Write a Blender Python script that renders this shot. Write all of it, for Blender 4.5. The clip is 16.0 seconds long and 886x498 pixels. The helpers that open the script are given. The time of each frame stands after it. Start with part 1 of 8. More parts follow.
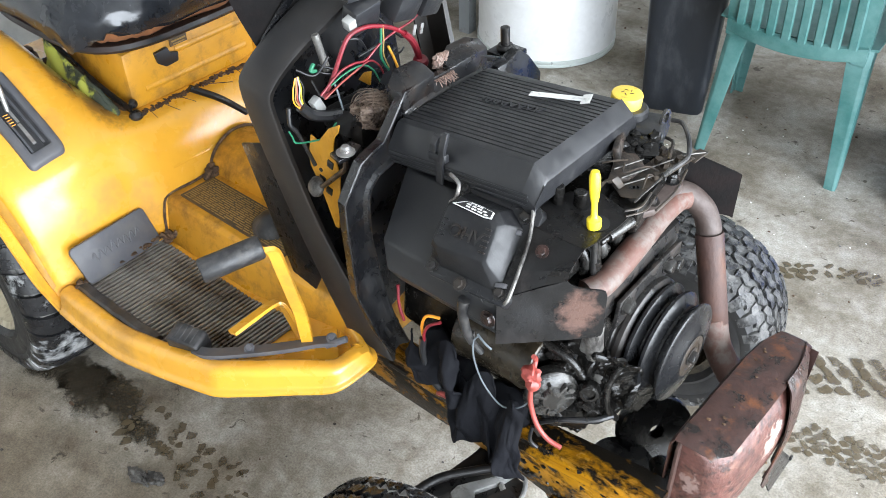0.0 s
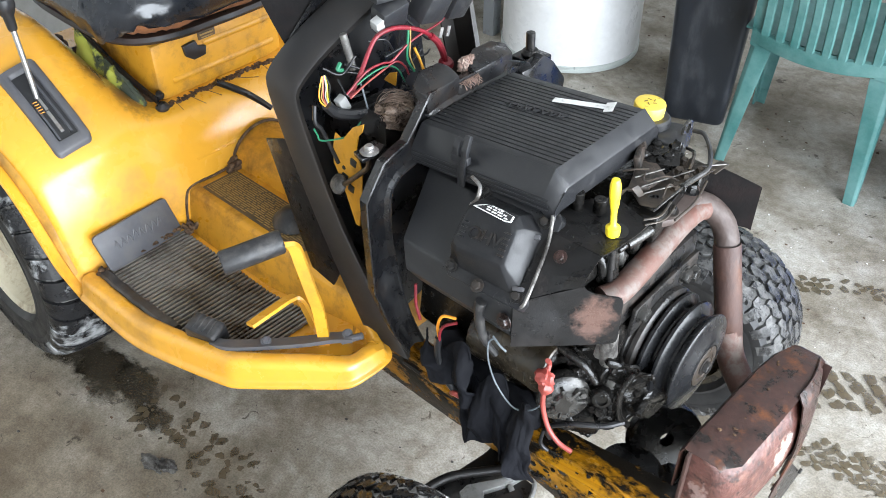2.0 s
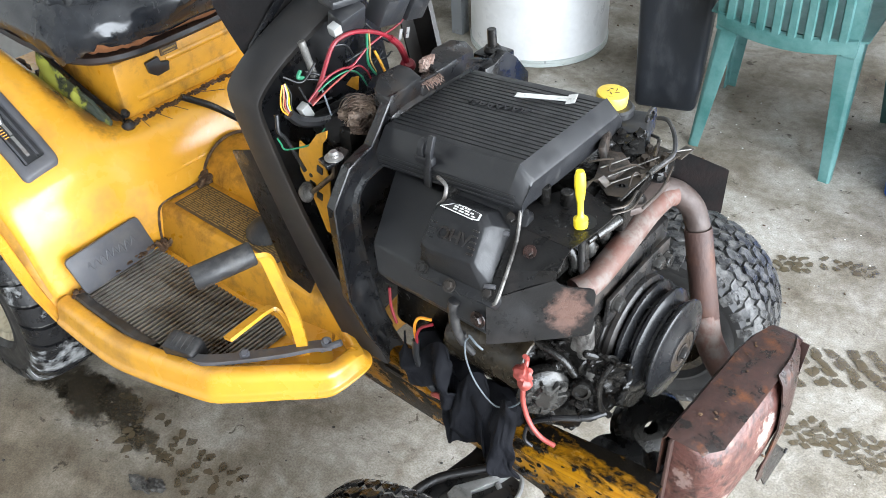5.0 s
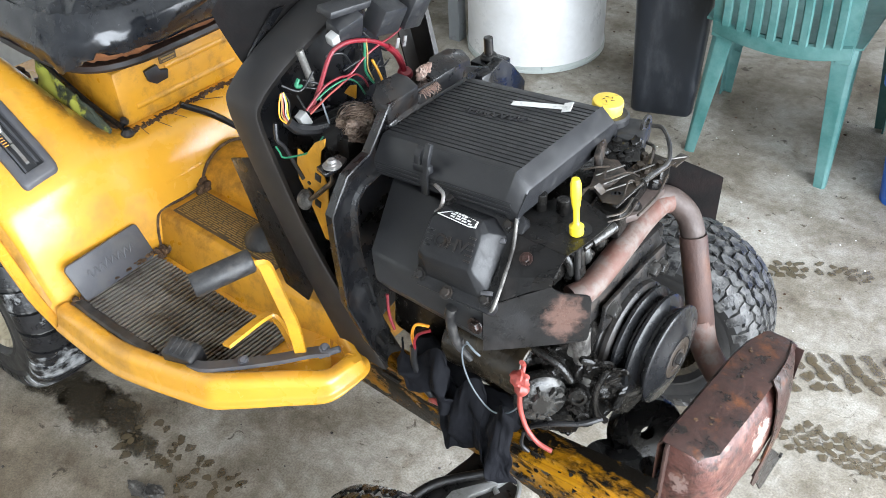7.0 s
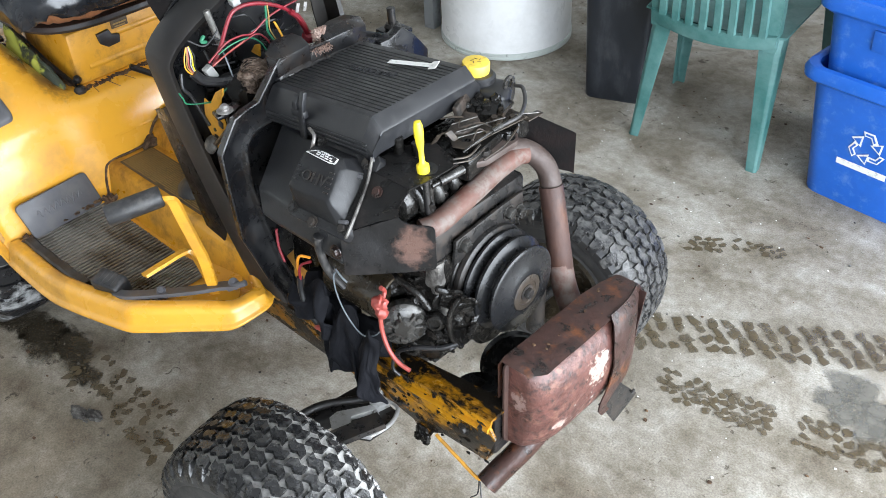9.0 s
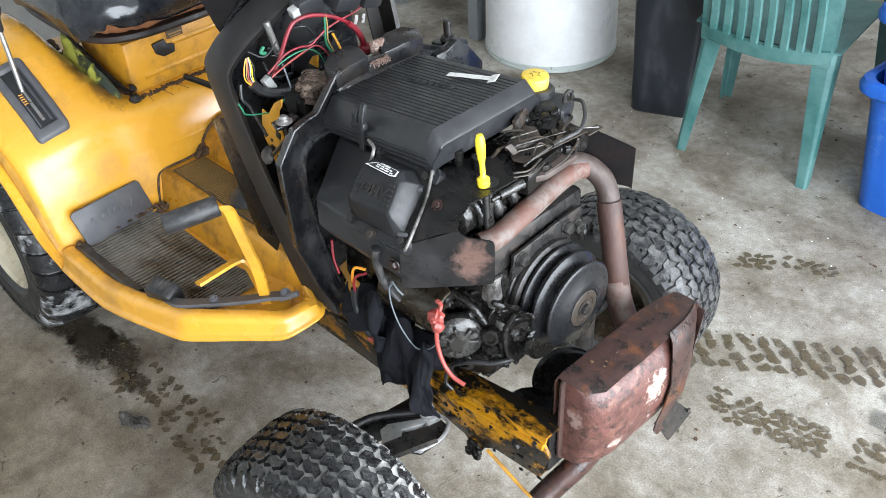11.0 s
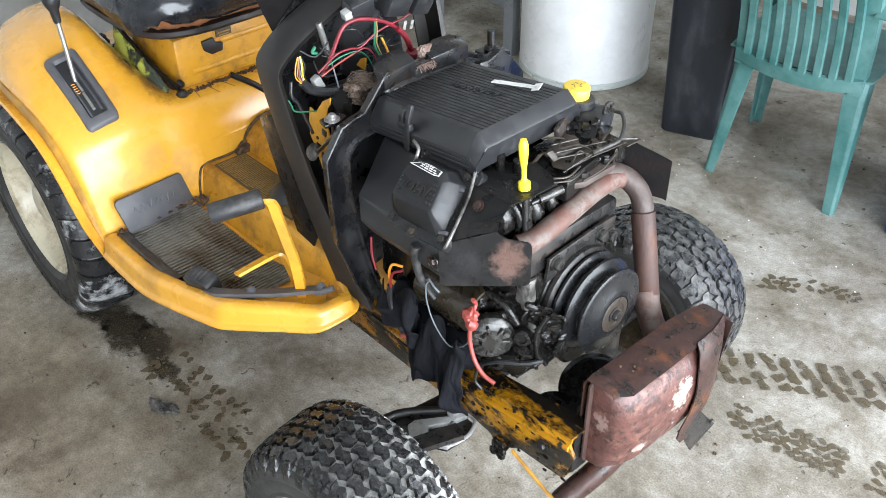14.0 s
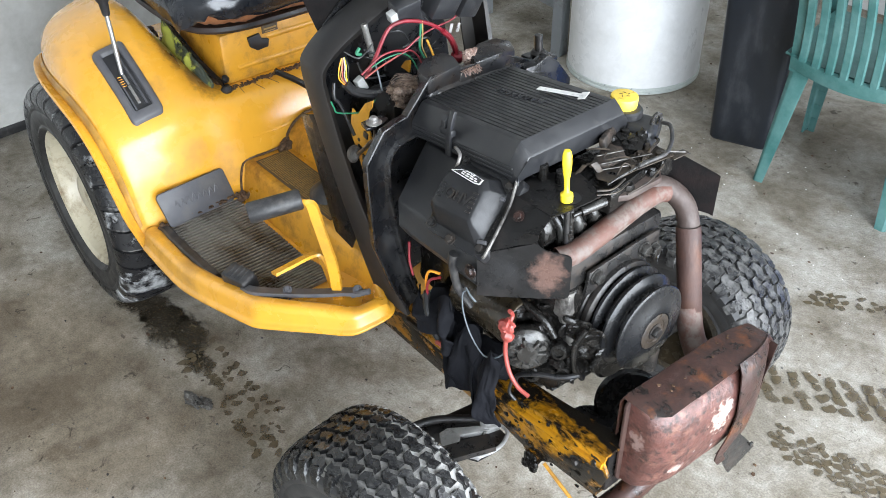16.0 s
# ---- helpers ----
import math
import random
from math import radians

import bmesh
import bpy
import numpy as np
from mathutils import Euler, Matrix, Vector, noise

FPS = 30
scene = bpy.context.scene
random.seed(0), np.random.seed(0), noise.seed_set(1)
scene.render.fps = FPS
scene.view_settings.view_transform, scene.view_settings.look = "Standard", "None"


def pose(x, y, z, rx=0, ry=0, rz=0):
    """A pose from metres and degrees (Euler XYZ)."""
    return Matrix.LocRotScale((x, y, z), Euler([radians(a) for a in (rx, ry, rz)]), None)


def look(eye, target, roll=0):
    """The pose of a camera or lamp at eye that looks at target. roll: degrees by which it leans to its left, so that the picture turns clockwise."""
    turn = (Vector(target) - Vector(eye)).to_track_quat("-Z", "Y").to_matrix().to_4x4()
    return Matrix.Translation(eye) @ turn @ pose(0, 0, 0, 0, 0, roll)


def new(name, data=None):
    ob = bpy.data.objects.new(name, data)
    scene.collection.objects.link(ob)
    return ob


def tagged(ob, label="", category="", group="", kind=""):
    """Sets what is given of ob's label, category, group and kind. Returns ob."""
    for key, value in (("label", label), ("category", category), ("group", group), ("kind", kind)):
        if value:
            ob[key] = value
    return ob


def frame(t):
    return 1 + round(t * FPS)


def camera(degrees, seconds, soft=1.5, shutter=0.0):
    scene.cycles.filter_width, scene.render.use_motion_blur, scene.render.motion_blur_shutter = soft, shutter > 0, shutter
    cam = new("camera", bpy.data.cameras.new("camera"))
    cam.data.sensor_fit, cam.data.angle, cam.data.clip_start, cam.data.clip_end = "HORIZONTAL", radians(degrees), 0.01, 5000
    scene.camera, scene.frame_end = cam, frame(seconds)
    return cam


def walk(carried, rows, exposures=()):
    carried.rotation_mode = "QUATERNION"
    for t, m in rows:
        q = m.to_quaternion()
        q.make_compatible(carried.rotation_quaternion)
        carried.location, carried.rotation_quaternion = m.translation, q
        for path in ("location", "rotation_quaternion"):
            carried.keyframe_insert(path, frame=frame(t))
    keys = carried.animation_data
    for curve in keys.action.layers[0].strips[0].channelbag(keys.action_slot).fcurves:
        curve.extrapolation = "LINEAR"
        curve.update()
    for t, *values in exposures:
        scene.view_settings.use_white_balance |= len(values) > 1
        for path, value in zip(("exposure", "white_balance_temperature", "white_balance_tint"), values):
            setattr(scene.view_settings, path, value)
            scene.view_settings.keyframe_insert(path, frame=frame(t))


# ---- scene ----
cam = camera(52.7, 16.0, soft=0.85)
PATH = [
    (0, (1.604, -0.881, 1.445), (0.661, 0.345, 0.177), -1.4),
    (0.5, (1.604, -0.878, 1.454), (0.647, 0.339, 0.188), -0.1),
    (1, (1.599, -0.888, 1.456), (0.638, 0.321, 0.185), -0.0),
    (1.5, (1.601, -0.891, 1.457), (0.628, 0.311, 0.19), -0.3),
    (2, (1.604, -0.892, 1.455), (0.637, 0.314, 0.187), -0.0),
    (2.5, (1.611, -0.892, 1.455), (0.642, 0.312, 0.185), -0.3),
    (3, (1.614, -0.889, 1.453), (0.646, 0.321, 0.188), -1.1),
    (3.5, (1.615, -0.88, 1.448), (0.658, 0.334, 0.179), -2.8),
    (4, (1.618, -0.876, 1.449), (0.665, 0.341, 0.18), -2.8),
    (6.5, (1.626, -0.873, 1.458), (0.681, 0.358, 0.196), -3.1),
    (7, (1.627, -0.878, 1.461), (0.678, 0.352, 0.202), -2.9),
    (7.5, (1.653, -0.881, 1.466), (0.709, 0.353, 0.207), -2.9),
    (8, (1.785, -0.871, 1.476), (0.853, 0.369, 0.214), -1.5),
    (8.5, (1.915, -0.891, 1.472), (0.94, 0.318, 0.212), 0.4),
    (9, (1.937, -0.877, 1.475), (0.925, 0.312, 0.225), -2.6),
    (9.5, (1.915, -0.873, 1.475), (0.875, 0.298, 0.231), -4.3),
    (12, (1.896, -0.913, 1.477), (0.806, 0.241, 0.26), -2.5),
    (12.5, (1.899, -0.914, 1.485), (0.804, 0.241, 0.274), -2.6),
    (13, (1.888, -0.93, 1.489), (0.792, 0.229, 0.282), -1.7),
    (13.5, (1.898, -0.934, 1.488), (0.801, 0.228, 0.285), -1.9),
    (14, (1.903, -0.957, 1.48), (0.793, 0.197, 0.281), -1.0),
    (14.5, (1.894, -0.976, 1.478), (0.784, 0.182, 0.283), 1.5),
    (15, (1.89, -0.97, 1.478), (0.742, 0.148, 0.282), 1.3),
    (15.5, (1.888, -0.954, 1.481), (0.713, 0.127, 0.277), 0.3),
    (16, (1.884, -0.932, 1.484), (0.715, 0.152, 0.276), -0.9),
]
walk(cam, [(t, look(eye, target, roll)) for t, eye, target, roll in PATH],
     exposures=[(0, 0.37), (7.2, 0.37), (8.2, 0.06), (9.7, 0.06), (12, 0.22), (16, 0.20)])

# ---- world, light ----
world = bpy.data.worlds.new("sky")
scene.world = world
world.use_nodes = True
wn = world.node_tree
sky = wn.nodes.new("ShaderNodeTexSky")
sky.sky_type = "NISHITA"
sky.sun_disc = False
sky.sun_elevation, sky.sun_rotation = radians(42), radians(80)
sky.dust_density = 4.0
wn.links.new(sky.outputs[0], wn.nodes["Background"].inputs[0])
wn.nodes["Background"].inputs[1].default_value = 0.12

sun_data = bpy.data.lights.new("sun", "SUN")
sun_data.energy, sun_data.angle, sun_data.color = 1.0, radians(14), (1.0, 0.96, 0.9)
sun = new("sun", sun_data)
sun.matrix_world = look((9.0, -2.5, 8), (3.0, 0, 0))

door_light = bpy.data.lights.new("door_daylight", "AREA")
door_light.shape, door_light.size, door_light.size_y = "RECTANGLE", 4.4, 2.15
door_light.energy, door_light.color = 430, (0.825, 0.908, 1.0)
lamp = new("door_daylight", door_light)
lamp.matrix_world = look((3.66, -0.55, 1.16), (0, -0.55, 1.05))


# ---- materials ----
def mat(name, col, rough=0.5, metal=0.0, var=0.18, vs=14.0, grime=None, ga=0.4, gs=9.0, grough=0.7, soft=0.08,
        bump=0.1, bs=160.0, coat=0.0, spec=0.5, stretch=(1, 1, 1), more=None, rv=0.1):
    m = bpy.data.materials.new(name)
    m.use_nodes = True
    nt = m.node_tree
    bs_node = nt.nodes["Principled BSDF"]
    tc = nt.nodes.new("ShaderNodeTexCoord")
    mp = nt.nodes.new("ShaderNodeMapping")
    mp.inputs["Scale"].default_value = stretch
    nt.links.new(tc.outputs["Object"], mp.inputs[0])

    def noise_tex(scale, detail=6.0, distort=0.0, rg=0.6):
        n = nt.nodes.new("ShaderNodeTexNoise")
        n.inputs["Scale"].default_value, n.inputs["Detail"].default_value = scale, detail
        n.inputs["Roughness"].default_value, n.inputs["Distortion"].default_value = rg, distort
        nt.links.new(mp.outputs[0], n.inputs["Vector"])
        return n.outputs["Fac"]

    def span(src, a, b, c=0.0, d=1.0):
        r = nt.nodes.new("ShaderNodeMapRange")
        for k, v in zip((1, 2, 3, 4), (a, b, c, d)):
            r.inputs[k].default_value = v
        nt.links.new(src, r.inputs[0])
        return r.outputs[0]

    def blend(f, a, b):
        x = nt.nodes.new("ShaderNodeMix")
        x.data_type = "RGBA"
        nt.links.new(f, x.inputs[0])
        for k, v in ((6, a), (7, b)):
            if isinstance(v, tuple):
                x.inputs[k].default_value = (*v, 1)
            else:
                nt.links.new(v, x.inputs[k])
        return x.outputs[2]

    def tone(k):
        return tuple(min(1.0, c * k) for c in col)

    big = span(noise_tex(vs), 0.3, 0.7)
    c1 = blend(big, tone(1 - var), tone(1 + var))
    fine = span(noise_tex(vs * 9, 4), 0.35, 0.65)
    c2 = blend(fine, tone(1 - var * 0.6), tone(1 + var * 0.6))
    half = nt.nodes.new("ShaderNodeMix")
    half.data_type = "RGBA"
    half.inputs[0].default_value = 0.4
    nt.links.new(c1, half.inputs[6])
    nt.links.new(c2, half.inputs[7])
    out = half.outputs[2]
    wear = span(noise_tex(vs * 2.7, 7, 0.4), 0.36, 0.64)
    rgh = span(wear, 0, 1, max(0.05, rough - rv), min(1, rough + rv * 1.2))
    if more:
        # a second layer of stains or peeled paint: colour, amount, scale, softness
        lo = 0.68 - 0.36 * more[1]
        out = blend(span(noise_tex(more[2], 9, 0.15, 0.7), lo - more[3], lo + more[3]), out, more[0])
    if grime:
        lo = 0.68 - 0.36 * ga
        mask = span(noise_tex(gs, 10, 0.15, 0.7), lo - soft, lo + soft)
        out = blend(mask, out, grime)
        mx = nt.nodes.new("ShaderNodeMix")
        nt.links.new(mask, mx.inputs[0])
        nt.links.new(rgh, mx.inputs[2])
        mx.inputs[3].default_value = grough
        rgh = mx.outputs[0]
        met = nt.nodes.new("ShaderNodeMix")
        nt.links.new(mask, met.inputs[0])
        met.inputs[2].default_value, met.inputs[3].default_value = metal, 0.0
        nt.links.new(met.outputs[0], bs_node.inputs["Metallic"])
    else:
        bs_node.inputs["Metallic"].default_value = metal
    nt.links.new(out, bs_node.inputs["Base Color"])
    nt.links.new(rgh, bs_node.inputs["Roughness"])
    bs_node.inputs["Specular IOR Level"].default_value = spec
    bs_node.inputs["Coat Weight"].default_value = coat
    bs_node.inputs["Coat Roughness"].default_value = 0.24
    if bump:
        b = nt.nodes.new("ShaderNodeBump")
        b.inputs["Strength"].default_value, b.inputs["Distance"].default_value = bump, 0.002
        nt.links.new(noise_tex(bs, 5), b.inputs["Height"])
        nt.links.new(b.outputs[0], bs_node.inputs["Normal"])
    return m


M = {
    "yellow": mat("yellow_paint", (0.690, 0.335, 0.030), 0.27, var=0.07, vs=5, grime=(0.36, 0.18, 0.035), ga=0.10, gs=7, soft=0.12, bump=0.03, coat=0.6),
    # stained yellow, browned further by the crease's shade put into the colour
    "yellow_brown": mat("dirty_shaded_yellow", (0.33, 0.165, 0.03), 0.4, var=0.25, vs=9, grime=(0.60, 0.31, 0.04), ga=0.32, gs=14, soft=0.12, bump=0.05),
    "yellow_dirty": mat("dirty_yellow_paint", (0.56, 0.265, 0.020), 0.36, var=0.14, vs=6, grime=(0.27, 0.13, 0.022), ga=0.26, gs=18, soft=0.10, bump=0.05),
    "yellow_grease": mat("greasy_yellow_frame", (0.42, 0.185, 0.006), 0.32, var=0.35, vs=12, more=((0.16, 0.066, 0.006), 0.38, 18, 0.10), grime=(0.010, 0.008, 0.006), ga=0.60, gs=26, soft=0.06, grough=0.22, bump=0.5, bs=90, stretch=(0.45, 1, 1)),
    "cap_yellow": mat("faded_yellow_plastic", (0.74, 0.53, 0.07), 0.4, var=0.12, vs=30, grime=(0.30, 0.2, 0.04), ga=0.15, gs=60, bump=0.05),
    "yellow_plastic": mat("yellow_plastic", (0.86, 0.66, 0.03), 0.35, var=0.05, bump=0.02),
    "black_plastic": mat("black_ribbed_plastic", (0.0140, 0.0143, 0.0160), 0.38, var=0.2, vs=9, grime=(0.028, 0.0275, 0.027), ga=0.14, gs=60, soft=0.12, bump=0.12, bs=420, spec=0.56, rv=0.09),
    "rocker": mat("black_moulded_cover", (0.0110, 0.0112, 0.0125), 0.38, var=0.2, vs=12, grime=(0.024, 0.0235, 0.024), ga=0.16, gs=50, soft=0.12, bump=0.15, bs=300, spec=0.34, rv=0.10),
    # its grey layer paints smeared reflections along with the grime
    "black_shell": mat("worn_black_plastic", (0.0068, 0.0070, 0.0080), 0.24, var=0.3, vs=8, grime=(0.024, 0.0235, 0.0235), ga=0.16, gs=16, soft=0.16, bump=0.15, bs=140, spec=0.48, rv=0.12, more=((0.030, 0.019, 0.012), 0.12, 11, 0.12)),
    "dark_panel": mat("dark_dash_plastic", (0.0125, 0.0122, 0.0128), 0.34, var=0.3, vs=6, grime=(0.034, 0.025, 0.017), ga=0.24, gs=5, soft=0.2, bump=0.06, spec=0.45),
    "black_metal": mat("oily_black_sheet", (0.0065, 0.0062, 0.0062), 0.34, var=0.3, vs=10, grime=(0.020, 0.016, 0.0145), ga=0.12, gs=26, soft=0.14, bump=0.3, bs=260, spec=0.26, rv=0.2),
    "black_rust": mat("black_sheet_with_rust_haze", (0.013, 0.0125, 0.013), 0.34, var=0.3, vs=8, grime=(0.045, 0.030, 0.026), ga=0.26, gs=9, soft=0.14, bump=0.18, bs=120, spec=0.4),
    "oil_block": mat("oil_soaked_cast_iron", (0.0065, 0.006, 0.0055), 0.18, 0.0, var=0.5, vs=22, grime=(0.020, 0.018, 0.016), ga=0.28, gs=40, soft=0.08, grough=0.3, bump=1.0, bs=75, spec=0.34),
    "olive": mat("oily_brown_black_paint", (0.040, 0.030, 0.018), 0.28, 0.0, var=0.35, vs=12, grime=(0.006, 0.0055, 0.005), ga=0.35, gs=16, soft=0.12, grough=0.2, bump=0.2, spec=0.45),
    "bronze": mat("stained_tan_casting", (0.085, 0.066, 0.055), 0.3, 0.5, var=0.4, vs=26, grime=(0.012, 0.010, 0.008), ga=0.48, gs=34, soft=0.08, bump=0.3),
    "link": mat("brown_tarnished_steel", (0.055, 0.043, 0.033), 0.34, 0.5, var=0.4, vs=26, grime=(0.013, 0.010, 0.008), ga=0.36, gs=40, soft=0.08, bump=0.3),
    "soot": mat("sooty_sheet", (0.0050, 0.0043, 0.0043), 0.6, var=0.3, vs=10, grime=(0.011, 0.0065, 0.006), ga=0.26, gs=16, soft=0.12, bump=0.35, spec=0.10),
    "alu_dark": mat("oily_cast_aluminium", (0.065, 0.063, 0.059), 0.26, 0.4, var=0.4, vs=24, grime=(0.012, 0.011, 0.010), ga=0.60, gs=34, soft=0.08, grough=0.2, bump=0.6, bs=110),
    "alu": mat("dull_cast_aluminium", (0.175, 0.167, 0.155), 0.4, 0.5, var=0.35, vs=18, grime=(0.016, 0.013, 0.011), ga=0.52, gs=28, soft=0.1, bump=0.5, bs=110),
    "cast_grey": mat("pale_grey_casting", (0.27, 0.27, 0.265), 0.45, 0.2, var=0.2, vs=22, grime=(0.06, 0.055, 0.05), ga=0.25, gs=30, soft=0.08, bump=0.3),
    "steel": mat("worn_grey_steel", (0.38, 0.37, 0.36), 0.35, 0.85, var=0.2, vs=25, grime=(0.09, 0.055, 0.035), ga=0.3, gs=30, soft=0.1, bump=0.15),
    "dark_steel": mat("dark_greasy_steel", (0.024, 0.023, 0.0225), 0.30, 0.4, var=0.3, vs=20, grime=(0.030, 0.021, 0.015), ga=0.28, gs=30, soft=0.1, bump=0.3, bs=90),
    "pulley": mat("black_polished_pulley", (0.010, 0.0102, 0.011), 0.26, 0.0, var=0.15, vs=12, rv=0.05, bump=0.03, spec=0.34),
    "pipe": mat("rusted_exhaust_pipe", (0.106, 0.057, 0.045), 0.6, 0.1, var=0.3, vs=16, more=((0.100, 0.040, 0.028), 0.34, 24, 0.05), grime=(0.130, 0.102, 0.089), ga=0.40, gs=26, soft=0.05, bump=0.35, bs=140),
    "sleeve": mat("rusted_sleeve", (0.036, 0.0170, 0.0135), 0.58, 0.1, var=0.4, vs=14, more=((0.085, 0.034, 0.018), 0.22, 20, 0.10), grime=(0.058, 0.028, 0.021), ga=0.38, gs=18, soft=0.12, bump=0.4, bs=200, stretch=(1, 1, 0.6)),
    "rust": mat("dark_rust", (0.043, 0.0205, 0.0165), 0.40, 0.15, var=0.5, vs=13, grime=(0.012, 0.008, 0.007), ga=0.38, gs=30, soft=0.06, grough=0.25, bump=0.6, bs=110, more=((0.125, 0.042, 0.014), 0.20, 22, 0.07)),
    "muffler": mat("peeling_rusted_muffler", (0.090, 0.036, 0.029), 0.40, 0.1, var=0.55, vs=22, grime=(0.028, 0.013, 0.011), ga=0.32, gs=62, soft=0.06, grough=0.5, bump=0.9, bs=90, more=((0.150, 0.072, 0.052), 0.28, 44, 0.05)),
    "tyre": mat("wet_black_rubber", (0.008, 0.008, 0.0085), 0.22, var=0.4, vs=18, grime=(0.035, 0.035, 0.034), ga=0.26, gs=80, soft=0.08, grough=0.45, bump=1.0, bs=130, spec=0.5, rv=0.14, more=((0.24, 0.24, 0.235), 0.04, 20, 0.05)),
    "tyre_wall": mat("matt_black_sidewall", (0.017, 0.017, 0.018), 0.45, var=0.3, vs=10, grime=(0.060, 0.058, 0.055), ga=0.24, gs=9, soft=0.16, bump=0.2, bs=150, spec=0.36),
    "tyre_bar": mat("black_rubber_with_pale_flakes", (0.012, 0.012, 0.013), 0.32, var=0.35, vs=16, grime=(0.31, 0.315, 0.315), ga=0.28, gs=10, soft=0.04, grough=0.7, bump=0.6, bs=160, spec=0.42),
    "residue": mat("rubber_caked_with_pale_residue", (0.014, 0.014, 0.014), 0.35, var=0.4, vs=30, grime=(0.17, 0.165, 0.155), ga=0.50, gs=13, soft=0.10, bump=0.6, bs=140),
    "rim": mat("cream_painted_rim", (0.52, 0.47, 0.35), 0.4, var=0.15, vs=9, grime=(0.20, 0.13, 0.07), ga=0.24, gs=16, soft=0.12, bump=0.08),
    "rubber": mat("worn_black_rubber", (0.017, 0.017, 0.018), 0.42, var=0.3, vs=22, grime=(0.075, 0.07, 0.066), ga=0.24, gs=28, soft=0.12, bump=0.2, bs=200),
    "mat_rubber": mat("muddy_ribbed_rubber", (0.165, 0.150, 0.130), 0.45, var=0.3, vs=20, grime=(0.030, 0.018, 0.010), ga=0.40, gs=8, soft=0.10, grough=0.25, bump=0.25, bs=220, stretch=(0.5, 1.6, 1)),
    "grey_plastic": mat("grey_plastic", (0.075, 0.075, 0.083), 0.42, var=0.15, vs=14, grime=(0.11, 0.105, 0.10), ga=0.18, gs=20, soft=0.15, bump=0.05),
    "decal": mat("dark_decal", (0.055, 0.04, 0.026), 0.5, var=0.3, vs=12, grime=(0.15, 0.085, 0.03), ga=0.40, gs=14, soft=0.12, bump=0.1),
    "print": mat("worn_yellow_print", (0.30, 0.19, 0.06), 0.6, var=0.3, vs=30, bump=0),
    "flake": mat("flaking_silver_paint", (0.20, 0.165, 0.15), 0.6, 0.1, var=0.2, vs=40, bump=0.2),
    "connector": mat("milky_plastic", (0.30, 0.30, 0.29), 0.4, var=0.1, vs=30, bump=0),
    "elbow": mat("grey_brown_exhaust", (0.050, 0.034, 0.029), 0.55, 0.2, var=0.35, vs=20, grime=(0.078, 0.061, 0.053), ga=0.40, gs=18, soft=0.1, bump=0.35, bs=140),
    "droplet": mat("wet_oil_bead", (0.015, 0.015, 0.015), 0.08, var=0.1, bump=0, spec=0.9),
    "torn": mat("torn_pinkish_foam", (0.20, 0.13, 0.105), 0.95, var=0.4, vs=50, grime=(0.34, 0.28, 0.24), ga=0.25, gs=60, bump=1.0, bs=200),
    "white": mat("white_label", (0.72, 0.72, 0.70), 0.5, var=0.08, vs=20, grime=(0.3, 0.3, 0.29), ga=0.15, gs=60, bump=0.05),
    "vinyl": mat("cracked_black_vinyl", (0.013, 0.0145, 0.0175), 0.20, var=0.25, vs=8, grime=(0.032, 0.034, 0.038), ga=0.2, gs=22, soft=0.15, grough=0.28, bump=0.35, bs=18),
    "foam": mat("rotten_orange_foam", (0.23, 0.088, 0.032), 0.9, var=0.35, vs=20, grime=(0.06, 0.03, 0.02), ga=0.35, gs=16, bump=0.6, bs=90),
    "red_wire": mat("red_insulation", (0.20, 0.011, 0.020), 0.34, var=0.25, vs=30, grime=(0.085, 0.010, 0.012), ga=0.3, gs=40, soft=0.15, bump=0.05),
    "coral_wire": mat("faded_red_insulation", (0.26, 0.048, 0.038), 0.4, var=0.15, vs=20, grime=(0.15, 0.035, 0.02), ga=0.15, gs=40, bump=0.05),
    "green_wire": mat("green_insulation", (0.015, 0.14, 0.07), 0.4, var=0.2, vs=30, bump=0),
    "orange_wire": mat("orange_insulation", (0.85, 0.33, 0.03), 0.35, var=0.1, bump=0),
    "black_wire": mat("black_insulation", (0.012, 0.012, 0.013), 0.35, var=0.2, bump=0.02),
    "pale_wire": mat("pale_blue_insulation", (0.13, 0.15, 0.165), 0.4, var=0.15, bump=0),
    "cloth": mat("black_cotton_cloth", (0.0045, 0.0047, 0.0062), 0.8, var=0.4, vs=18, grime=(0.010, 0.0105, 0.014), ga=0.35, gs=8, soft=0.2, bump=0.5, bs=450, spec=0.15),
    "nest": mat("dry_brown_fibre", (0.165, 0.118, 0.088), 0.95, var=0.6, vs=50, grime=(0.050, 0.030, 0.022), ga=0.40, gs=40, bump=1.0, bs=160, more=((0.30, 0.25, 0.21), 0.25, 38, 0.06)),
    "dirt": mat("dark_dirt_and_leaf_litter", (0.055, 0.03, 0.016), 0.9, var=0.5, vs=60, grime=(0.15, 0.085, 0.04), ga=0.35, gs=70, bump=1.0, bs=160),
    "drum": mat("white_enamel", (0.72, 0.725, 0.73), 0.28, 0.0, var=0.05, vs=4, grime=(0.56, 0.56, 0.55), ga=0.16, gs=8, soft=0.2, bump=0.02),
    "drum_band": mat("grey_band", (0.50, 0.54, 0.52), 0.35, 0.3, var=0.1, bump=0.05),
    "bin": mat("dark_charcoal_plastic", (0.0095, 0.0118, 0.0160), 0.42, var=0.25, vs=5, grime=(0.045, 0.048, 0.053), ga=0.10, gs=14, soft=0.12, bump=0.08, bs=200, stretch=(1, 1, 0.35)),
    "chair": mat("weathered_green_plastic", (0.030, 0.118, 0.110), 0.42, var=0.22, vs=7, grime=(0.135, 0.25, 0.24), ga=0.24, gs=7, soft=0.22, bump=0.12, bs=150),
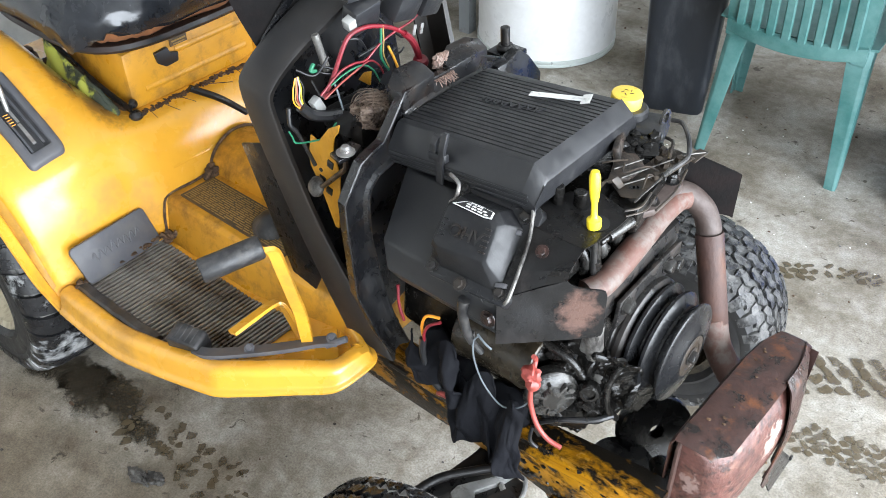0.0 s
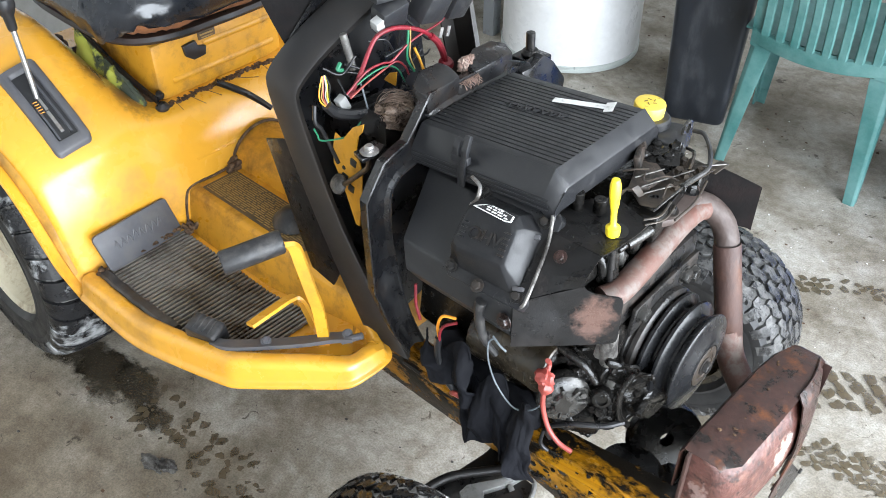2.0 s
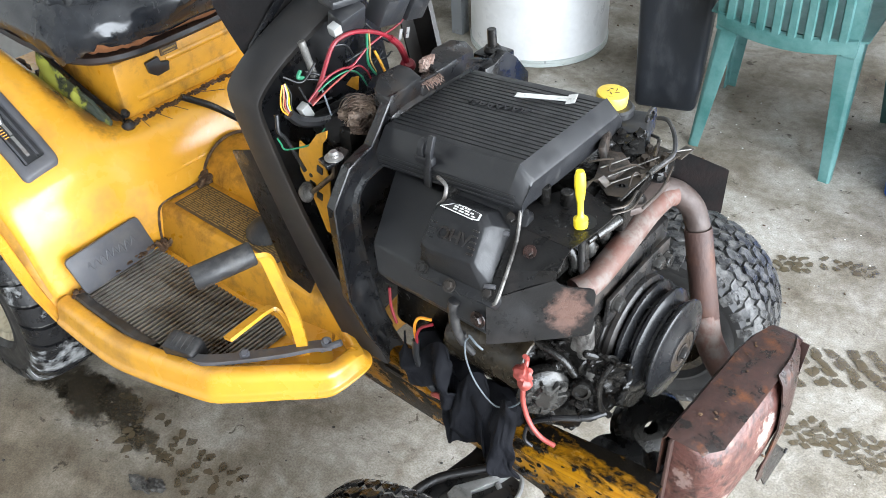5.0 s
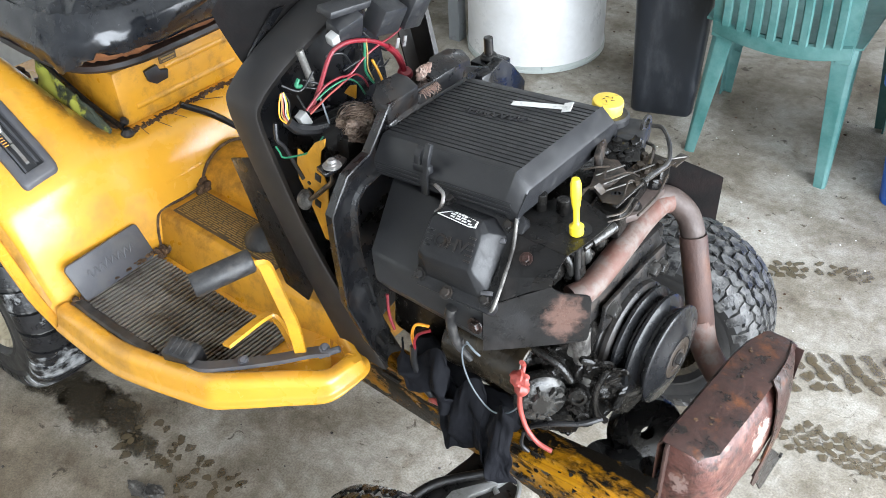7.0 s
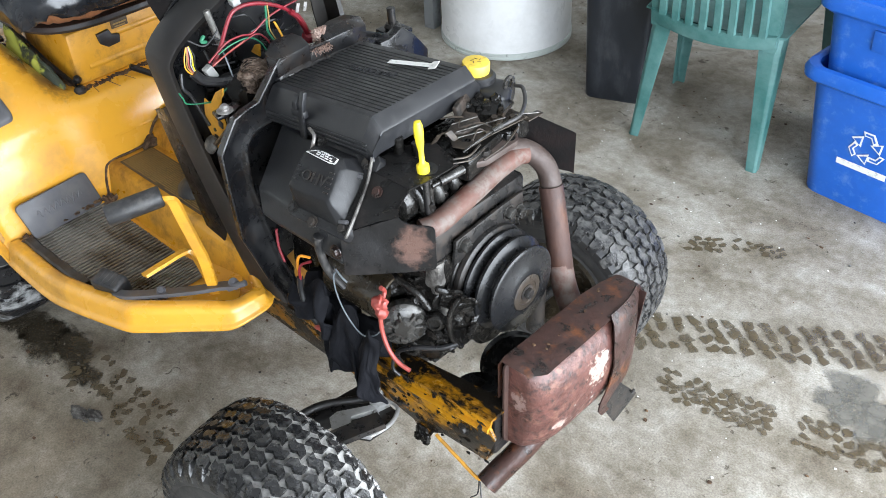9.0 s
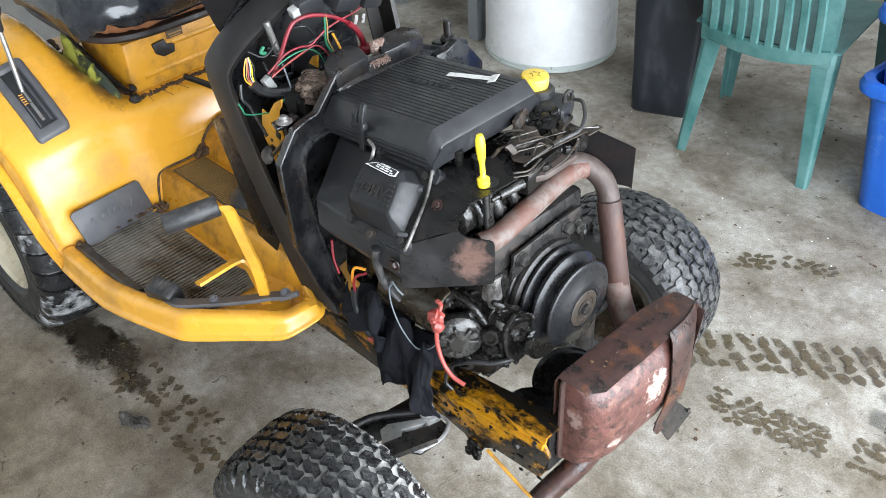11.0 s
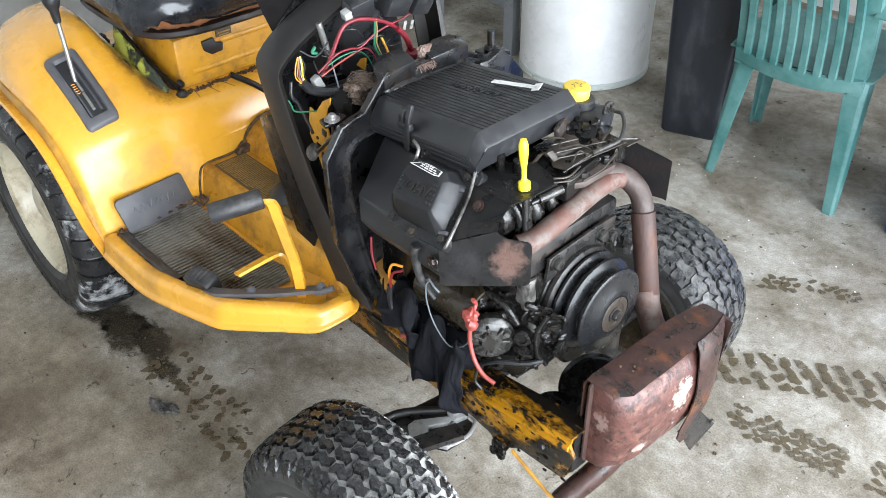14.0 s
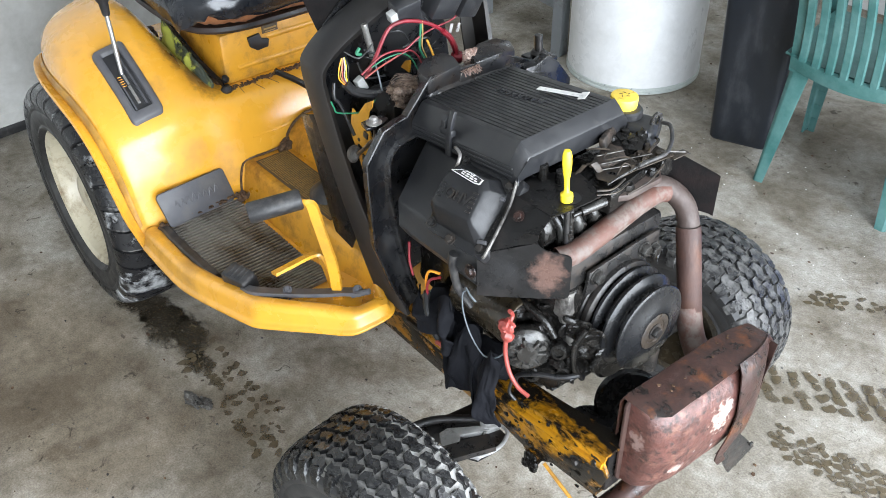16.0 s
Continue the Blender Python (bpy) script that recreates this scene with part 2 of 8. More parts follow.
    "blue": mat("blue_plastic", (0.013, 0.110, 0.49), 0.38, var=0.12, vs=6, grime=(0.09, 0.21, 0.54), ga=0.14, gs=30, soft=0.10, bump=0.06, bs=200),
    "grey_paint": mat("grey_painted_steel", (0.17, 0.18, 0.19), 0.45, var=0.1, vs=6, grime=(0.08, 0.07, 0.06), ga=0.15, gs=12, bump=0.04),
    "door": mat("off_white_door_panel", (0.56, 0.56, 0.54), 0.55, var=0.08, vs=4, grime=(0.33, 0.32, 0.29), ga=0.25, gs=6, soft=0.2, bump=0.06, bs=120),
    "wall": mat("pale_plaster", (0.48, 0.48, 0.47), 0.8, var=0.1, vs=3, grime=(0.34, 0.33, 0.32), ga=0.3, gs=2.5, soft=0.25, bump=0.15, bs=70),
    "driveway": mat("gravel_drive", (0.22, 0.21, 0.20), 0.9, var=0.3, vs=9, bump=0.6, bs=50),
    "bag": mat("printed_plastic_bag", (0.045, 0.055, 0.040), 0.35, var=0.3, vs=10, grime=(0.40, 0.42, 0.07), ga=0.34, gs=11, soft=0.03, bump=0.3, bs=40),
}


def concrete():
    """Worn garage slab: pale and dark clouds, fine sand, pits and damp patches."""
    m = bpy.data.materials.new("worn_concrete")
    m.use_nodes = True
    nt = m.node_tree
    b = nt.nodes["Principled BSDF"]
    tc = nt.nodes.new("ShaderNodeTexCoord")

    shift = nt.nodes.new("ShaderNodeMapping")
    shift.inputs["Location"].default_value = (4.3, 2.6, 0)
    nt.links.new(tc.outputs["Object"], shift.inputs[0])

    def noise_tex(scale, detail, distort=0.0):
        n = nt.nodes.new("ShaderNodeTexNoise")
        n.inputs["Scale"].default_value, n.inputs["Detail"].default_value = scale, detail
        n.inputs["Roughness"].default_value, n.inputs["Distortion"].default_value = 0.62, distort
        nt.links.new(shift.outputs[0], n.inputs["Vector"])
        return n.outputs["Fac"]

    def ramp(src, stops):
        r = nt.nodes.new("ShaderNodeValToRGB")
        e = r.color_ramp.elements
        e[0].position, e[0].color = stops[0][0], (*stops[0][1], 1)
        e[1].position, e[1].color = stops[-1][0], (*stops[-1][1], 1)
        for p, c in stops[1:-1]:
            e.new(p).color = (*c, 1)
        nt.links.new(src, r.inputs[0])
        return r.outputs[0]

    def mul(a, c, f=1.0):
        x = nt.nodes.new("ShaderNodeMix")
        x.data_type, x.blend_type = "RGBA", "MULTIPLY"
        x.inputs[0].default_value = f
        nt.links.new(a, x.inputs[6])
        nt.links.new(c, x.inputs[7])
        return x.outputs[2]

    base = ramp(noise_tex(3.4, 12, 0.25), [(0.37, (0.185, 0.160, 0.124)), (0.45, (0.255, 0.233, 0.195)), (0.51, (0.318, 0.297, 0.260)), (0.59, (0.405, 0.388, 0.354))])
    cloud = ramp(noise_tex(6.5, 12, 0.5), [(0.36, (0.70, 0.66, 0.60)), (0.47, (0.97, 0.955, 0.93)), (0.62, (1.10, 1.10, 1.10))])
    sand = ramp(noise_tex(42, 9), [(0.33, (0.72, 0.70, 0.665)), (0.66, (1.05, 1.05, 1.05))])
    grit = ramp(noise_tex(240, 4), [(0.34, (0.62, 0.61, 0.59)), (0.62, (1.08, 1.08, 1.08))])
    pits = ramp(noise_tex(26, 8, 1.2), [(0.315, (0.26, 0.23, 0.19)), (0.365, (1.0, 1.0, 1.0))])
    def blot(c, radii, inner, lo, hi):
        """A broad patch of darker or lighter colour with a ragged noisy edge."""
        off = nt.nodes.new("ShaderNodeMapping")
        off.inputs["Location"].default_value = (-c[0] / radii[0], -c[1] / radii[1], 0)
        off.inputs["Scale"].default_value = (1 / radii[0], 1 / radii[1], 0)
        nt.links.new(tc.outputs["Object"], off.inputs[0])
        ln = nt.nodes.new("ShaderNodeVectorMath")
        ln.operation = "LENGTH"
        nt.links.new(off.outputs[0], ln.inputs[0])
        ad = nt.nodes.new("ShaderNodeMath")
        ad.operation = "MULTIPLY_ADD"
        ad.inputs[1].default_value = 2.2
        nt.links.new(noise_tex(3.2, 9, 0.3), ad.inputs[0])
        nt.links.new(ln.outputs["Value"], ad.inputs[2])
        mr = nt.nodes.new("ShaderNodeMapRange")
        mr.inputs[1].default_value, mr.inputs[2].default_value = lo, hi
        nt.links.new(ad.outputs[0], mr.inputs[0])
        return ramp(mr.outputs[0], [(0.0, inner), (1.0, (1.0, 1.0, 1.0))])

    # damp beside the rear wheel; between the wheels, wider daylight painted as paler concrete
    damp = blot((0.1, -0.60), (0.75, 0.5), (0.64, 0.575, 0.49), 1.35, 2.15)
    pale_light = blot((1.02, 0.02), (0.50, 0.40), (1.34, 1.34, 1.35), 1.30, 2.2)
    # from here damp also carries the painted light
    damp = mul(damp, pale_light)
    col = mul(mul(mul(mul(mul(base, cloud), sand), grit, 0.85), pits, 0.9), damp)
    nt.links.new(col, b.inputs["Base Color"])
    rr = nt.nodes.new("ShaderNodeMapRange")
    for k, v in zip((1, 2, 3, 4), (0.3, 0.6, 0.5, 0.85)):
        rr.inputs[k].default_value = v
    nt.links.new(noise_tex(3.1, 6, 0.4), rr.inputs[0])
    nt.links.new(rr.outputs[0], b.inputs["Roughness"])
    bp = nt.nodes.new("ShaderNodeBump")
    bp.inputs["Strength"].default_value, bp.inputs["Distance"].default_value = 0.7, 0.003
    nt.links.new(noise_tex(120, 6), bp.inputs["Height"])
    nt.links.new(bp.outputs[0], b.inputs["Normal"])
    return m


def wet_stain(name, col, amount, rough=0.35, low=0.30, high=0.62, ragged=0.9, grain=110, drift=16):
    """Thin film on the floor: its strength is the mesh's own "wet" value, broken up by noise at two scales."""
    m = bpy.data.materials.new(name)
    m.use_nodes = True
    nt = m.node_tree
    b = nt.nodes["Principled BSDF"]
    b.inputs["Base Color"].default_value = (*col, 1)
    b.inputs["Roughness"].default_value = rough
    tc = nt.nodes.new("ShaderNodeTexCoord")

    def cloud(scale, detail):
        n = nt.nodes.new("ShaderNodeTexNoise")
        n.inputs["Scale"].default_value, n.inputs["Detail"].default_value, n.inputs["Roughness"].default_value = scale, detail, 0.68
        nt.links.new(tc.outputs["Object"], n.inputs["Vector"])
        return n.outputs["Fac"]

    wet = nt.nodes.new("ShaderNodeAttribute")
    wet.attribute_name = "wet"
    add = nt.nodes.new("ShaderNodeMath")
    add.operation = "MULTIPLY_ADD"
    add.inputs[1].default_value = ragged
    nt.links.new(cloud(grain, 9), add.inputs[0])
    nt.links.new(wet.outputs["Fac"], add.inputs[2])
    edge = nt.nodes.new("ShaderNodeMapRange")
    for k, v in zip((1, 2, 3, 4), (low + ragged * 0.5, high + ragged * 0.5, 0.0, amount)):
        edge.inputs[k].default_value = v
    nt.links.new(add.outputs[0], edge.inputs[0])
    thin = nt.nodes.new("ShaderNodeMapRange")
    for k, v in zip((1, 2, 3, 4), (0.34, 0.60, 0.45, 1.0)):
        thin.inputs[k].default_value = v
    nt.links.new(cloud(drift, 7), thin.inputs[0])
    both = nt.nodes.new("ShaderNodeMath")
    both.operation = "MULTIPLY"
    nt.links.new(edge.outputs[0], both.inputs[0])
    nt.links.new(thin.outputs[0], both.inputs[1])
    nt.links.new(both.outputs[0], b.inputs["Alpha"])
    return m


def patch_on(m, c, radii, col, amount=0.9, scale=55, low=1.75, high=2.35):
    """Adds one worn patch of another colour, with a ragged noisy edge, to material m at place c of the tractor."""
    nt = m.node_tree
    b = nt.nodes["Principled BSDF"]
    src = b.inputs["Base Color"].links[0].from_socket
    tc = nt.nodes.new("ShaderNodeTexCoord")
    off = nt.nodes.new("ShaderNodeMapping")
    off.inputs["Location"].default_value = tuple(-p / r for p, r in zip(c, radii))
    off.inputs["Scale"].default_value = tuple(1 / r for r in radii)
    nt.links.new(tc.outputs["Object"], off.inputs[0])
    ln = nt.nodes.new("ShaderNodeVectorMath")
    ln.operation = "LENGTH"
    nt.links.new(off.outputs[0], ln.inputs[0])
    ns = nt.nodes.new("ShaderNodeTexNoise")
    ns.inputs["Scale"].default_value, ns.inputs["Detail"].default_value, ns.inputs["Roughness"].default_value = scale, 8, 0.7
    nt.links.new(tc.outputs["Object"], ns.inputs["Vector"])
    add = nt.nodes.new("ShaderNodeMath")
    add.operation = "MULTIPLY_ADD"
    add.inputs[1].default_value = 2.4
    nt.links.new(ns.outputs["Fac"], add.inputs[0])
    nt.links.new(ln.outputs["Value"], add.inputs[2])
    r = nt.nodes.new("ShaderNodeMapRange")
    for k, v in zip((1, 2, 3, 4), (low, high, amount, 0.0)):
        r.inputs[k].default_value = v
    nt.links.new(add.outputs[0], r.inputs[0])
    x = nt.nodes.new("ShaderNodeMix")
    x.data_type = "RGBA"
    x.inputs[7].default_value = (*col, 1)
    nt.links.new(r.outputs[0], x.inputs[0])
    nt.links.new(src, x.inputs[6])
    nt.links.new(x.outputs[2], b.inputs["Base Color"])
    return m


M["skirt"] = mat("black_sheet_with_rust_patch", (0.008, 0.0078, 0.0080), 0.34, var=0.3, vs=8, grime=(0.026, 0.022, 0.021), ga=0.16, gs=12, soft=0.14, bump=0.22, bs=240, spec=0.28, rv=0.18)
patch_on(M["skirt"], (1.2475, -0.1325, 0.655), (0.028, 0.026, 0.036), (0.105, 0.062, 0.050), 0.9)
patch_on(M["skirt"], (1.200, -0.175, 0.650), (0.040, 0.036, 0.034), (0.040, 0.040, 0.042), 0.3, 30, 1.4, 2.4)
patch_on(M["muffler"], (1.484, 0.030, 0.425), (0.05, 0.046, 0.060), (0.38, 0.29, 0.25), 0.8, 130, 1.52, 1.68)
patch_on(M["muffler"], (1.484, 0.046, 0.44), (0.03, 0.022, 0.030), (0.48, 0.42, 0.39), 0.75, 95, 1.55, 1.80)
patch_on(M["muffler"], (1.476, -0.055, 0.365), (0.03, 0.030, 0.022), (0.36, 0.26, 0.23), 0.8, 110, 1.50, 1.75)
patch_on(M["muffler"], (1.425, -0.105, 0.42), (0.03, 0.03, 0.040), (0.26, 0.18, 0.16), 0.7, 90, 1.45, 1.70)
M["yellow_fender"] = mat("yellow_fender_paint", (0.690, 0.335, 0.030), 0.27, var=0.07, vs=5, grime=(0.36, 0.18, 0.035), ga=0.10, gs=7, soft=0.12, bump=0.03, coat=0.6)
patch_on(M["yellow_fender"], (0.10, -0.195, 0.655), (0.11, 0.030, 0.06), (0.20, 0.095, 0.030), 0.75, 38)
patch_on(M["yellow_fender"], (0.20, -0.175, 0.590), (0.06, 0.030, 0.05), (0.17, 0.080, 0.022), 0.70, 60)
patch_on(M["yellow_fender"], (-0.05, -0.20, 0.700), (0.12, 0.045, 0.05), (0.30, 0.20, 0.11), 0.55, 30)
patch_on(M["yellow_grease"], (1.275, -0.14, 0.345), (0.085, 0.05, 0.030), (0.44, 0.20, 0.008), 0.9, 48, 1.70, 2.15)
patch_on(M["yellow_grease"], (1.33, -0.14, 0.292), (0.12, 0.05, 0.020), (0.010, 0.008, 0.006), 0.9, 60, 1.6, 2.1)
M["residue_caked"] = mat("rubber_thickly_caked", (0.020, 0.020, 0.020), 0.4, var=0.4, vs=30, grime=(0.21, 0.205, 0.195), ga=0.50, gs=16, soft=0.10, bump=0.6, bs=140)
M["residue_grey"] = mat("dark_rubber_groove", (0.012, 0.012, 0.012), 0.5, var=0.3, vs=30, grime=(0.09, 0.088, 0.083), ga=0.35, gs=26, soft=0.1, bump=0.5, bs=140)
# pale grey speckle paints the wet sheen of the far tyre's lugs
M["tyre_grey"] = mat("rubber_painted_wet_sheen", (0.016, 0.016, 0.017), 0.28, var=0.4, vs=24, grime=(0.088, 0.087, 0.084), ga=0.42, gs=60, soft=0.08, grough=0.45, bump=1.0, bs=150, rv=0.14)
M["tyre_caked"] = mat("wet_black_rubber_with_residue", (0.008, 0.008, 0.0085), 0.22, var=0.4, vs=18, grime=(0.035, 0.035, 0.034), ga=0.26, gs=80, soft=0.08, grough=0.45, bump=1.0, bs=85, spec=0.55, rv=0.14)
patch_on(M["residue_caked"], (0, 0.095, 0), (9, 0.10, 9), (0.38, 0.375, 0.36), 0.88, 60, 1.45, 2.0)
patch_on(M["tyre_caked"], (0, 0.095, 0), (9, 0.07, 9), (0.36, 0.355, 0.345), 0.85, 90, 1.22, 1.46)
M["concrete"] = concrete()
M["damp"] = wet_stain("damp_tread_print", (0.092, 0.070, 0.040), 0.96)
M["damp_soft"] = wet_stain("damp_patch", (0.060, 0.048, 0.032), 0.66, 0.4, 0.2, 0.95, 3.2, 22, 40)
M["ash"] = wet_stain("grey_dust", (0.16, 0.152, 0.132), 0.85, 0.9, 0.05, 0.8, 0.9)


# ---- mesh helpers ----
def bm_():
    return bmesh.new()


def thing(name, label, category, m=None, group="", kind=""):
    e = new(name)
    if m is not None:
        e.matrix_world = m
    return tagged(e, label, category, group, kind)


def part(name, bm, material, parent=None, label="", sharp=38, split=False):
    """Links a bmesh as one mesh object under parent; with split, each loose piece as an object of its own."""
    bmesh.ops.recalc_face_normals(bm, faces=bm.faces)
    if split:
        left, first = set(bm.faces), None
        while left:
            todo, isle = [left.pop()], []
            while todo:
                f = todo.pop()
                isle.append(f)
                for v in f.verts:
                    for g in v.link_faces:
                        if g in left:
                            left.discard(g)
                            todo.append(g)
            one, seen = bmesh.new(), {}
            for f in isle:
                for v in f.verts:
                    if v not in seen:
                        seen[v] = one.verts.new(v.co)
                one.faces.new([seen[v] for v in f.verts])
            ob = part(name, one, material, parent, label, sharp)
            first = first or ob
        bm.free()
        return first
    me = bpy.data.meshes.new(name)
    bm.to_mesh(me)
    bm.free()
    for p in me.polygons:
        p.use_smooth = True
    me.set_sharp_from_angle(angle=radians(sharp))
    me.materials.append(M[material] if isinstance(material, str) else material)
    ob = new(name, me)
    if parent is not None:
        ob.parent = parent
    if label:
        ob["label"] = label
    return ob


def move(verts, m):
    for v in verts:
        v.co = m @ v.co


def box(bm, c, s, rot=(0, 0, 0), bevel=0.0, seg=2):
    r = bmesh.ops.create_cube(bm, size=1.0)
    vs = r["verts"]
    for v in vs:
        v.co = Vector((v.co.x * s[0], v.co.y * s[1], v.co.z * s[2]))
    if bevel:
        es = list({e for v in vs for e in v.link_edges})
        r = bmesh.ops.bevel(bm, geom=es + vs, offset=bevel, segments=seg, affect="EDGES", profile=0.5)
        vs = list({v for f in r["faces"] for v in f.verts} | {v for v in vs if v.is_valid})
    move(vs, pose(*c, *rot))
    return vs


def prism(bm, pts, axis, a, b, bevel=0.0, seg=2):
    """Polygon pts in the plane across the axis, from a to b along it. x: pts are (y, z); y: (x, z); z: (x, y)."""
    def put(p, h):
        return {"x": (h, p[0], p[1]), "y": (p[0], h, p[1]), "z": (p[0], p[1], h)}[axis]
    lo = [bm.verts.new(put(p, a)) for p in pts]
    hi = [bm.verts.new(put(p, b)) for p in pts]
    fs = [bm.faces.new(lo[::-1]), bm.faces.new(hi)]
    n = len(pts)
    for i in range(n):
        fs.append(bm.faces.new((lo[i], lo[(i + 1) % n], hi[(i + 1) % n], hi[i])))
    bmesh.ops.recalc_face_normals(bm, faces=fs)
    vs = lo + hi
    if bevel:
        es = list({e for f in fs for e in f.edges})
        r = bmesh.ops.bevel(bm, geom=es, offset=bevel, segments=seg, affect="EDGES", profile=0.5)
        vs = list({v for f in r["faces"] for v in f.verts} | {v for v in vs if v.is_valid})
    return vs


def axes(d):
    d = Vector(d).normalized()
    u = d.orthogonal().normalized()
    if abs(d.z) < 0.9:
        u = Vector((0, 0, 1)).cross(d).normalized()
    return d, u, d.cross(u)


def lathe(bm, profile, o, d, seg=32):
    """Profile of (radius, height along d) turned about the axis through o."""
    d, u, w = axes(d)
    o = Vector(o)
    rings = []
    for r, h in profile:
        if r < 1e-5:
            rings.append([bm.verts.new(o + d * h)])
        else:
            rings.append([bm.verts.new(o + d * h + (u * math.cos(k) + w * math.sin(k)) * r) for k in (math.tau * i / seg for i in range(seg))])
    for a, b in zip(rings, rings[1:]):
        for i in range(seg):
            j = (i + 1) % seg
            if len(a) == 1 and len(b) == 1:
                continue
            if len(a) == 1:
                bm.faces.new((a[0], b[i], b[j]))
            elif len(b) == 1:
                bm.faces.new((a[i], b[0], a[j]))
            else:
                bm.faces.new((a[i], b[i], b[j], a[j]))
    return [v for r in rings for v in r]


def rod(bm, a, b, r, seg=12, r2=None, bev=0.0):
    a, b = Vector(a), Vector(b)
    h = (b - a).length
    r2 = r if r2 is None else r2
    k = bev or min(r, r2, h) * 0.12
    return lathe(bm, [(0, 0), (r - k, 0), (r, k), (r2, h - k), (r2 - k, h), (0, h)], a, b - a, seg)


def smooth_path(pts, n=6):
    ps = [Vector(p) for p in pts]
    if len(ps) < 3:
        return ps
    ext = [ps[0] * 2 - ps[1]] + ps + [ps[-1] * 2 - ps[-2]]
    out = []
    for i in range(1, len(ext) - 2):
        p0, p1, p2, p3 = ext[i - 1:i + 3]
        for k in range(n):
            t = k / n
            out.append(0.5 * (2 * p1 + (p2 - p0) * t + (2 * p0 - 5 * p1 + 4 * p2 - p3) * t * t + (3 * p1 - p0 - 3 * p2 + p3) * t ** 3))
    out.append(ps[-1])
    return out


def tube(bm, pts, r, seg=8, n=6):
    path = smooth_path(pts, n) if n else [Vector(p) for p in pts]
    up = None
    rings = []
    total = len(path)
    for i, p in enumerate(path):
        d = (path[min(i + 1, total - 1)] - path[max(i - 1, 0)]).normalized()
        if up is None:
            up = d.orthogonal().normalized()
        up = (up - d * up.dot(d)).normalized()
        w = d.cross(up)
        rad = r[0] + (r[1] - r[0]) * i / (total - 1) if isinstance(r, tuple) else r
        rings.append([bm.verts.new(p + (up * math.cos(k) + w * math.sin(k)) * rad) for k in (math.tau * j / seg for j in range(seg))])
    for a, b in zip(rings, rings[1:]):
        for j in range(seg):
            bm.faces.new((a[j], a[(j + 1) % seg], b[(j + 1) % seg], b[j]))
    bm.faces.new(rings[0][::-1])
    bm.faces.new(rings[-1])
    return [v for r_ in rings for v in r_]


def grid(bm, rows, thick=0.0, close=False):
    """A sheet through rows of points, with thickness along its normals."""
    n, k = len(rows), len(rows[0])
    vs = [[bm.verts.new(p) for p in row] for row in rows]
    fs = []
    for i in range(n - 1):
        for j in range(k - 1 + (1 if close else 0)):
            fs.append(bm.faces.new((vs[i][j], vs[i][(j + 1) % k], vs[i + 1][(j + 1) % k], vs[i + 1][j])))
    bmesh.ops.recalc_face_normals(bm, faces=fs)
    if thick:
        flat = [v for row in vs for v in row]
        for v in flat:
            v.normal_update()
        under = {v: bm.verts.new(v.co - v.normal * thick) for v in flat}
        rim = [e for e in {e for f in fs for e in f.edges} if len(e.link_faces) == 1]
        for f in fs:
            bm.faces.new([under[v] for v in reversed(f.verts)])
        for e in rim:
            a, b = e.verts
            bm.faces.new((a, b, under[b], under[a]))
    return vs


def hexbolt(bm, c, d, r=0.007, h=0.005, washer=0.0):
    d_ = Vector(d).normalized()
    if washer:
        lathe(bm, [(0, 0), (washer, 0), (washer, 0.0015), (0, 0.0015)], c, d, 16)
    lathe(bm, [(0, 0), (r, 0), (r, h * 0.8), (r * 0.85, h), (0, h)], Vector(c) + d_ * 0.001, d, 6)


def lumps(bm, c, s, amp, freq, sub=3):
    """An uneven rounded mass."""
    r = bmesh.ops.create_icosphere(bm, subdivisions=sub, radius=1.0)
    for v in r["verts"]:
        k = 1 + amp * noise.fractal(v.co * freq + Vector(c) * 7, 1.0, 2.0, 4)
        v.co = Vector(c) + Vector((v.co.x * s[0], v.co.y * s[1], v.co.z * s[2])) * k
    return r["verts"]


# ---- the garage ----
def slab(name, c, s, material, label, category):
    bm = bm_()
    box(bm, c, s)
    return tagged(part(name, bm, material), label, category, kind="structure")


bm = bm_()
n_f = 60
grid(bm, [[(-1.3 + 5.16 * i / n_f, -3.4 + 6.3 * j / n_f, 0) for j in range(n_f + 1)] for i in range(n_f + 1)])
tagged(part("floor", bm, "concrete"), "worn grey concrete garage floor with damp tyre prints", "floor", kind="structure")
bm = bm_()
grid(bm, [[(x, y, -0.03) for y in (-400, 400)] for x in (3.84, 400)])
tagged(part("ground", bm, "driveway"), "pale gravel drive outside the open garage", "ground", kind="structure")
slab("wall_north", (1.22, 2.88, 1.3), (5.16, 0.16, 2.7), "wall", "grey plastered garage wall", "wall")
slab("wall_south", (1.22, -3.38, 1.3), (5.16, 0.16, 2.7), "wall", "grey plastered garage wall", "wall")
slab("wall_west", (-1.28, -0.25, 1.3), (0.16, 6.1, 2.7), "wall", "grey wall behind the sectional door", "wall")
slab("lintel", (3.78, -0.25, 2.45), (0.16, 6.1, 0.4), "wall", "lintel over the open garage doorway", "wall")
slab("door_post", (3.78, 2.30, 1.1), (0.16, 1.0, 2.3), "wall", "plastered pier beside the open doorway", "wall")
slab("door_post", (3.78, -3.14, 1.1), (0.16, 0.32, 2.3), "wall", "plastered pier beside the open doorway", "wall")
slab("ceiling", (1.22, -0.25, 2.71), (5.3, 6.5, 0.12), "wall", "plain grey garage ceiling", "ceiling")

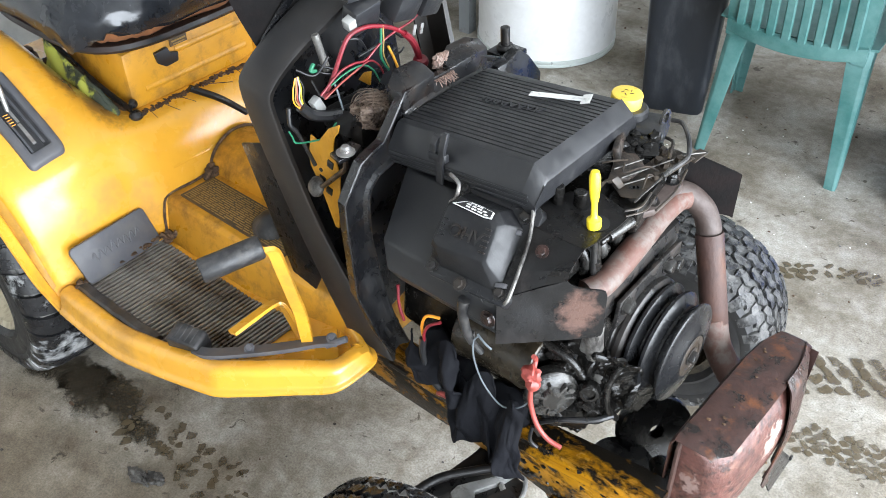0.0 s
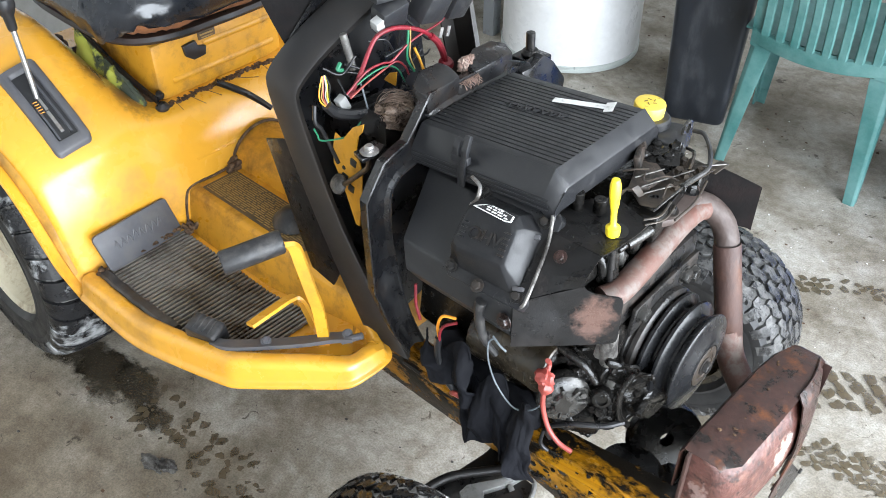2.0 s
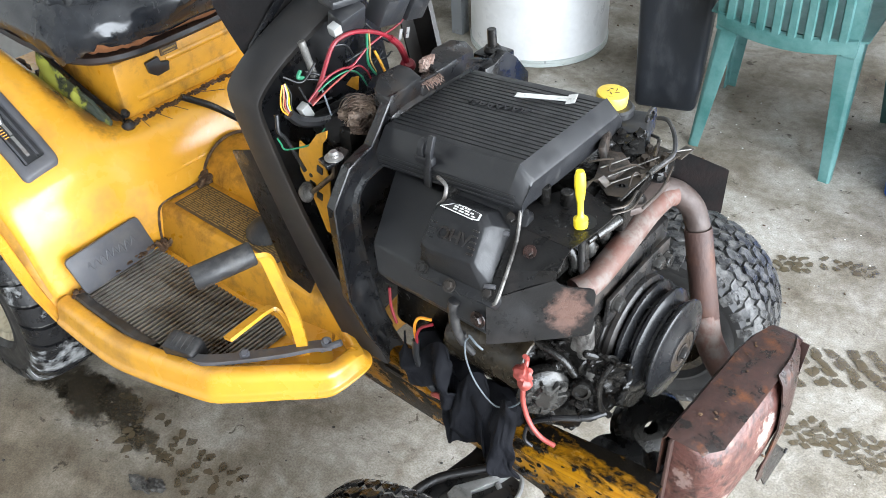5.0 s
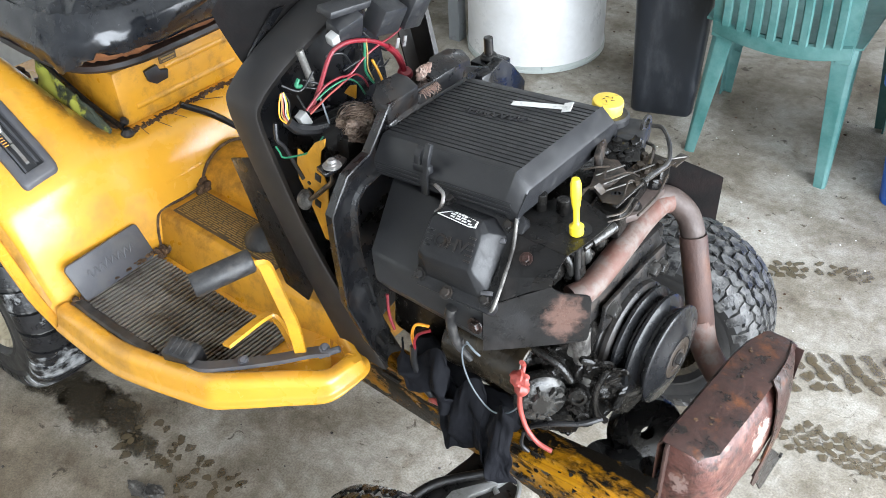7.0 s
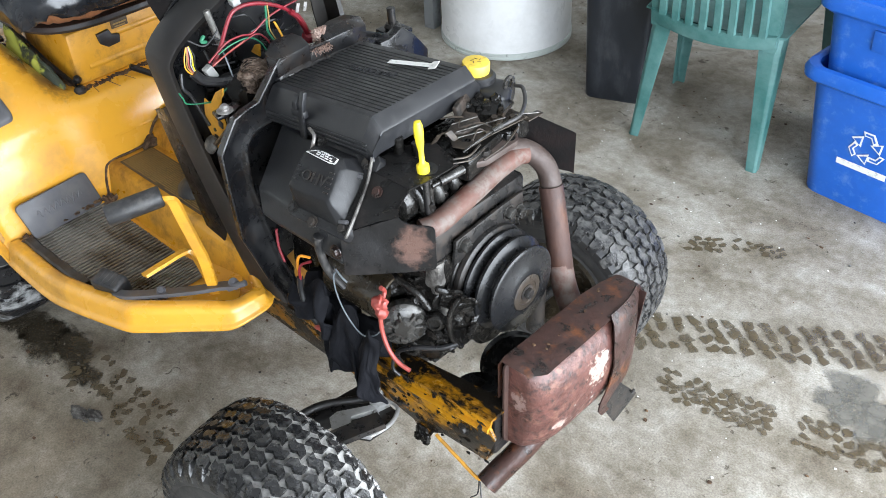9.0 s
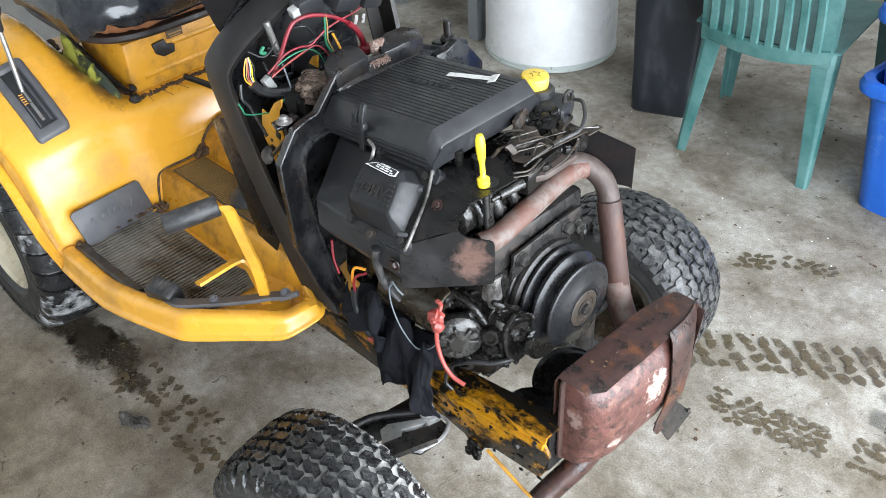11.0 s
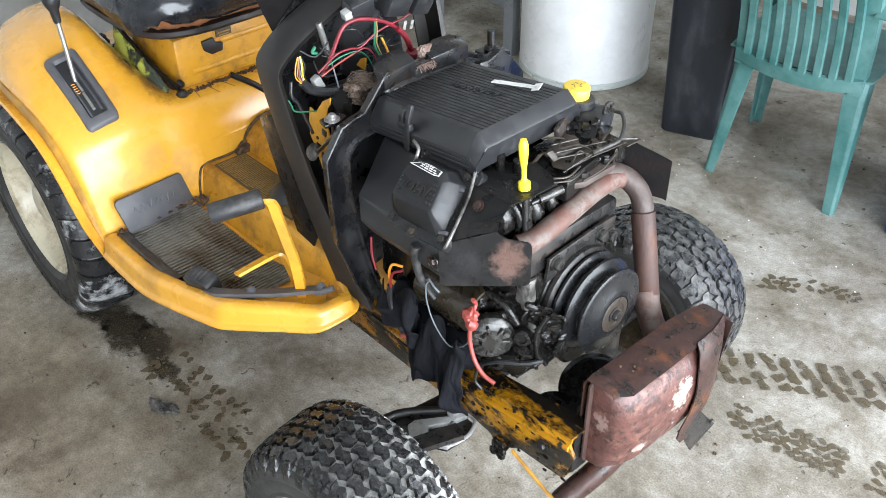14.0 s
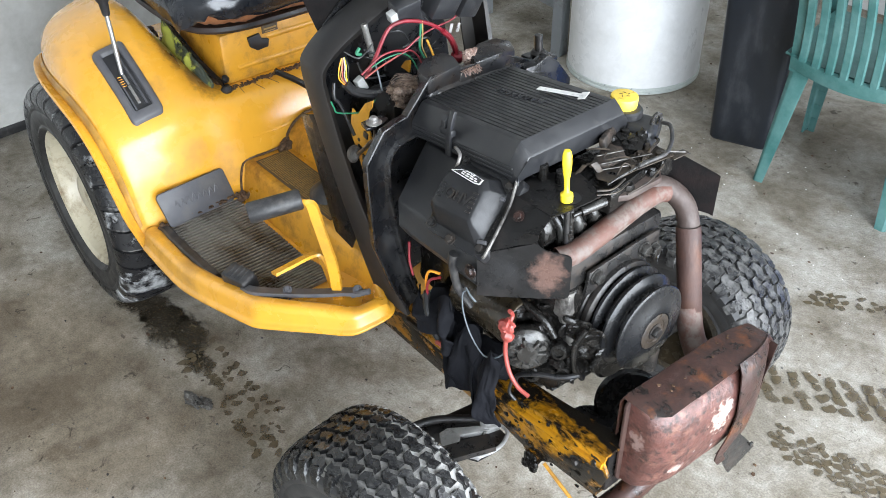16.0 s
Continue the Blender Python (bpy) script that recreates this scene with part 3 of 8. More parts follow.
# sectional door: tall flat panels with pressed edges and a rubber foot
DOOR_STEP = 0.53
door = thing("sectional_door", "closed off-white sectional garage door with tall flat panels", "garage door", kind="structure")
for k in range(4):
    z0 = 0.04 + DOOR_STEP * k
    z1 = z0 + DOOR_STEP
    bm = bm_()
    prism(bm, [(-1.06, z0), (-1.010, z0), (-1.0, z0 + 0.006), (-1.0, z0 + 0.045), (-1.008, z0 + 0.053), (-1.008, z1 - 0.060), (-1.0, z1 - 0.052), (-1.0, z1 - 0.012), (-1.012, z1 - 0.004), (-1.06, z1 - 0.002)], "y", -3.28, 2.78)
    part("panel", bm, "door", door)
bm = bm_()
box(bm, (-1.03, -0.25, 0.02), (0.03, 6.0, 0.04), bevel=0.008)
part("rubber_seal", bm, "rubber", door, "black rubber bottom seal")


# ---- damp prints on the floor ----
def dab(bm, x, y, a, b, turn, z=0.0018):
    """One mark with an uneven rim: strong in the middle, fading out at the edge."""
    wet = bm.verts.layers.float.get("wet") or bm.verts.layers.float.new("wet")
    c, s = math.cos(turn), math.sin(turn)
    k1, k2, k3 = (random.uniform(0, math.tau) for q in range(3))
    z += 0.0000012 * len(bm.faces)
    mid = bm.verts.new((x, y, z))
    mid[wet] = 1.0
    rings = []
    for f, w in ((0.62, 0.92), (1.12, 0.0)):
        ring = []
        for i in range(16):
            k = math.tau * i / 16
            r = f * (1 + 0.15 * math.sin(2 * k + k1) + 0.12 * math.sin(3 * k + k2) + 0.08 * math.sin(5 * k + k3))
            cu, sv = math.cos(k), math.sin(k)
            u, v = a * r * math.copysign(abs(cu) ** 0.65, cu), b * r * math.copysign(abs(sv) ** 0.65, sv)
            p = bm.verts.new((x + u * c - v * s, y + u * s + v * c, z))
            p[wet] = w
            ring.append(p)
        rings.append(ring)
    for i in range(16):
        j = (i + 1) % 16
        bm.faces.new((mid, rings[0][i], rings[0][j]))
        bm.faces.new((rings[0][i], rings[1][i], rings[1][j], rings[0][j]))


def bar_track(start, heading, steps, step, width, keep):
    """Slanted lug bars across a rolling track, each broken into two or three dabs, fading along it."""
    bm = bm_()
    th = math.radians(heading)
    d, n = Vector((math.cos(th), math.sin(th))), Vector((-math.sin(th), math.cos(th)))
    for i in range(steps):
        f = i / steps
        for k in range(4):
            o = (k - 1.5) / 3
            if random.random() > keep - 0.5 * max(0.0, f - 0.5) + 0.35 * noise.noise((i * 0.55, k * 0.5, heading)):
                continue
            p = Vector(start) + d * (i * step - o * width * 0.42 + random.uniform(-0.005, 0.005)) + n * (o * width + random.uniform(-0.004, 0.004))
            dab(bm, p.x, p.y, 0.0180 * random.uniform(0.75, 1.25), 0.0136 * random.uniform(0.75, 1.2), th - math.radians(64) + random.uniform(-0.3, 0.3))
    tagged(part("tyre_print", bm, "damp"), "damp dark slanted tyre bar prints on the concrete", "tyre print", kind="stuff")


def block_track(start, heading, steps, step, cols, gap, full, size, keep=0.5):
    """Close rows of small block prints, dense at first and then scattered."""
    bm = bm_()
    th = math.radians(heading)
    d, n = Vector((math.cos(th), math.sin(th))), Vector((-math.sin(th), math.cos(th)))
    for i in range(steps):
        for k in range(cols):
            wet = 0.93 if i < full else keep
            if random.random() > wet + 0.5 * noise.noise((i * 0.4, k * 0.7, heading)):
                continue
            p = Vector(start) + d * ((i + 0.5 * (k % 2)) * step + random.uniform(-0.003, 0.003)) + n * ((k - (cols - 1) / 2) * gap + random.uniform(-0.002, 0.002))
            dab(bm, p.x, p.y, size * random.uniform(0.8, 1.3), size * random.uniform(0.6, 0.95), th + random.choice((-0.6, 0.6)) + random.uniform(-0.3, 0.3))
    tagged(part("tyre_print", bm, "damp"), "damp dark block tyre prints on the concrete", "tyre print", kind="stuff")


def curved_track(pts, count, size, keep):
    """One column of block prints at even steps along a curved line, some of them missing."""
    bm = bm_()
    line = smooth_path([(x, y, 0) for x, y in pts], 16)
    for i in range(count):
        k = int((i + 0.5 + random.uniform(-0.15, 0.15)) / count * (len(line) - 2))
        d = line[k + 1] - line[k]
        if random.random() < keep:
            r = size * random.uniform(0.8, 1.2)
            dab(bm, line[k].x, line[k].y + random.uniform(-0.004, 0.004), r * 1.2, r * 0.85, math.atan2(d.y, d.x) + random.choice((-0.7, 0.7)) + random.uniform(-0.2, 0.2))
    tagged(part("tyre_print", bm, "damp"), "damp dark block tyre prints on the concrete", "tyre print", kind="stuff")


def strewn_track(pts, count, spread, lo, hi):
    """Separate damp marks strewn along a curved line."""
    bm = bm_()
    line = smooth_path([(x, y, 0) for x, y in pts], 12)
    for i in range(count):
        p = line[min(len(line) - 1, int((i + random.uniform(0.1, 0.9)) / count * len(line)))]
        r = random.uniform(lo, hi)
        dab(bm, p.x + random.gauss(0, spread), p.y + random.gauss(0, spread), r * random.uniform(1.0, 1.5), r, random.uniform(-0.6, 0.9))
    tagged(part("tyre_print", bm, "damp"), "scattered damp tyre marks on the concrete", "tyre print", kind="stuff")


random.seed(303)
bar_track((1.285, 0.555), 28, 18, 0.041, 0.090, 0.97)
block_track((1.425, 0.448), 8, 11, 0.0225, 5, 0.0180, 11, 0.0118)
block_track((1.690, 0.490), 10, 9, 0.0245, 4, 0.0240, 0, 0.0120, 0.55)
block_track((1.770, 0.520), -3, 5, 0.026, 3, 0.026, 5, 0.0125, 0.55)
block_track((1.245, 0.925), 29, 4, 0.026, 3, 0.022, 4, 0.0125)
block_track((1.350, 0.995), 14, 5, 0.026, 3, 0.016, 5, 0.0105)
curved_track([(0.24, -0.262), (0.298, -0.257), (0.423, -0.261), (0.546, -0.272), (0.640, -0.262)], 14, 0.0095, 0.95)
curved_track([(0.33, -0.292), (0.42, -0.293), (0.50, -0.297), (0.60, -0.297), (0.70, -0.305)], 13, 0.0085, 0.55)
curved_track([(0.32, -0.322), (0.42, -0.325), (0.50, -0.326), (0.60, -0.325), (0.70, -0.338), (0.80, -0.365)], 19, 0.0120, 0.9)
curved_track([(0.34, -0.346), (0.43, -0.352), (0.547, -0.352), (0.658, -0.368), (0.772, -0.388), (0.85, -0.41)], 20, 0.0115, 0.72)
strewn_track([(0.30, -0.300), (0.45, -0.310), (0.60, -0.312), (0.76, -0.350)], 34, 0.028, 0.003, 0.006)
bm = bm_()
random.seed(77)
for x, y, a, b, turn in ((0.10, -0.30, 0.12, 0.055, 0.15), (0.19, -0.31, 0.11, 0.070, -0.3), (0.27, -0.29, 0.08, 0.055, -0.3), (0.37, -0.315, 0.055, 0.028, -0.2)):
    for q in range(3):
        dab(bm, x + random.uniform(-0.2, 0.2) * a, y + random.uniform(-0.2, 0.2) * b, a * random.uniform(0.6, 1), b * random.uniform(0.6, 1), turn, 0.0009)
tagged(part("damp_patch", bm, "damp_soft"), "dark damp patch soaked into the concrete", "stain", kind="stuff")
bm = bm_()
for i in range(26):
    r, k = 0.075 * math.sqrt(random.random()), random.uniform(0, math.tau)
    dab(bm, 1.80 + r * 1.1 * math.cos(k), 0.635 + r * 0.8 * math.sin(k), random.uniform(0.03, 0.05), random.uniform(0.02, 0.035), k, 0.0028)
tagged(part("dust_patch", bm, "ash"), "patch of spilled grey dust on concrete", "stain", kind="stuff")
# grit and crumbs
bm = bm_()
for i in range(420):
    x, y = random.uniform(-0.7, 2.3), random.uniform(-0.9, 2.2)
    r = random.uniform(0.0012, 0.0035)
    vs = bmesh.ops.create_icosphere(bm, subdivisions=1, radius=r)["verts"]
    for v in vs:
        v.co = Vector((x + v.co.x * random.uniform(0.8, 1.6), y + v.co.y, r * 0.6 + v.co.z * 0.7))
tagged(part("grit", bm, "alu"), "pale grit and crumbs strewn over the floor", "grit", kind="stuff")
bm = bm_()
random.seed(35)
for x, y, sx, sy, n in ((1.12, 1.02, 0.22, 0.14, 34), (1.6, 0.5, 0.35, 0.3, 50), (0.75, 1.42, 0.14, 0.10, 24)):
    for i in range(n):
        r = 0.0010 + 0.0022 * random.random() ** 3
        u, v = random.gauss(x, sx), random.gauss(y, sy)
        for p in bmesh.ops.create_icosphere(bm, subdivisions=1, radius=r)["verts"]:
            p.co = Vector((u + p.co.x * 1.3, v + p.co.y, r * 0.6 + p.co.z * 0.7))
tagged(part("white_crumb", bm, "white"), "tiny white crumbs scattered over the floor", "crumb", kind="stuff")
bm = bm_()
random.seed(91)
for i in range(260):
    x, y = random.uniform(-0.6, 2.2), random.uniform(-0.8, 2.1)
    r = 0.0012 + 0.0034 * random.random() ** 2
    lumps(bm, (x, y, r * 0.4), (r * random.uniform(1, 1.8), r, r * 0.6), 0.5, 2, 1)
tagged(part("crumb", bm, "dirt"), "dark dirt crumbs strewn over the floor", "dirt", kind="stuff")
bm = bm_()
for x, y, a, b_ in ((0.458, -0.396, 0.020, 0.011), (0.476, -0.388, 0.012, 0.006), (0.496, -0.379, 0.017, 0.010), (0.508, -0.376, 0.008, 0.006), (0.489, -0.398, 0.007, 0.004)):
    lumps(bm, (x, y, 0.004), (a, b_, 0.006), 1.0, 2.2, 3)
tagged(part("litter", bm, "alu"), "small wet grey clump of litter on the floor", "litter")


# ---- the tractor ----
tractor = thing("lawn_tractor", "yellow lawn tractor with hood removed, black engine and rusty muffler", "lawn tractor", pose(0, 0.1, 0, 0, 0, -4))


def tyre_wall(R, w, rim_r, s):
    """One sidewall with its bead rings, from the rim to the shoulder."""
    bm = bm_()
    h = s * w / 2
    lathe(bm, [(rim_r, h * 0.72), (rim_r + 0.008, h * 0.86), (rim_r + 0.014, h * 0.93), (rim_r + 0.018, h * 0.985), (rim_r + 0.024, h * 0.965), (rim_r + 0.030, h * 0.985), (rim_r + (R - rim_r) * 0.45, h), (rim_r + (R - rim_r) * 0.52, h * 0.985),
               (rim_r + (R - rim_r) * 0.56, h * 1.0), (rim_r + (R - rim_r) * 0.72, h * 0.98), (R - 0.02, h * 0.90), (R - 0.010, h * 0.82)], (0, 0, 0), (0, 1, 0), 72)
    return bm


def tread_base(R, w):
    bm = bm_()
    h = w / 2
    lathe(bm, [(R - 0.018, -h * 0.89), (R - 0.008, -h * 0.80), (R - 0.004, -h * 0.6), (R - 0.003, 0), (R - 0.004, h * 0.6), (R - 0.008, h * 0.80), (R - 0.018, h * 0.89)], (0, 0, 0), (0, 1, 0), 72)
    return bm


def bar_tread(R, w, count):
    """Worn slanted blocks that run from the middle over the shoulder, with thin grooves between."""
    bm = bm_()
    h = w / 2
    pitch = math.tau / count
    prof = [(0.02, 0.007), (0.20, 0.0075), (0.40, 0.007), (0.60, 0.005), (0.76, 0.001), (0.88, -0.006), (0.96, -0.016), (0.995, -0.030), (0.985, -0.042)]
    for s in (-1, 1):
        for i in range(count):
            a0 = (i + (0.5 if s > 0 else 0)) * pitch + random.uniform(-0.06, 0.06) * pitch
            half = 0.455 * random.uniform(0.94, 1.0)
            rows = []
            for f, dr in prof:
                sk = a0 + 0.75 * pitch * (1 - f) ** 1.5 - 0.12 * pitch * math.sin(f * 6)
                row = []
                for da, dd in ((-half, -0.008), (-half * 0.93, 0.0), (half * 0.93, 0.0), (half, -0.008)):
                    r = R + dr + dd
                    row.append((r * math.sin(sk + da * pitch), s * h * f * 1.015, r * math.cos(sk + da * pitch)))
                rows.append(row)
            grid(bm, rows)
    return bm


def tread(R, w, rows, count, lug_h, drop, fill):
    """Interlocking Z-shaped lugs and the shoulder bars, all on one tread."""
    bm = bm_()
    h = w / 2
    pitch = math.tau / count

    def on(ang, y, dr):
        f = abs(y) / h
        r = R + dr - drop * max(0.0, (f - 0.35) / 0.65) ** 1.8
        return (r * math.sin(ang), y, r * math.cos(ang))
    lug = [(-0.47, -0.16), (-0.14, -0.50), (0.16, -0.26), (0.47, -0.50), (0.47, 0.16), (0.14, 0.50), (-0.16, 0.26), (-0.47, 0.50)]
    cell = w * 0.90 / rows
    n = len(lug)
    for j in range(rows):
        yc = (j - (rows - 1) / 2) * cell
        flip = -1 if j % 2 else 1
        for i in range(count):
            a0 = (i + 0.5 * (j % 2)) * pitch
            hh = lug_h * random.uniform(0.8, 1.0)
            top = [bm.verts.new(on(a0 + u * pitch * fill, yc + v * flip * cell * fill * 0.98, hh + random.uniform(-0.0006, 0.0006))) for u, v in lug]
            bot = [bm.verts.new(on(a0 + u * pitch * (fill + 0.08), yc + v * flip * cell * (fill + 0.07), -0.004)) for u, v in lug]
            bm.faces.new(top)
            for q in range(n):
                bm.faces.new((bot[q], bot[(q + 1) % n], top[(q + 1) % n], top[q]))
    for s in (-1, 1):
        for i in range(count):
            a0 = (i + (0.5 if s > 0 else 0)) * pitch
            pr = [(R - drop * 0.6, 0.80), (R - drop * 0.75 + lug_h * 0.6, 0.86), (R - drop - 0.006, 0.96), (R - drop - 0.024, 0.99)]
            ring = [[((r + dr) * math.sin(a0 + da * pitch), s * h * f * k, (r + dr) * math.cos(a0 + da * pitch)) for r, f in pr] for da, dr, k in ((-0.36, -0.006, 0.97), (-0.26, 0.003, 1.01), (0.26, 0.003, 1.01), (0.36, -0.006, 0.97))]
            grid(bm, ring)
    return bm


def wheel(c, R, w, rim_r, rows, count, lug_h, out, turn=0, fill=0.9, coat=""):
    hub = new("wheel")
    hub.parent = tractor
    hub.matrix_local = pose(*c, 0, random.uniform(0, 360), turn)
    for k in (-1, 1):
        part("tyre_wall", tyre_wall(R, w, rim_r, k), "tyre_wall", hub, "black rubber tyre sidewall", 30)
    part("tread_base", tread_base(R, w), "residue" + coat, hub, "rubber caked with pale residue", 30)
    if rows:
        part("tread", tread(R, w, rows, count, lug_h, 0.016, fill), "tyre" + coat, hub, "worn turf tread lugs", 30)
    else:
        part("tread", bar_tread(R, w, count), "tyre_bar", hub, "worn slanted tread blocks streaked with pale residue", 30)
    bm = bm_()
    h = w / 2 * out
    lathe(bm, [(rim_r + 0.004, h * 0.80), (rim_r + 0.010, h * 0.86), (rim_r + 0.004, h * 0.90), (rim_r - 0.008, h * 0.84), (rim_r - 0.014, h * 0.5), (rim_r * 0.86, h * 0.34),
               (rim_r * 0.62, h * 0.30), (rim_r * 0.5, h * 0.40), (rim_r * 0.34, h * 0.42), (rim_r * 0.30, h * 0.7), (rim_r * 0.22, h * 0.74), (0, h * 0.74)], (0, 0, 0), (0, 1, 0), 40)
    part("rim", bm, "rim", hub, "cream painted steel rim")
    bm = bm_()
    lathe(bm, [(rim_r + 0.004, -h * 0.80), (rim_r + 0.010, -h * 0.86), (rim_r - 0.006, -h * 0.84), (rim_r - 0.016, -h * 0.3), (rim_r * 0.8, h * 0.1), (0, h * 0.1)], (0, 0, 0), (0, 1, 0), 40)
    part("inner_rim", bm, "olive", hub, "dark dirty inner side of the rim")
    bm = bm_()
    rod(bm, (rim_r * 0.7, h * 0.28, 0.02), (rim_r * 0.72, h * 0.62, 0.02), 0.004, 8)
    part("valve", bm, "rubber", hub)
    return hub


wheel((1.175, -0.408, 0.207), 0.200, 0.182, 0.105, 7, 34, 0.0060, -1, 8, 0.83, "_caked")
wheel((1.150, 0.425, 0.207), 0.200, 0.182, 0.105, 6, 29, 0.0026, 1, 8, 0.95, "_grey")
wheel((0.0, -0.355, 0.290), 0.281, 0.225, 0.165, 0, 33, 0.009, -1)
wheel((0.0, 0.375, 0.290), 0.281, 0.225, 0.165, 0, 33, 0.009, 1)

# fender pan: one pressed sheet over both rear wheels, its outer edge turned out in a flange
MAIN = [(0.326, 0.345), (0.319, 0.38), (0.311, 0.42), (0.299, 0.475), (0.283, 0.525), (0.262, 0.563), (0.222, 0.595), (0.176, 0.622), (0.125, 0.650), (0.078, 0.674), (0.02, 0.695), (-0.05, 0.707), (-0.13, 0.704), (-0.19, 0.690), (-0.225, 0.662), (-0.238, 0.61)]
MIDF = [(0.334, 0.345), (0.329, 0.38), (0.322, 0.42), (0.310, 0.47), (0.296, 0.52), (0.272, 0.556), (0.235, 0.567), (0.19, 0.566), (0.13, 0.565), (0.078, 0.565), (0.02, 0.565), (-0.05, 0.565), (-0.13, 0.565), (-0.19, 0.565), (-0.225, 0.56), (-0.238, 0.54)]
CREASE = [(0.312, 0.335, 0.405), (0.304, 0.37, 0.409), (0.293, 0.412, 0.412), (0.281, 0.458, 0.414), (0.265, 0.500, 0.417), (0.246, 0.532, 0.420), (0.215, 0.562, 0.423), (0.172, 0.586, 0.426), (0.125, 0.600, 0.429), (0.075, 0.604, 0.429), (0.02, 0.606, 0.428), (-0.045, 0.606, 0.423), (-0.11, 0.603, 0.410), (-0.165, 0.598, 0.392), (-0.205, 0.588, 0.362), (-0.222, 0.565, 0.335)]
LIP = [(0.318, 0.310, 0.423), (0.310, 0.345, 0.432), (0.304, 0.378, 0.440), (0.290, 0.415, 0.444), (0.268, 0.452, 0.446), (0.250, 0.487, 0.448), (0.215, 0.528, 0.450), (0.165, 0.560, 0.452), (0.115, 0.575, 0.453), (0.065, 0.585, 0.453), (0.015, 0.589, 0.451), (-0.045, 0.591, 0.446), (-0.11, 0.588, 0.433), (-0.17, 0.583, 0.413), (-0.215, 0.573, 0.378), (-0.238, 0.55, 0.345)]


def densify(ps, n=4):
    return smooth_path([(q[0], q[2] if len(q) > 2 else 0, q[1]) for q in ps], n)


MAIN, MIDF, CREASE, LIP = densify(MAIN), densify(MIDF), densify(CREASE), densify(LIP)


def at_x(ps, x):
    for a, b in zip(ps, ps[1:]):
        if a.x >= x >= b.x:
            return a + (b - a) * ((a.x - x) / max(1e-6, a.x - b.x))
    return ps[-1]


def fender_rows(side):
    """Rows from the middle of the pan out to the curled flange."""
    rows = []
    for y in (0.0, 0.08, 0.13, 0.145, 0.157, 0.168, 0.178, 0.188, 0.198, 0.208, 0.22, 0.235):
        t = min(1, max(0, (y - 0.130) / 0.105))
        w = t * t * (3 - 2 * t)
        rows.append([Vector((a.x + (b.x - a.x) * w, y * side, a.z + (b.z - a.z) * w)) for a, b in zip(MIDF, MAIN)])
    for k in range(1, 11):
        u = radians(9 * k)
        rows.append([Vector((a.x + (c.x - a.x) * (1 - math.cos(u)), side * (0.235 + (c.y - 0.235) * math.sin(u)), a.z + (c.z - a.z) * (1 - math.cos(u)))) for a, c in zip(MAIN, CREASE)])
    mid = Vector((0.02, 0, 0.30))
    for f, inn, dy in ((0.35, 0.004, 0.0), (0.78, 0.010, -0.012), (0.90, 0.006, -0.006), (1.0, 0.0, 0.0), (1.0, 0.003, 0.003), (1.0, 0.010, 0.002)):
        row = []
        for c, e in zip(CREASE, LIP):
            q = c + (e - c) * f
            d = Vector((q.x - mid.x, 0, q.z - mid.z)).normalized()
            row.append(Vector((q.x - d.x * inn, side * (q.y + dy), q.z - d.z * inn)))
        rows.append(row)
    return rows


bm = bm_()
grid(bm, fender_rows(-1)[::-1] + fender_rows(1)[1:], 0.003)
fender = part("fender_pan", bm, "yellow_fender", tractor, "glossy yellow pressed steel fender pan", 60)
# brown band in the hollow between crease and flange: grime plus painted-in shade
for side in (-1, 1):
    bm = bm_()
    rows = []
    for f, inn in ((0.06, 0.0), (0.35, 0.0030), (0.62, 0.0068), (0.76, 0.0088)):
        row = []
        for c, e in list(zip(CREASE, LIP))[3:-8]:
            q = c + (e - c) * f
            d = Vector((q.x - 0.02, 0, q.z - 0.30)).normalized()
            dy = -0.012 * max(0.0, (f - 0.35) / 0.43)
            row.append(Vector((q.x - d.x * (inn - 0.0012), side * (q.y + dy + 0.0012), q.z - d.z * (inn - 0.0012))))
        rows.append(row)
    grid(bm, rows)
    part("grime_shade_band", bm, "yellow_brown", fender, "brown grime and painted shade along the fender crease", 60)
# centre seam lip and pressed ribs on the front wall between the fenders
bm = bm_()
for z, x in ((0.47, 0.308), (0.505, 0.298), (0.535, 0.284)):
    tube(bm, [(x - 0.002, -0.12, z), (x - 0.002, 0.1, z)], 0.005, 8, 0)
part("pressed_rib", bm, "yellow", fender, split=True)

# shift gate on the right fender
def on_fender(x, y, up=0.0):
    a, c = at_x(MAIN, x), at_x(CREASE, x)
    u = math.asin(min(1.0, max(0.0, (abs(y) - 0.235) / max(0.05, c.y - 0.235))))
    return Vector((x, y, a.z + (c.z - a.z) * (1 - math.cos(u)) + up))


def gate_ring(x0, x1, y0, y1, r, up):
    ring = []
    for cx, cy, a0 in ((x1 - r, y1 - r, 0), (x0 + r, y1 - r, 90), (x0 + r, y0 + r, 180), (x1 - r, y0 + r, 270)):
        arc = [(cx + r * math.cos(radians(a0 + 22.5 * k)), cy + r * math.sin(radians(a0 + 22.5 * k))) for k in range(5)]
        if ring:
            p = ring[-1]
            ring += [(p[0] + (arc[0][0] - p[0]) * k / 8, p[1] + (arc[0][1] - p[1]) * k / 8) for k in range(1, 8)]
        ring += arc
    p, q = ring[-1], ring[0]
    ring += [(p[0] + (q[0] - p[0]) * k / 8, p[1] + (q[1] - p[1]) * k / 8) for k in range(1, 8)]
    return [on_fender(x, y, up) for x, y in ring]


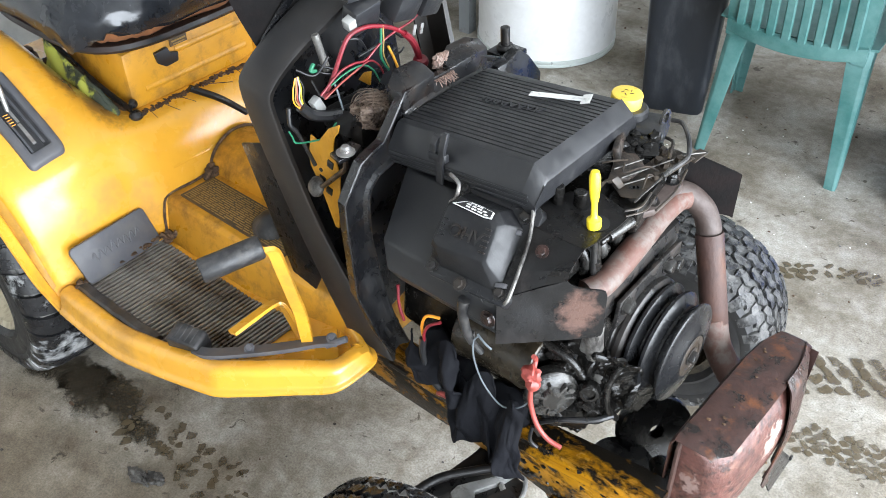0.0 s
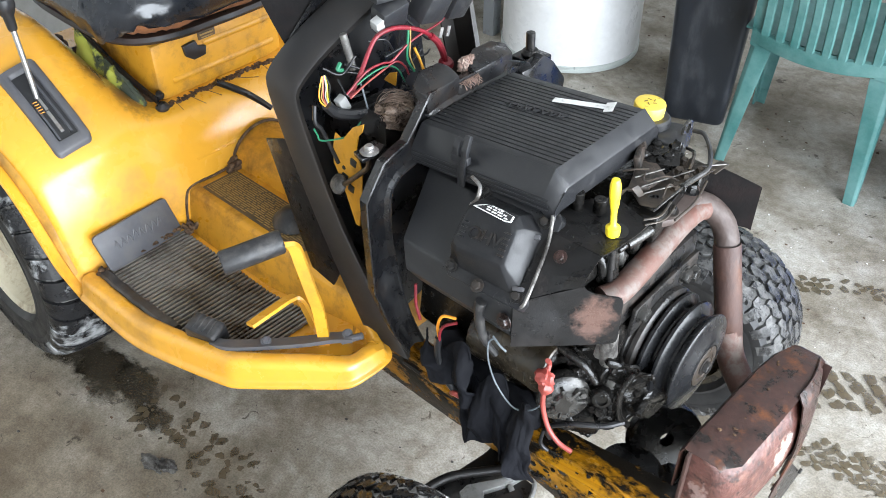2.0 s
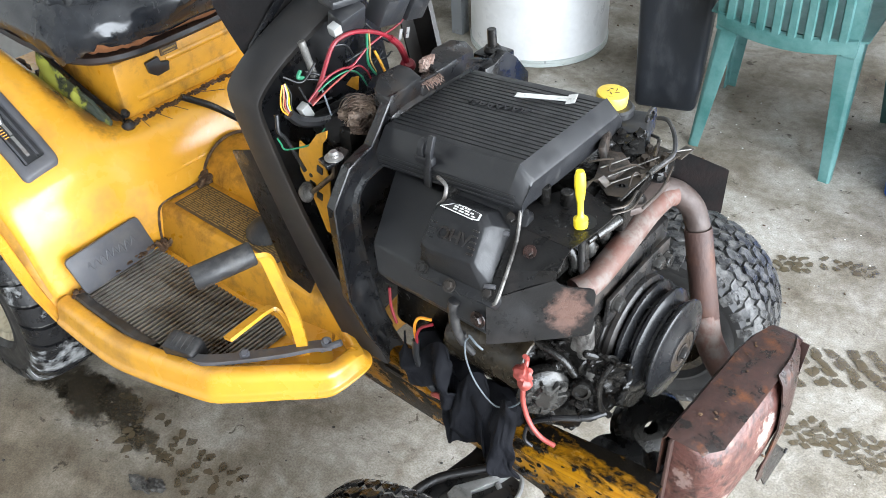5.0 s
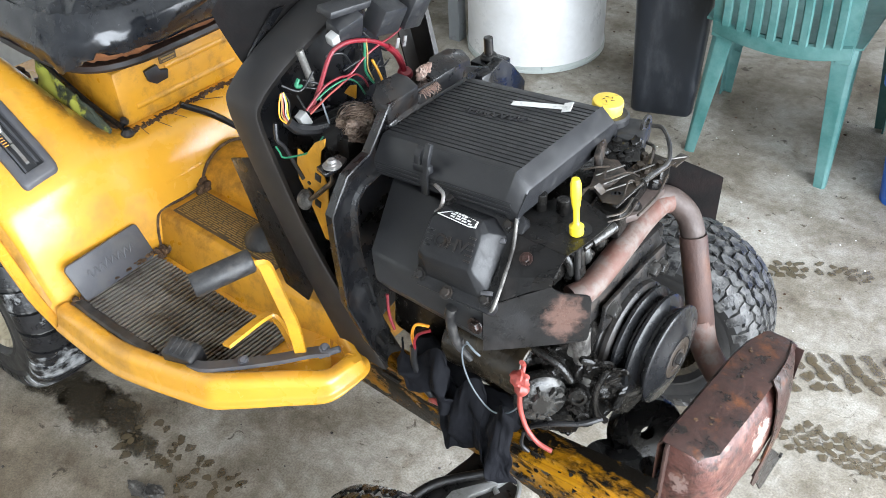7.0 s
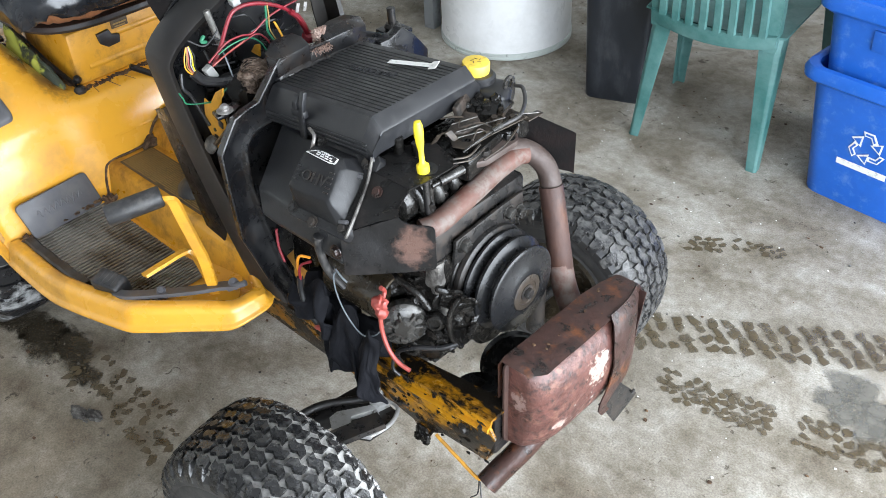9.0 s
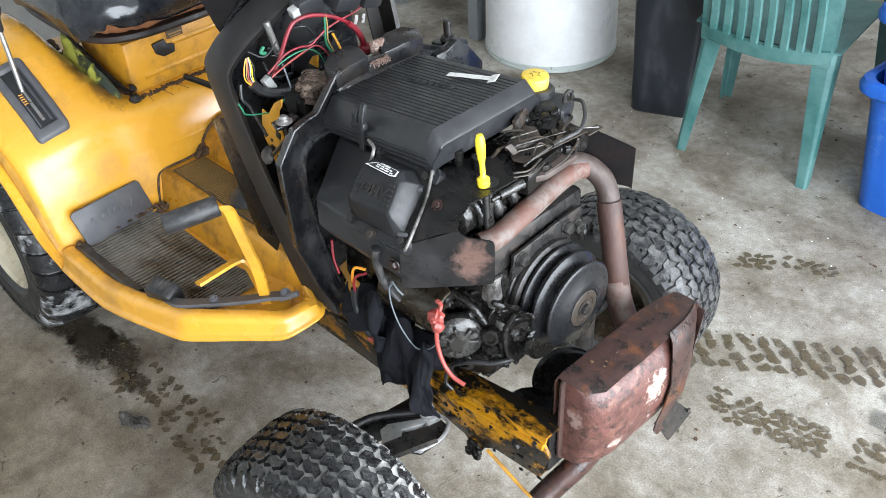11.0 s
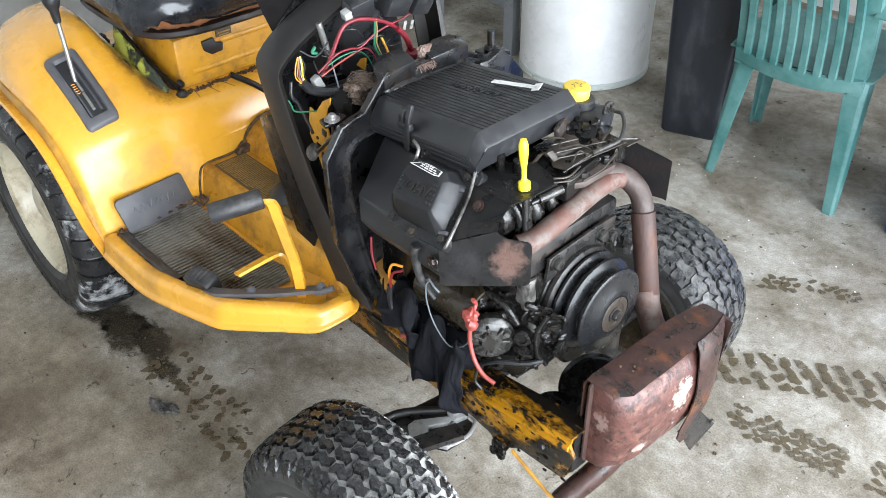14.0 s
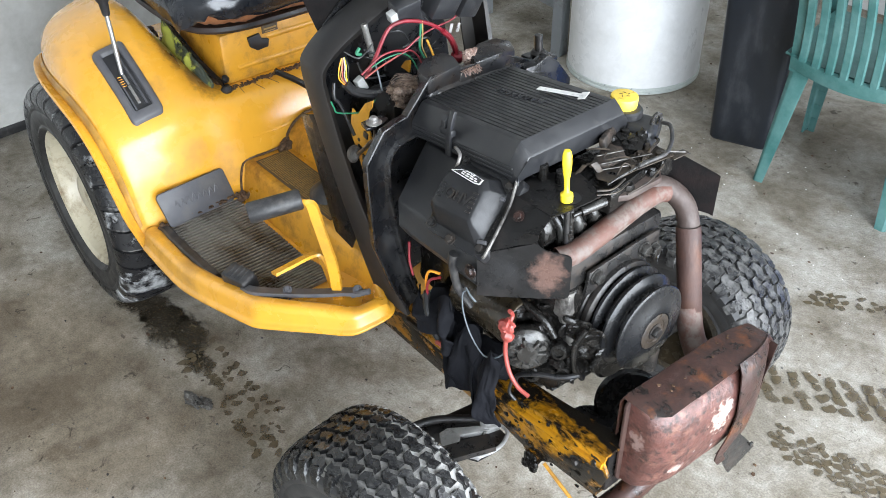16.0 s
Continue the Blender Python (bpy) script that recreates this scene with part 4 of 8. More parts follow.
bm = bm_()
rings = [gate_ring(0.083 + i, 0.254 - i, -0.360 + i, -0.287 - i, max(0.004, 0.010 - i), up) for i, up in ((0, -0.004), (0.0, 0.007), (0.002, 0.010), (0.0135, 0.0115), (0.0155, 0.010), (0.0165, 0.002))]
grid(bm, rings, 0, True)
part("shift_gate", bm, "grey_plastic", fender, "grey plastic gear shift gate with rounded corners", 50)


def gate_strip(x0, x1, y0, y1, up0, up1, n=14):
    rows = []
    for i in range(n + 1):
        x = x0 + (x1 - x0) * i / n
        rows.append([on_fender(x, y0, -0.002), on_fender(x, y0 + 0.001, up0), on_fender(x, y1 - 0.001, up1), on_fender(x, y1, -0.002)])
    return rows


bm = bm_()
grid(bm, gate_strip(0.240, 0.097, -0.346, -0.301, 0.003, 0.003))
part("gate_bed", bm, "black_plastic", fender)
bm = bm_()
grid(bm, gate_strip(0.231, 0.105, -0.316, -0.309, 0.0085, 0.0060))
grid(bm, gate_strip(0.235, 0.170, -0.342, -0.336, 0.0075, 0.0060))
part("gate_guide", bm, "grey_plastic", fender, split=True)
bm = bm_()
grid(bm, gate_strip(0.224, 0.182, -0.330, -0.322, 0.0045, 0.0045, 6))
grid(bm, gate_strip(0.180, 0.150, -0.328, -0.321, 0.0045, 0.0045, 4))
part("gate_slot", bm, "steel", fender, split=True)
bm = bm_()
for i in range(5):
    p = on_fender(0.184 - 0.0055 * i, -0.336, 0.0085)
    box(bm, p, (0.0035, 0.008, 0.0015), (0, -28, 0))
part("gate_mark", bm, "orange_wire", fender, "small orange printed mark", split=True)
bm = bm_()
tube(bm, [on_fender(0.150, -0.325, 0.0), (0.128, -0.318, 0.70), (0.112, -0.314, 0.76)], 0.005, 10, 4)
part("shift_lever", bm, "steel", fender, "bare steel gear lever")
bm = bm_()
lathe(bm, [(0, 0), (0.007, 0), (0.0085, 0.004), (0.0100, 0.026), (0.0150, 0.036), (0.0185, 0.046), (0.0175, 0.058), (0.010, 0.066), (0, 0.068)], (0.113, -0.314, 0.750), (-0.08, 0, 1), 20)
part("lever_knob", bm, "black_plastic", fender, "black plastic lever knob")

def strap(bm, pts, w, t, flat):
    """A flat bar along pts; flat is the direction across its width."""
    f = Vector(flat).normalized()
    rows = []
    ps = [Vector(p) for p in pts]
    for i, p in enumerate(ps):
        d = (ps[min(i + 1, len(ps) - 1)] - ps[max(i - 1, 0)]).normalized()
        nrm = d.cross(f).normalized()
        rows.append([p + f * w / 2 + nrm * t / 2, p - f * w / 2 + nrm * t / 2, p - f * w / 2 - nrm * t / 2, p + f * w / 2 - nrm * t / 2])
    vs = grid(bm, rows, 0, True)
    bm.faces.new(vs[0])
    bm.faces.new(vs[-1][::-1])


# battery and fuel box under the seat
bm = bm_()
box(bm, (0.115, 0.026, 0.625), (0.22, 0.30, 0.118), bevel=0.008)
bbox_ = part("battery_box", bm, "yellow_dirty", tractor, "dirty yellow box under the seat")
bm = bm_()
for z, k in ((0.652, 0.08), (0.600, 0.0)):
    tube(bm, [(0.2180, -0.06 + k - 0.03, z), (0.2185, -0.05 + k - 0.03, z), (0.2185, 0.145, z), (0.2180, 0.155, z)], 0.0095, 14, 0)
part("pressed_rib", bm, "yellow_dirty", bbox_, split=True)
bm = bm_()
prism(bm, [(-0.06, 0.665), (-0.03, 0.668), (-0.026, 0.655), (-0.008, 0.65), (-0.012, 0.632), (-0.04, 0.63), (-0.056, 0.642)], "x", 0.2255, 0.234, 0.002)
part("latch", bm, "black_plastic", bbox_, "black plastic latch")
bm = bm_()
box(bm, (0.2265, 0.0, 0.672), (0.003, 0.04, 0.02), bevel=0.001)
part("label", bm, "decal", bbox_, "small dark oval badge")
bm = bm_()
box(bm, (0.2285, 0.0, 0.672), (0.001, 0.032, 0.003))
box(bm, (0.2285, 0.0, 0.666), (0.001, 0.026, 0.002))
part("print", bm, "print", bbox_, split=True)
bm = bm_()
rod(bm, (0.20, 0.225, 0.56), (0.21, 0.235, 0.63), 0.036, 24)
rod(bm, (0.21, 0.235, 0.625), (0.214, 0.239, 0.655), 0.042, 24)
part("filler_neck", bm, "yellow_dirty", tractor, "yellow fuel filler cap")
bm = bm_()
lathe(bm, [(0.012, 0), (0.014, 0.006), (0.008, 0.014), (0, 0.016)], (0.245, -0.135, 0.565), (0, 0, 1), 12)
box(bm, (0.238, -0.130, 0.566), (0.028, 0.018, 0.008), (10, 0, 20), 0.003)
lathe(bm, [(0, 0), (0.008, 0), (0.009, 0.004), (0.006, 0.012), (0, 0.014)], (0.232, -0.128, 0.585), (0.3, -0.3, 0.9), 12)
part("hinge_bolt", bm, "dark_steel", tractor, "rusty hinge bolt")
bm = bm_()
tube(bm, [(0.262, -0.02, 0.585), (0.285, 0.03, 0.548), (0.30, 0.075, 0.50)], 0.007, 8)
part("prop_rod", bm, "black_metal", tractor)
# leaf litter line along the foot of the box, and twigs
bm = bm_()
for i in range(170):
    y = -0.13 + 0.30 * i / 170
    lumps(bm, (0.238 + random.uniform(-0.006, 0.008), y, 0.566), (random.uniform(0.002, 0.007), random.uniform(0.002, 0.006), random.uniform(0.002, 0.005)), 0.6, 2, 1)
for i in range(150):
    x = random.uniform(-0.18, 0.2)
    lumps(bm, (x, random.uniform(-0.200, -0.13), 0.568 + (0.02 * random.random() if x < 0.06 else 0)), (0.016, 0.010, 0.006), 0.6, 2, 1)
for i in range(50):
    lumps(bm, (random.uniform(0.335, 0.352), random.uniform(-0.20, -0.11), random.uniform(0.35, 0.362)), (0.008, 0.009, 0.006), 0.6, 2, 1)
for i in range(26):
    lumps(bm, (0.335, random.uniform(-0.07, 0.0), random.uniform(0.425, 0.44)), (0.008, 0.009, 0.006), 0.6, 2, 1)
for i in range(30):
    lumps(bm, (random.uniform(0.33, 0.34), random.uniform(-0.39, -0.2), random.uniform(0.355, 0.362)), (0.007, 0.009, 0.005), 0.6, 2, 1)
for i in range(6):
    p = Vector((0.242, random.uniform(-0.10, 0.10), 0.568))
    tube(bm, [p, p + Vector((0.012, 0.02 * random.uniform(-1, 1), 0.006)), p + Vector((0.02 + random.uniform(0, 0.03), random.uniform(-0.04, 0.05), -0.002))], 0.0008, 5, 3)
tagged(part("leaf_litter", bm, "dirt", tractor, "dark wet leaf litter and twigs"), kind="stuff")
# crumpled printed bag beside the box
bm = bm_()
strap(bm, smooth_path([(0.238, -0.138, 0.580), (0.16, -0.150, 0.612), (0.08, -0.156, 0.648), (0.0, -0.158, 0.680)], 3), 0.012, 0.005, (0.4, 0, 1))
part("side_arm", bm, "black_metal", tractor, "black slanted hinge arm beside the seat box")
bm = bm_()
rows = []
for i in range(22):
    r_ = []
    for j in range(12):
        x, v = 0.0 + 0.225 * i / 21, j / 11
        top = 0.575 + (0.105 - 0.10 * i / 21)
        r_.append((x, -0.176 + 0.022 * v + 0.006 * noise.noise((x * 40, v * 5, 1)), 0.567 + (top - 0.567) * v + 0.005 * noise.noise((x * 50, v * 6, 3))))
    rows.append(r_)
grid(bm, rows, 0.002)
tagged(part("plastic_bag", bm, "bag"), "crumpled dark bag with yellow-green print beside the seat", "bag").matrix_world = tractor.matrix_world

# seat
seat = thing("tractor_seat", "torn black vinyl tractor seat with rotten foam showing", "seat", tractor.matrix_world.copy())
bm = bm_()
rows = []
for i in range(90):
    k = math.tau * i / 90
    c, s = math.cos(k), math.sin(k)
    sx, sy = math.copysign(abs(c) ** 0.55, c), math.copysign(abs(s) ** 0.55, s)
    r_ = []
    for f, z in ((0.93, 0.735), (0.99, 0.745), (1.02, 0.765), (1.02, 0.785), (0.99, 0.81), (0.92, 0.828), (0.78, 0.835), (0.5, 0.822), (0.2, 0.812), (0.02, 0.81)):
        q = noise.noise((c * 3, s * 3, z * 30)) * 0.012 + 0.014 * noise.fractal((c * 9, s * 9, z * 40), 1.0, 2.0, 3)
        r_.append((0.035 + 0.235 * sx * (f + q), 0.05 + 0.245 * sy * (f + q), z - 0.012 * c + 0.01 * noise.noise((c * 5, s * 5, f * 4)) + 0.005 * noise.noise((c * 14, s * 14, f * 9))))
    rows.append(r_)
grid(bm, rows + [rows[0]])
part("cushion", bm, "vinyl", seat, "glossy cracked black vinyl cushion", 70)
bm = bm_()
rows = []
for i in range(150):
    k = math.tau * i / 150
    c, s = math.cos(k), math.sin(k)
    sx, sy = math.copysign(abs(c) ** 0.55, c), math.copysign(abs(s) ** 0.55, s)
    q = 0.02 * noise.fractal((c * 6, s * 6, 2), 1.0, 2.0, 4)
    low = 0.006 * noise.fractal((c * 9, s * 9, 5), 1.0, 2.0, 4)
    rows.append([(0.03 + 0.228 * sx * (f + q * g), 0.05 + 0.238 * sy * (f + q * g), z + low * g) for f, z, g in ((0.9, 0.75, 0), (0.98, 0.742, 1), (0.985, 0.728, 1), (0.95, 0.712, 1), (0.86, 0.705, 1), (0.5, 0.70, 0), (0.02, 0.70, 0))])
grid(bm, rows + [rows[0]])
part("foam", bm, "foam", seat, "rotten orange seat foam", 70)
bm = bm_()
rows = []
for i in range(40):
    k = math.tau * i / 40
    c, s = math.cos(k), math.sin(k)
    sx, sy = math.copysign(abs(c) ** 0.55, c), math.copysign(abs(s) ** 0.55, s)
    rows.append([(0.03 + 0.232 * sx * f, 0.05 + 0.24 * sy * f, z) for f, z in ((0.02, 0.692), (0.8, 0.690), (0.98, 0.693), (1.0, 0.700), (0.985, 0.708), (0.9, 0.706), (0.02, 0.704))])
grid(bm, rows + [rows[0]])
part("seat_pan", bm, "black_rust", seat, "rusty dark steel seat pan")
bm = bm_()
rows = []
for i in range(60):
    a = -2.2 + 2.9 * i / 59
    c, q = math.cos(a), math.sin(a)
    sx, sy = math.copysign(abs(c) ** 0.55, c), math.copysign(abs(q) ** 0.55, q)
    row = []
    for j in range(9):
        v = j / 8
        drop = 0.085 + 0.030 * noise.fractal((i * 0.11, 2.0, 5.0), 1.0, 2.0, 5)
        drop *= 1.0 if a < -0.5 else max(0.30, 1.0 - 1.0 * (a + 0.5))
        f = 0.98 + 0.10 * math.sin(v * 2.2) + 0.022 * noise.noise((i * 0.25, v * 5, 3))
        row.append((0.035 + 0.238 * sx * f, 0.05 + 0.248 * sy * f, 0.815 - drop * v + 0.006 * noise.noise((i * 0.4, v * 6, 7))))
    rows.append(row)
grid(bm, rows, 0.002)
part("torn_cover", bm, "vinyl", seat, "torn flap of black vinyl hanging over the foam", 60)
bm = bm_()
rows = []
for i in range(16):
    v = i / 15
    rows.append([(-0.19 - 0.07 * v + 0.035 * math.cos(u * math.pi), 0.05 + 0.23 * u * (1 - 0.2 * v * v), 0.80 + 0.26 * v) for u in [q / 9 - 1 for q in range(19)]])
grid(bm, rows, 0.05)
part("backrest", bm, "vinyl", seat, "black vinyl backrest", 70)
bm = bm_()
box(bm, (0.0, 0.05, 0.665), (0.2, 0.16, 0.06), bevel=0.01)
part("seat_bracket", bm, "dark_steel", seat)

# running board on each side
OUT = [(0.322, -0.422), (0.42, -0.423), (0.50, -0.421), (0.56, -0.413), (0.62, -0.403), (0.675, -0.393), (0.715, -0.385), (0.735, -0.379), (0.752, -0.369), (0.794, -0.340),
       (0.84, -0.303), (0.873, -0.277), (0.889, -0.263), (0.898, -0.248), (0.903, -0.222), (0.906, -0.198), (0.905, -0.183), (0.896, -0.175), (0.875, -0.166), (0.825, -0.146)]


def rim_z(x):
    t = min(1, max(0, (x - 0.45) / 0.4))
    return 0.357 + 0.043 * t * t * (3 - 2 * t)


def running_board(side):
    """Pressed sheet: turned-out lower lip, steep skirt, rounded rim, inner slope and floor, with a square-cut nose."""
    path = [Vector((p.x, p.y, 0)) for p in smooth_path([(x, y, 0) for x, y in OUT], 4)]
    rows = []
    for i, p in enumerate(path):
        d = (path[min(i + 2, len(path) - 1)] - path[max(i - 2, 0)]).normalized()
        inn = Vector((-d.y, d.x, 0))
        z = rim_z(p.x)
        row = []
        deep = 1.0 - 0.2 * min(1, max(0, (i - 32) / 16)) - 0.4 * min(1, max(0, (i - 48) / 20))
        narrow = 1.0 - 0.5 * min(1, max(0, (i - 52) / 12))
        for off, dz in ((-0.002, -0.050), (-0.005, -0.049), (-0.0055, -0.045), (-0.004, -0.0415), (0.000, -0.040), (0.0025, -0.034), (0.006, -0.016), (0.009, -0.006), (0.014, -0.001), (0.020, 0.0), (0.030, 0.0), (0.036, -0.003), (0.040, -0.014), (0.044, -0.026)):
            q = p + inn * (off * (narrow if off > 0.01 else 1))
            if i > 44 and off > 0.015:
                q.x = min(q.x, 0.905 - off)
                q.y = min(q.y, -0.164 - off * 0.46 + (0.863 - q.x) * 0.41)
            row.append((q.x, q.y * side, z + dz * (deep if off < 0.01 else 1)))
        rows.append(row)
    bm = bm_()
    grid(bm, rows, 0.003)
    inner = [r[-1] for r in rows]
    cols = []
    for q in inner[:49]:
        end = -0.165 - 0.05 * min(1, max(0, (q[0] - 0.80) / 0.055))
        cols.append([(q[0], q[1] + (end * side - q[1]) * f, (0.337 + 0.045 * min(1, max(0, (q[0] - 0.58) / 0.25)))) for f in (0, 0.33, 0.66, 1.0)])
    grid(bm, cols, 0.003)
    vs = [bm.verts.new((q[0], q[1], q[2] - 0.002)) for q in inner[48::3]] + [bm.verts.new((0.80, -0.15 * side, 0.378))]
    bm.faces.new(vs)
    return bm


board = part("running_board", running_board(1), "yellow", tractor, "yellow steel running board", 60)
part("running_board", running_board(-1), "yellow", tractor, "yellow steel running board", 60)

# ribbed mat on the board, with its raised heel plate
bm = bm_()
rows, x = [], 0.334
while x < 0.735:
    y0 = -0.388 if x < 0.56 else -0.388 + 0.08 * ((x - 0.56) / 0.16) ** 1.6
    zf = 0.3405 + 0.03 * max(0, (x - 0.60) / 0.15)
    for dx, dz in ((0.0, 0.0), (0.0008, 0.0060), (0.0050, 0.0060), (0.0058, 0.0)):
        rows.append([(x + dx, y0, zf - 0.002), (x + dx, y0 + 0.001, zf + dz), (x + dx, (y0 - 0.192) / 2, zf + dz), (x + dx, -0.193, zf + dz), (x + dx, -0.192, zf - 0.002)])
    x += 0.0104
grid(bm, rows)
part("floor_mat", bm, "mat_rubber", board, "muddy ribbed rubber floor mat")
bm = bm_()
plate_m = pose(0.331, -0.288, 0.391, 0, -14, 4)


def rounded(w, h, r, lean=0.0):
    ring = []
    for cx, cy, a0 in ((w / 2 - r, h / 2 - r, 0), (r - w / 2, h / 2 - r, 90), (r - w / 2, r - h / 2, 180), (w / 2 - r, r - h / 2, 270)):
        ring += [(cx + r * math.cos(radians(a0 + 22.5 * k)) + lean * (cy / h), cy + r * math.sin(radians(a0 + 22.5 * k))) for k in range(5)]
    return ring


vs = prism(bm, rounded(0.166, 0.082, 0.010, -0.012), "x", -0.004, 0.003, 0.0015)
move(vs, plate_m)
part("heel_plate", bm, "grey_plastic", board, "grey rubber heel plate with embossed script")
bm = bm_()
script = [(-0.052 + 0.0042 * i, 0.004 + 0.009 * math.sin(i * 1.9) * (1.5 if i in (2, 11, 19) else 1.0)) for i in range(26)]
tube(bm, [plate_m @ Vector((0.0032, y, z)) for y, z in script], 0.0014, 6, 4)
part("embossing", bm, "grey_plastic", board, "embossed flowing script")
# thick rubber strip along the mat's outer edge
bm = bm_()
rows = []
for i in range(11):
    x = 0.338 + 0.225 * i / 10
    y = -0.380 + 0.006 * (i / 10) ** 2 + 0.001 * math.sin(i * 2.3)
    rows.append([(x, y - 0.008, 0.345), (x, y - 0.007, 0.356), (x, y - 0.003, 0.359), (x, y + 0.011, 0.358), (x, y + 0.015, 0.354), (x, y + 0.016, 0.342)])
vs = grid(bm, rows)
bm.faces.new(vs[0])
bm.faces.new(vs[-1])
part("edge_strip", bm, "rubber", board, "worn black rubber edge strip")

# tunnel between the boards, the rounded cover beside it and the printed panel
bm = bm_()
prism(bm, [(-0.180, 0.335), (-0.176, 0.35), (-0.158, 0.418), (-0.150, 0.426), (0.15, 0.426), (0.158, 0.418), (0.176, 0.35), (0.180, 0.335)], "x", 0.31, 0.86, 0.003)
tunnel = part("tunnel", bm, "yellow_dirty", tractor, "dirty yellow centre tunnel")
bm = bm_()
lathe(bm, [(0.001, 0.0), (0.074, 0.0), (0.076, 0.004), (0.074, 0.35), (0.001, 0.352)], (0.312, 0.03, 0.412), (1, 0, 0), 40)
part("shaft_cover", bm, "yellow_dirty", tunnel)
bm = bm_()
tube(bm, [(0.316, 0.03 + 0.078 * math.cos(a), 0.412 + 0.078 * math.sin(a)) for a in [math.pi * k / 12 for k in range(1, 13)]], 0.0035, 6, 2)
lumps(bm, (0.318, -0.042, 0.437), (0.012, 0.016, 0.010), 0.4, 2, 2)
tube(bm, [(0.322, -0.05, 0.43), (0.322, -0.10, 0.428), (0.318, -0.152, 0.426), (0.325, -0.172, 0.40), (0.334, -0.183, 0.352)], 0.003, 6, 4)
part("dirt_seam", bm, "dirt", tunnel)
bm = bm_()
box(bm, (0.49, -0.098, 0.4275), (0.30, 0.080, 0.002))
part("decal", bm, "decal", tunnel, "worn dark instruction decal")
bm = bm_()
random.seed(5)
for i in range(15):
    x = 0.346
    while x < 0.630:
        w_ = min(random.uniform(0.006, 0.030), 0.634 - x)
        if abs(x + w_ / 2 - 0.49) > 0.006 or i > 1:
            box(bm, (x + w_ / 2, -0.132 + 0.0049 * i, 0.4292), (w_, 0.0021, 0.0006))
        x += w_ + random.uniform(0.0025, 0.005)
part("print", bm, "print", tunnel)
bm = bm_()
lathe(bm, [(0.04, 0), (0.038, 0.012), (0.022, 0.028), (0.012, 0.034), (0, 0.034)], (0.56, -0.09, 0.4275), (0, 0, 1), 20)
part("boot", bm, "rubber", tunnel)

# pedals and the brake linkage
bm = bm_()
strap(bm, smooth_path([(0.778, -0.278, 0.606), (0.792, -0.262, 0.602), (0.799, -0.256, 0.565), (0.800, -0.244, 0.50), (0.801, -0.236, 0.455), (0.806, -0.233, 0.36)], 5), 0.019, 0.008, (0.75, 0.6, 0.1))
pedal = part("pedal_arm", bm, "yellow", tractor, "yellow flat steel pedal arm")
bm = bm_()
a, b = Vector((0.745, -0.360, 0.600)), Vector((0.782, -0.272, 0.612))
lathe(bm, [(0, 0), (0.017, 0), (0.019, 0.003), (0.019, 0.092), (0.017, 0.0955), (0, 0.0955)], a, b - a, 20)
part("pedal_pad", bm, "rubber", pedal, "black ribbed rubber pedal pad")
bm = bm_()
strap(bm, smooth_path([(0.730, -0.323, 0.437), (0.730, -0.285, 0.439), (0.731, -0.240, 0.441), (0.738, -0.227, 0.437), (0.755, -0.2235, 0.408), (0.778, -0.2225, 0.362)], 5), 0.020, 0.006, (0.96, 0.0, 0.28))
part("latch_lever", bm, "yellow", tractor, "small yellow parking brake lever")
bm = bm_()
vs = prism(bm, rounded(0.062, 0.048, 0.009), "y", -0.019, 0.019, 0.004, 3)
move(vs, pose(0.634, -0.350, 0.378, 12, 6, 18))
lev = part("side_pedal", bm, "rubber", tractor, "black rubber covered side pedal")
bm = bm_()
for k in range(4):
    vs = box(bm, (-0.016 + 0.010 * k, 0, 0.0242), (0.004, 0.028, 0.0016), bevel=0.0006)
    move(vs, pose(0.634, -0.350, 0.378, 12, 6, 18))
part("pedal_rib", bm, "rubber", lev, split=True)
bm = bm_()
strap(bm, smooth_path([(0.655, -0.358, 0.378), (0.695, -0.350, 0.388), (0.745, -0.305, 0.391), (0.79, -0.258, 0.394), (0.818, -0.225, 0.397), (0.845, -0.206, 0.402)], 4), 0.026, 0.007, (0.7, -0.7, 0.25))
for p in ((0.742, -0.306, 0.397), (0.838, -0.21, 0.408)):
    hexbolt(bm, p, (0.3, -0.3, 0.9), 0.006, 0.006, 0.009)
rod(bm, (0.835, -0.222, 0.398), (0.862, -0.198, 0.412), 0.006, 8)
part("side_lever", bm, "grey_plastic", lev, "flat grey taped lever bar")
bm = bm_()
rod(bm, (0.61, -0.345, 0.335), (0.615, -0.347, 0.365), 0.009, 10)
part("pivot", bm, "dark_steel", lev)

# chassis rails
def rail(y, s):
    bm = bm_()
    web = [(0.55, 0.345), (1.16, 0.350), (1.24, 0.362), (1.33, 0.378), (1.404, 0.388), (1.400, 0.372), (1.412, 0.352), (1.391, 0.290), (1.30, 0.282), (1.272, 0.262), (1.262, 0.240), (1.245, 0.236), (1.225, 0.262), (1.17, 0.268), (0.55, 0.27)]
    prism(bm, web, "y", y - 0.003, y + 0.003, 0.001)
    prism(bm, [(0.55, 0.345), (1.16, 0.350), (1.24, 0.362), (1.33, 0.378), (1.404, 0.388), (1.404, 0.394), (1.33, 0.384), (1.24, 0.368), (1.16, 0.356), (0.55, 0.351)], "y", y - 0.003, y + 0.045 * s)
    tube(bm, [(0.9, y - 0.003, 0.335), (1.16, y - 0.004, 0.338), (1.27, y - 0.004, 0.348), (1.40, y - 0.003, 0.368)], 0.006, 8, 4)
    prism(bm, [(1.17, 0.268), (1.30, 0.282), (1.391, 0.290), (1.391, 0.284), (1.30, 0.276), (1.17, 0.262)], "y", y, y + 0.03 * s)
    return bm


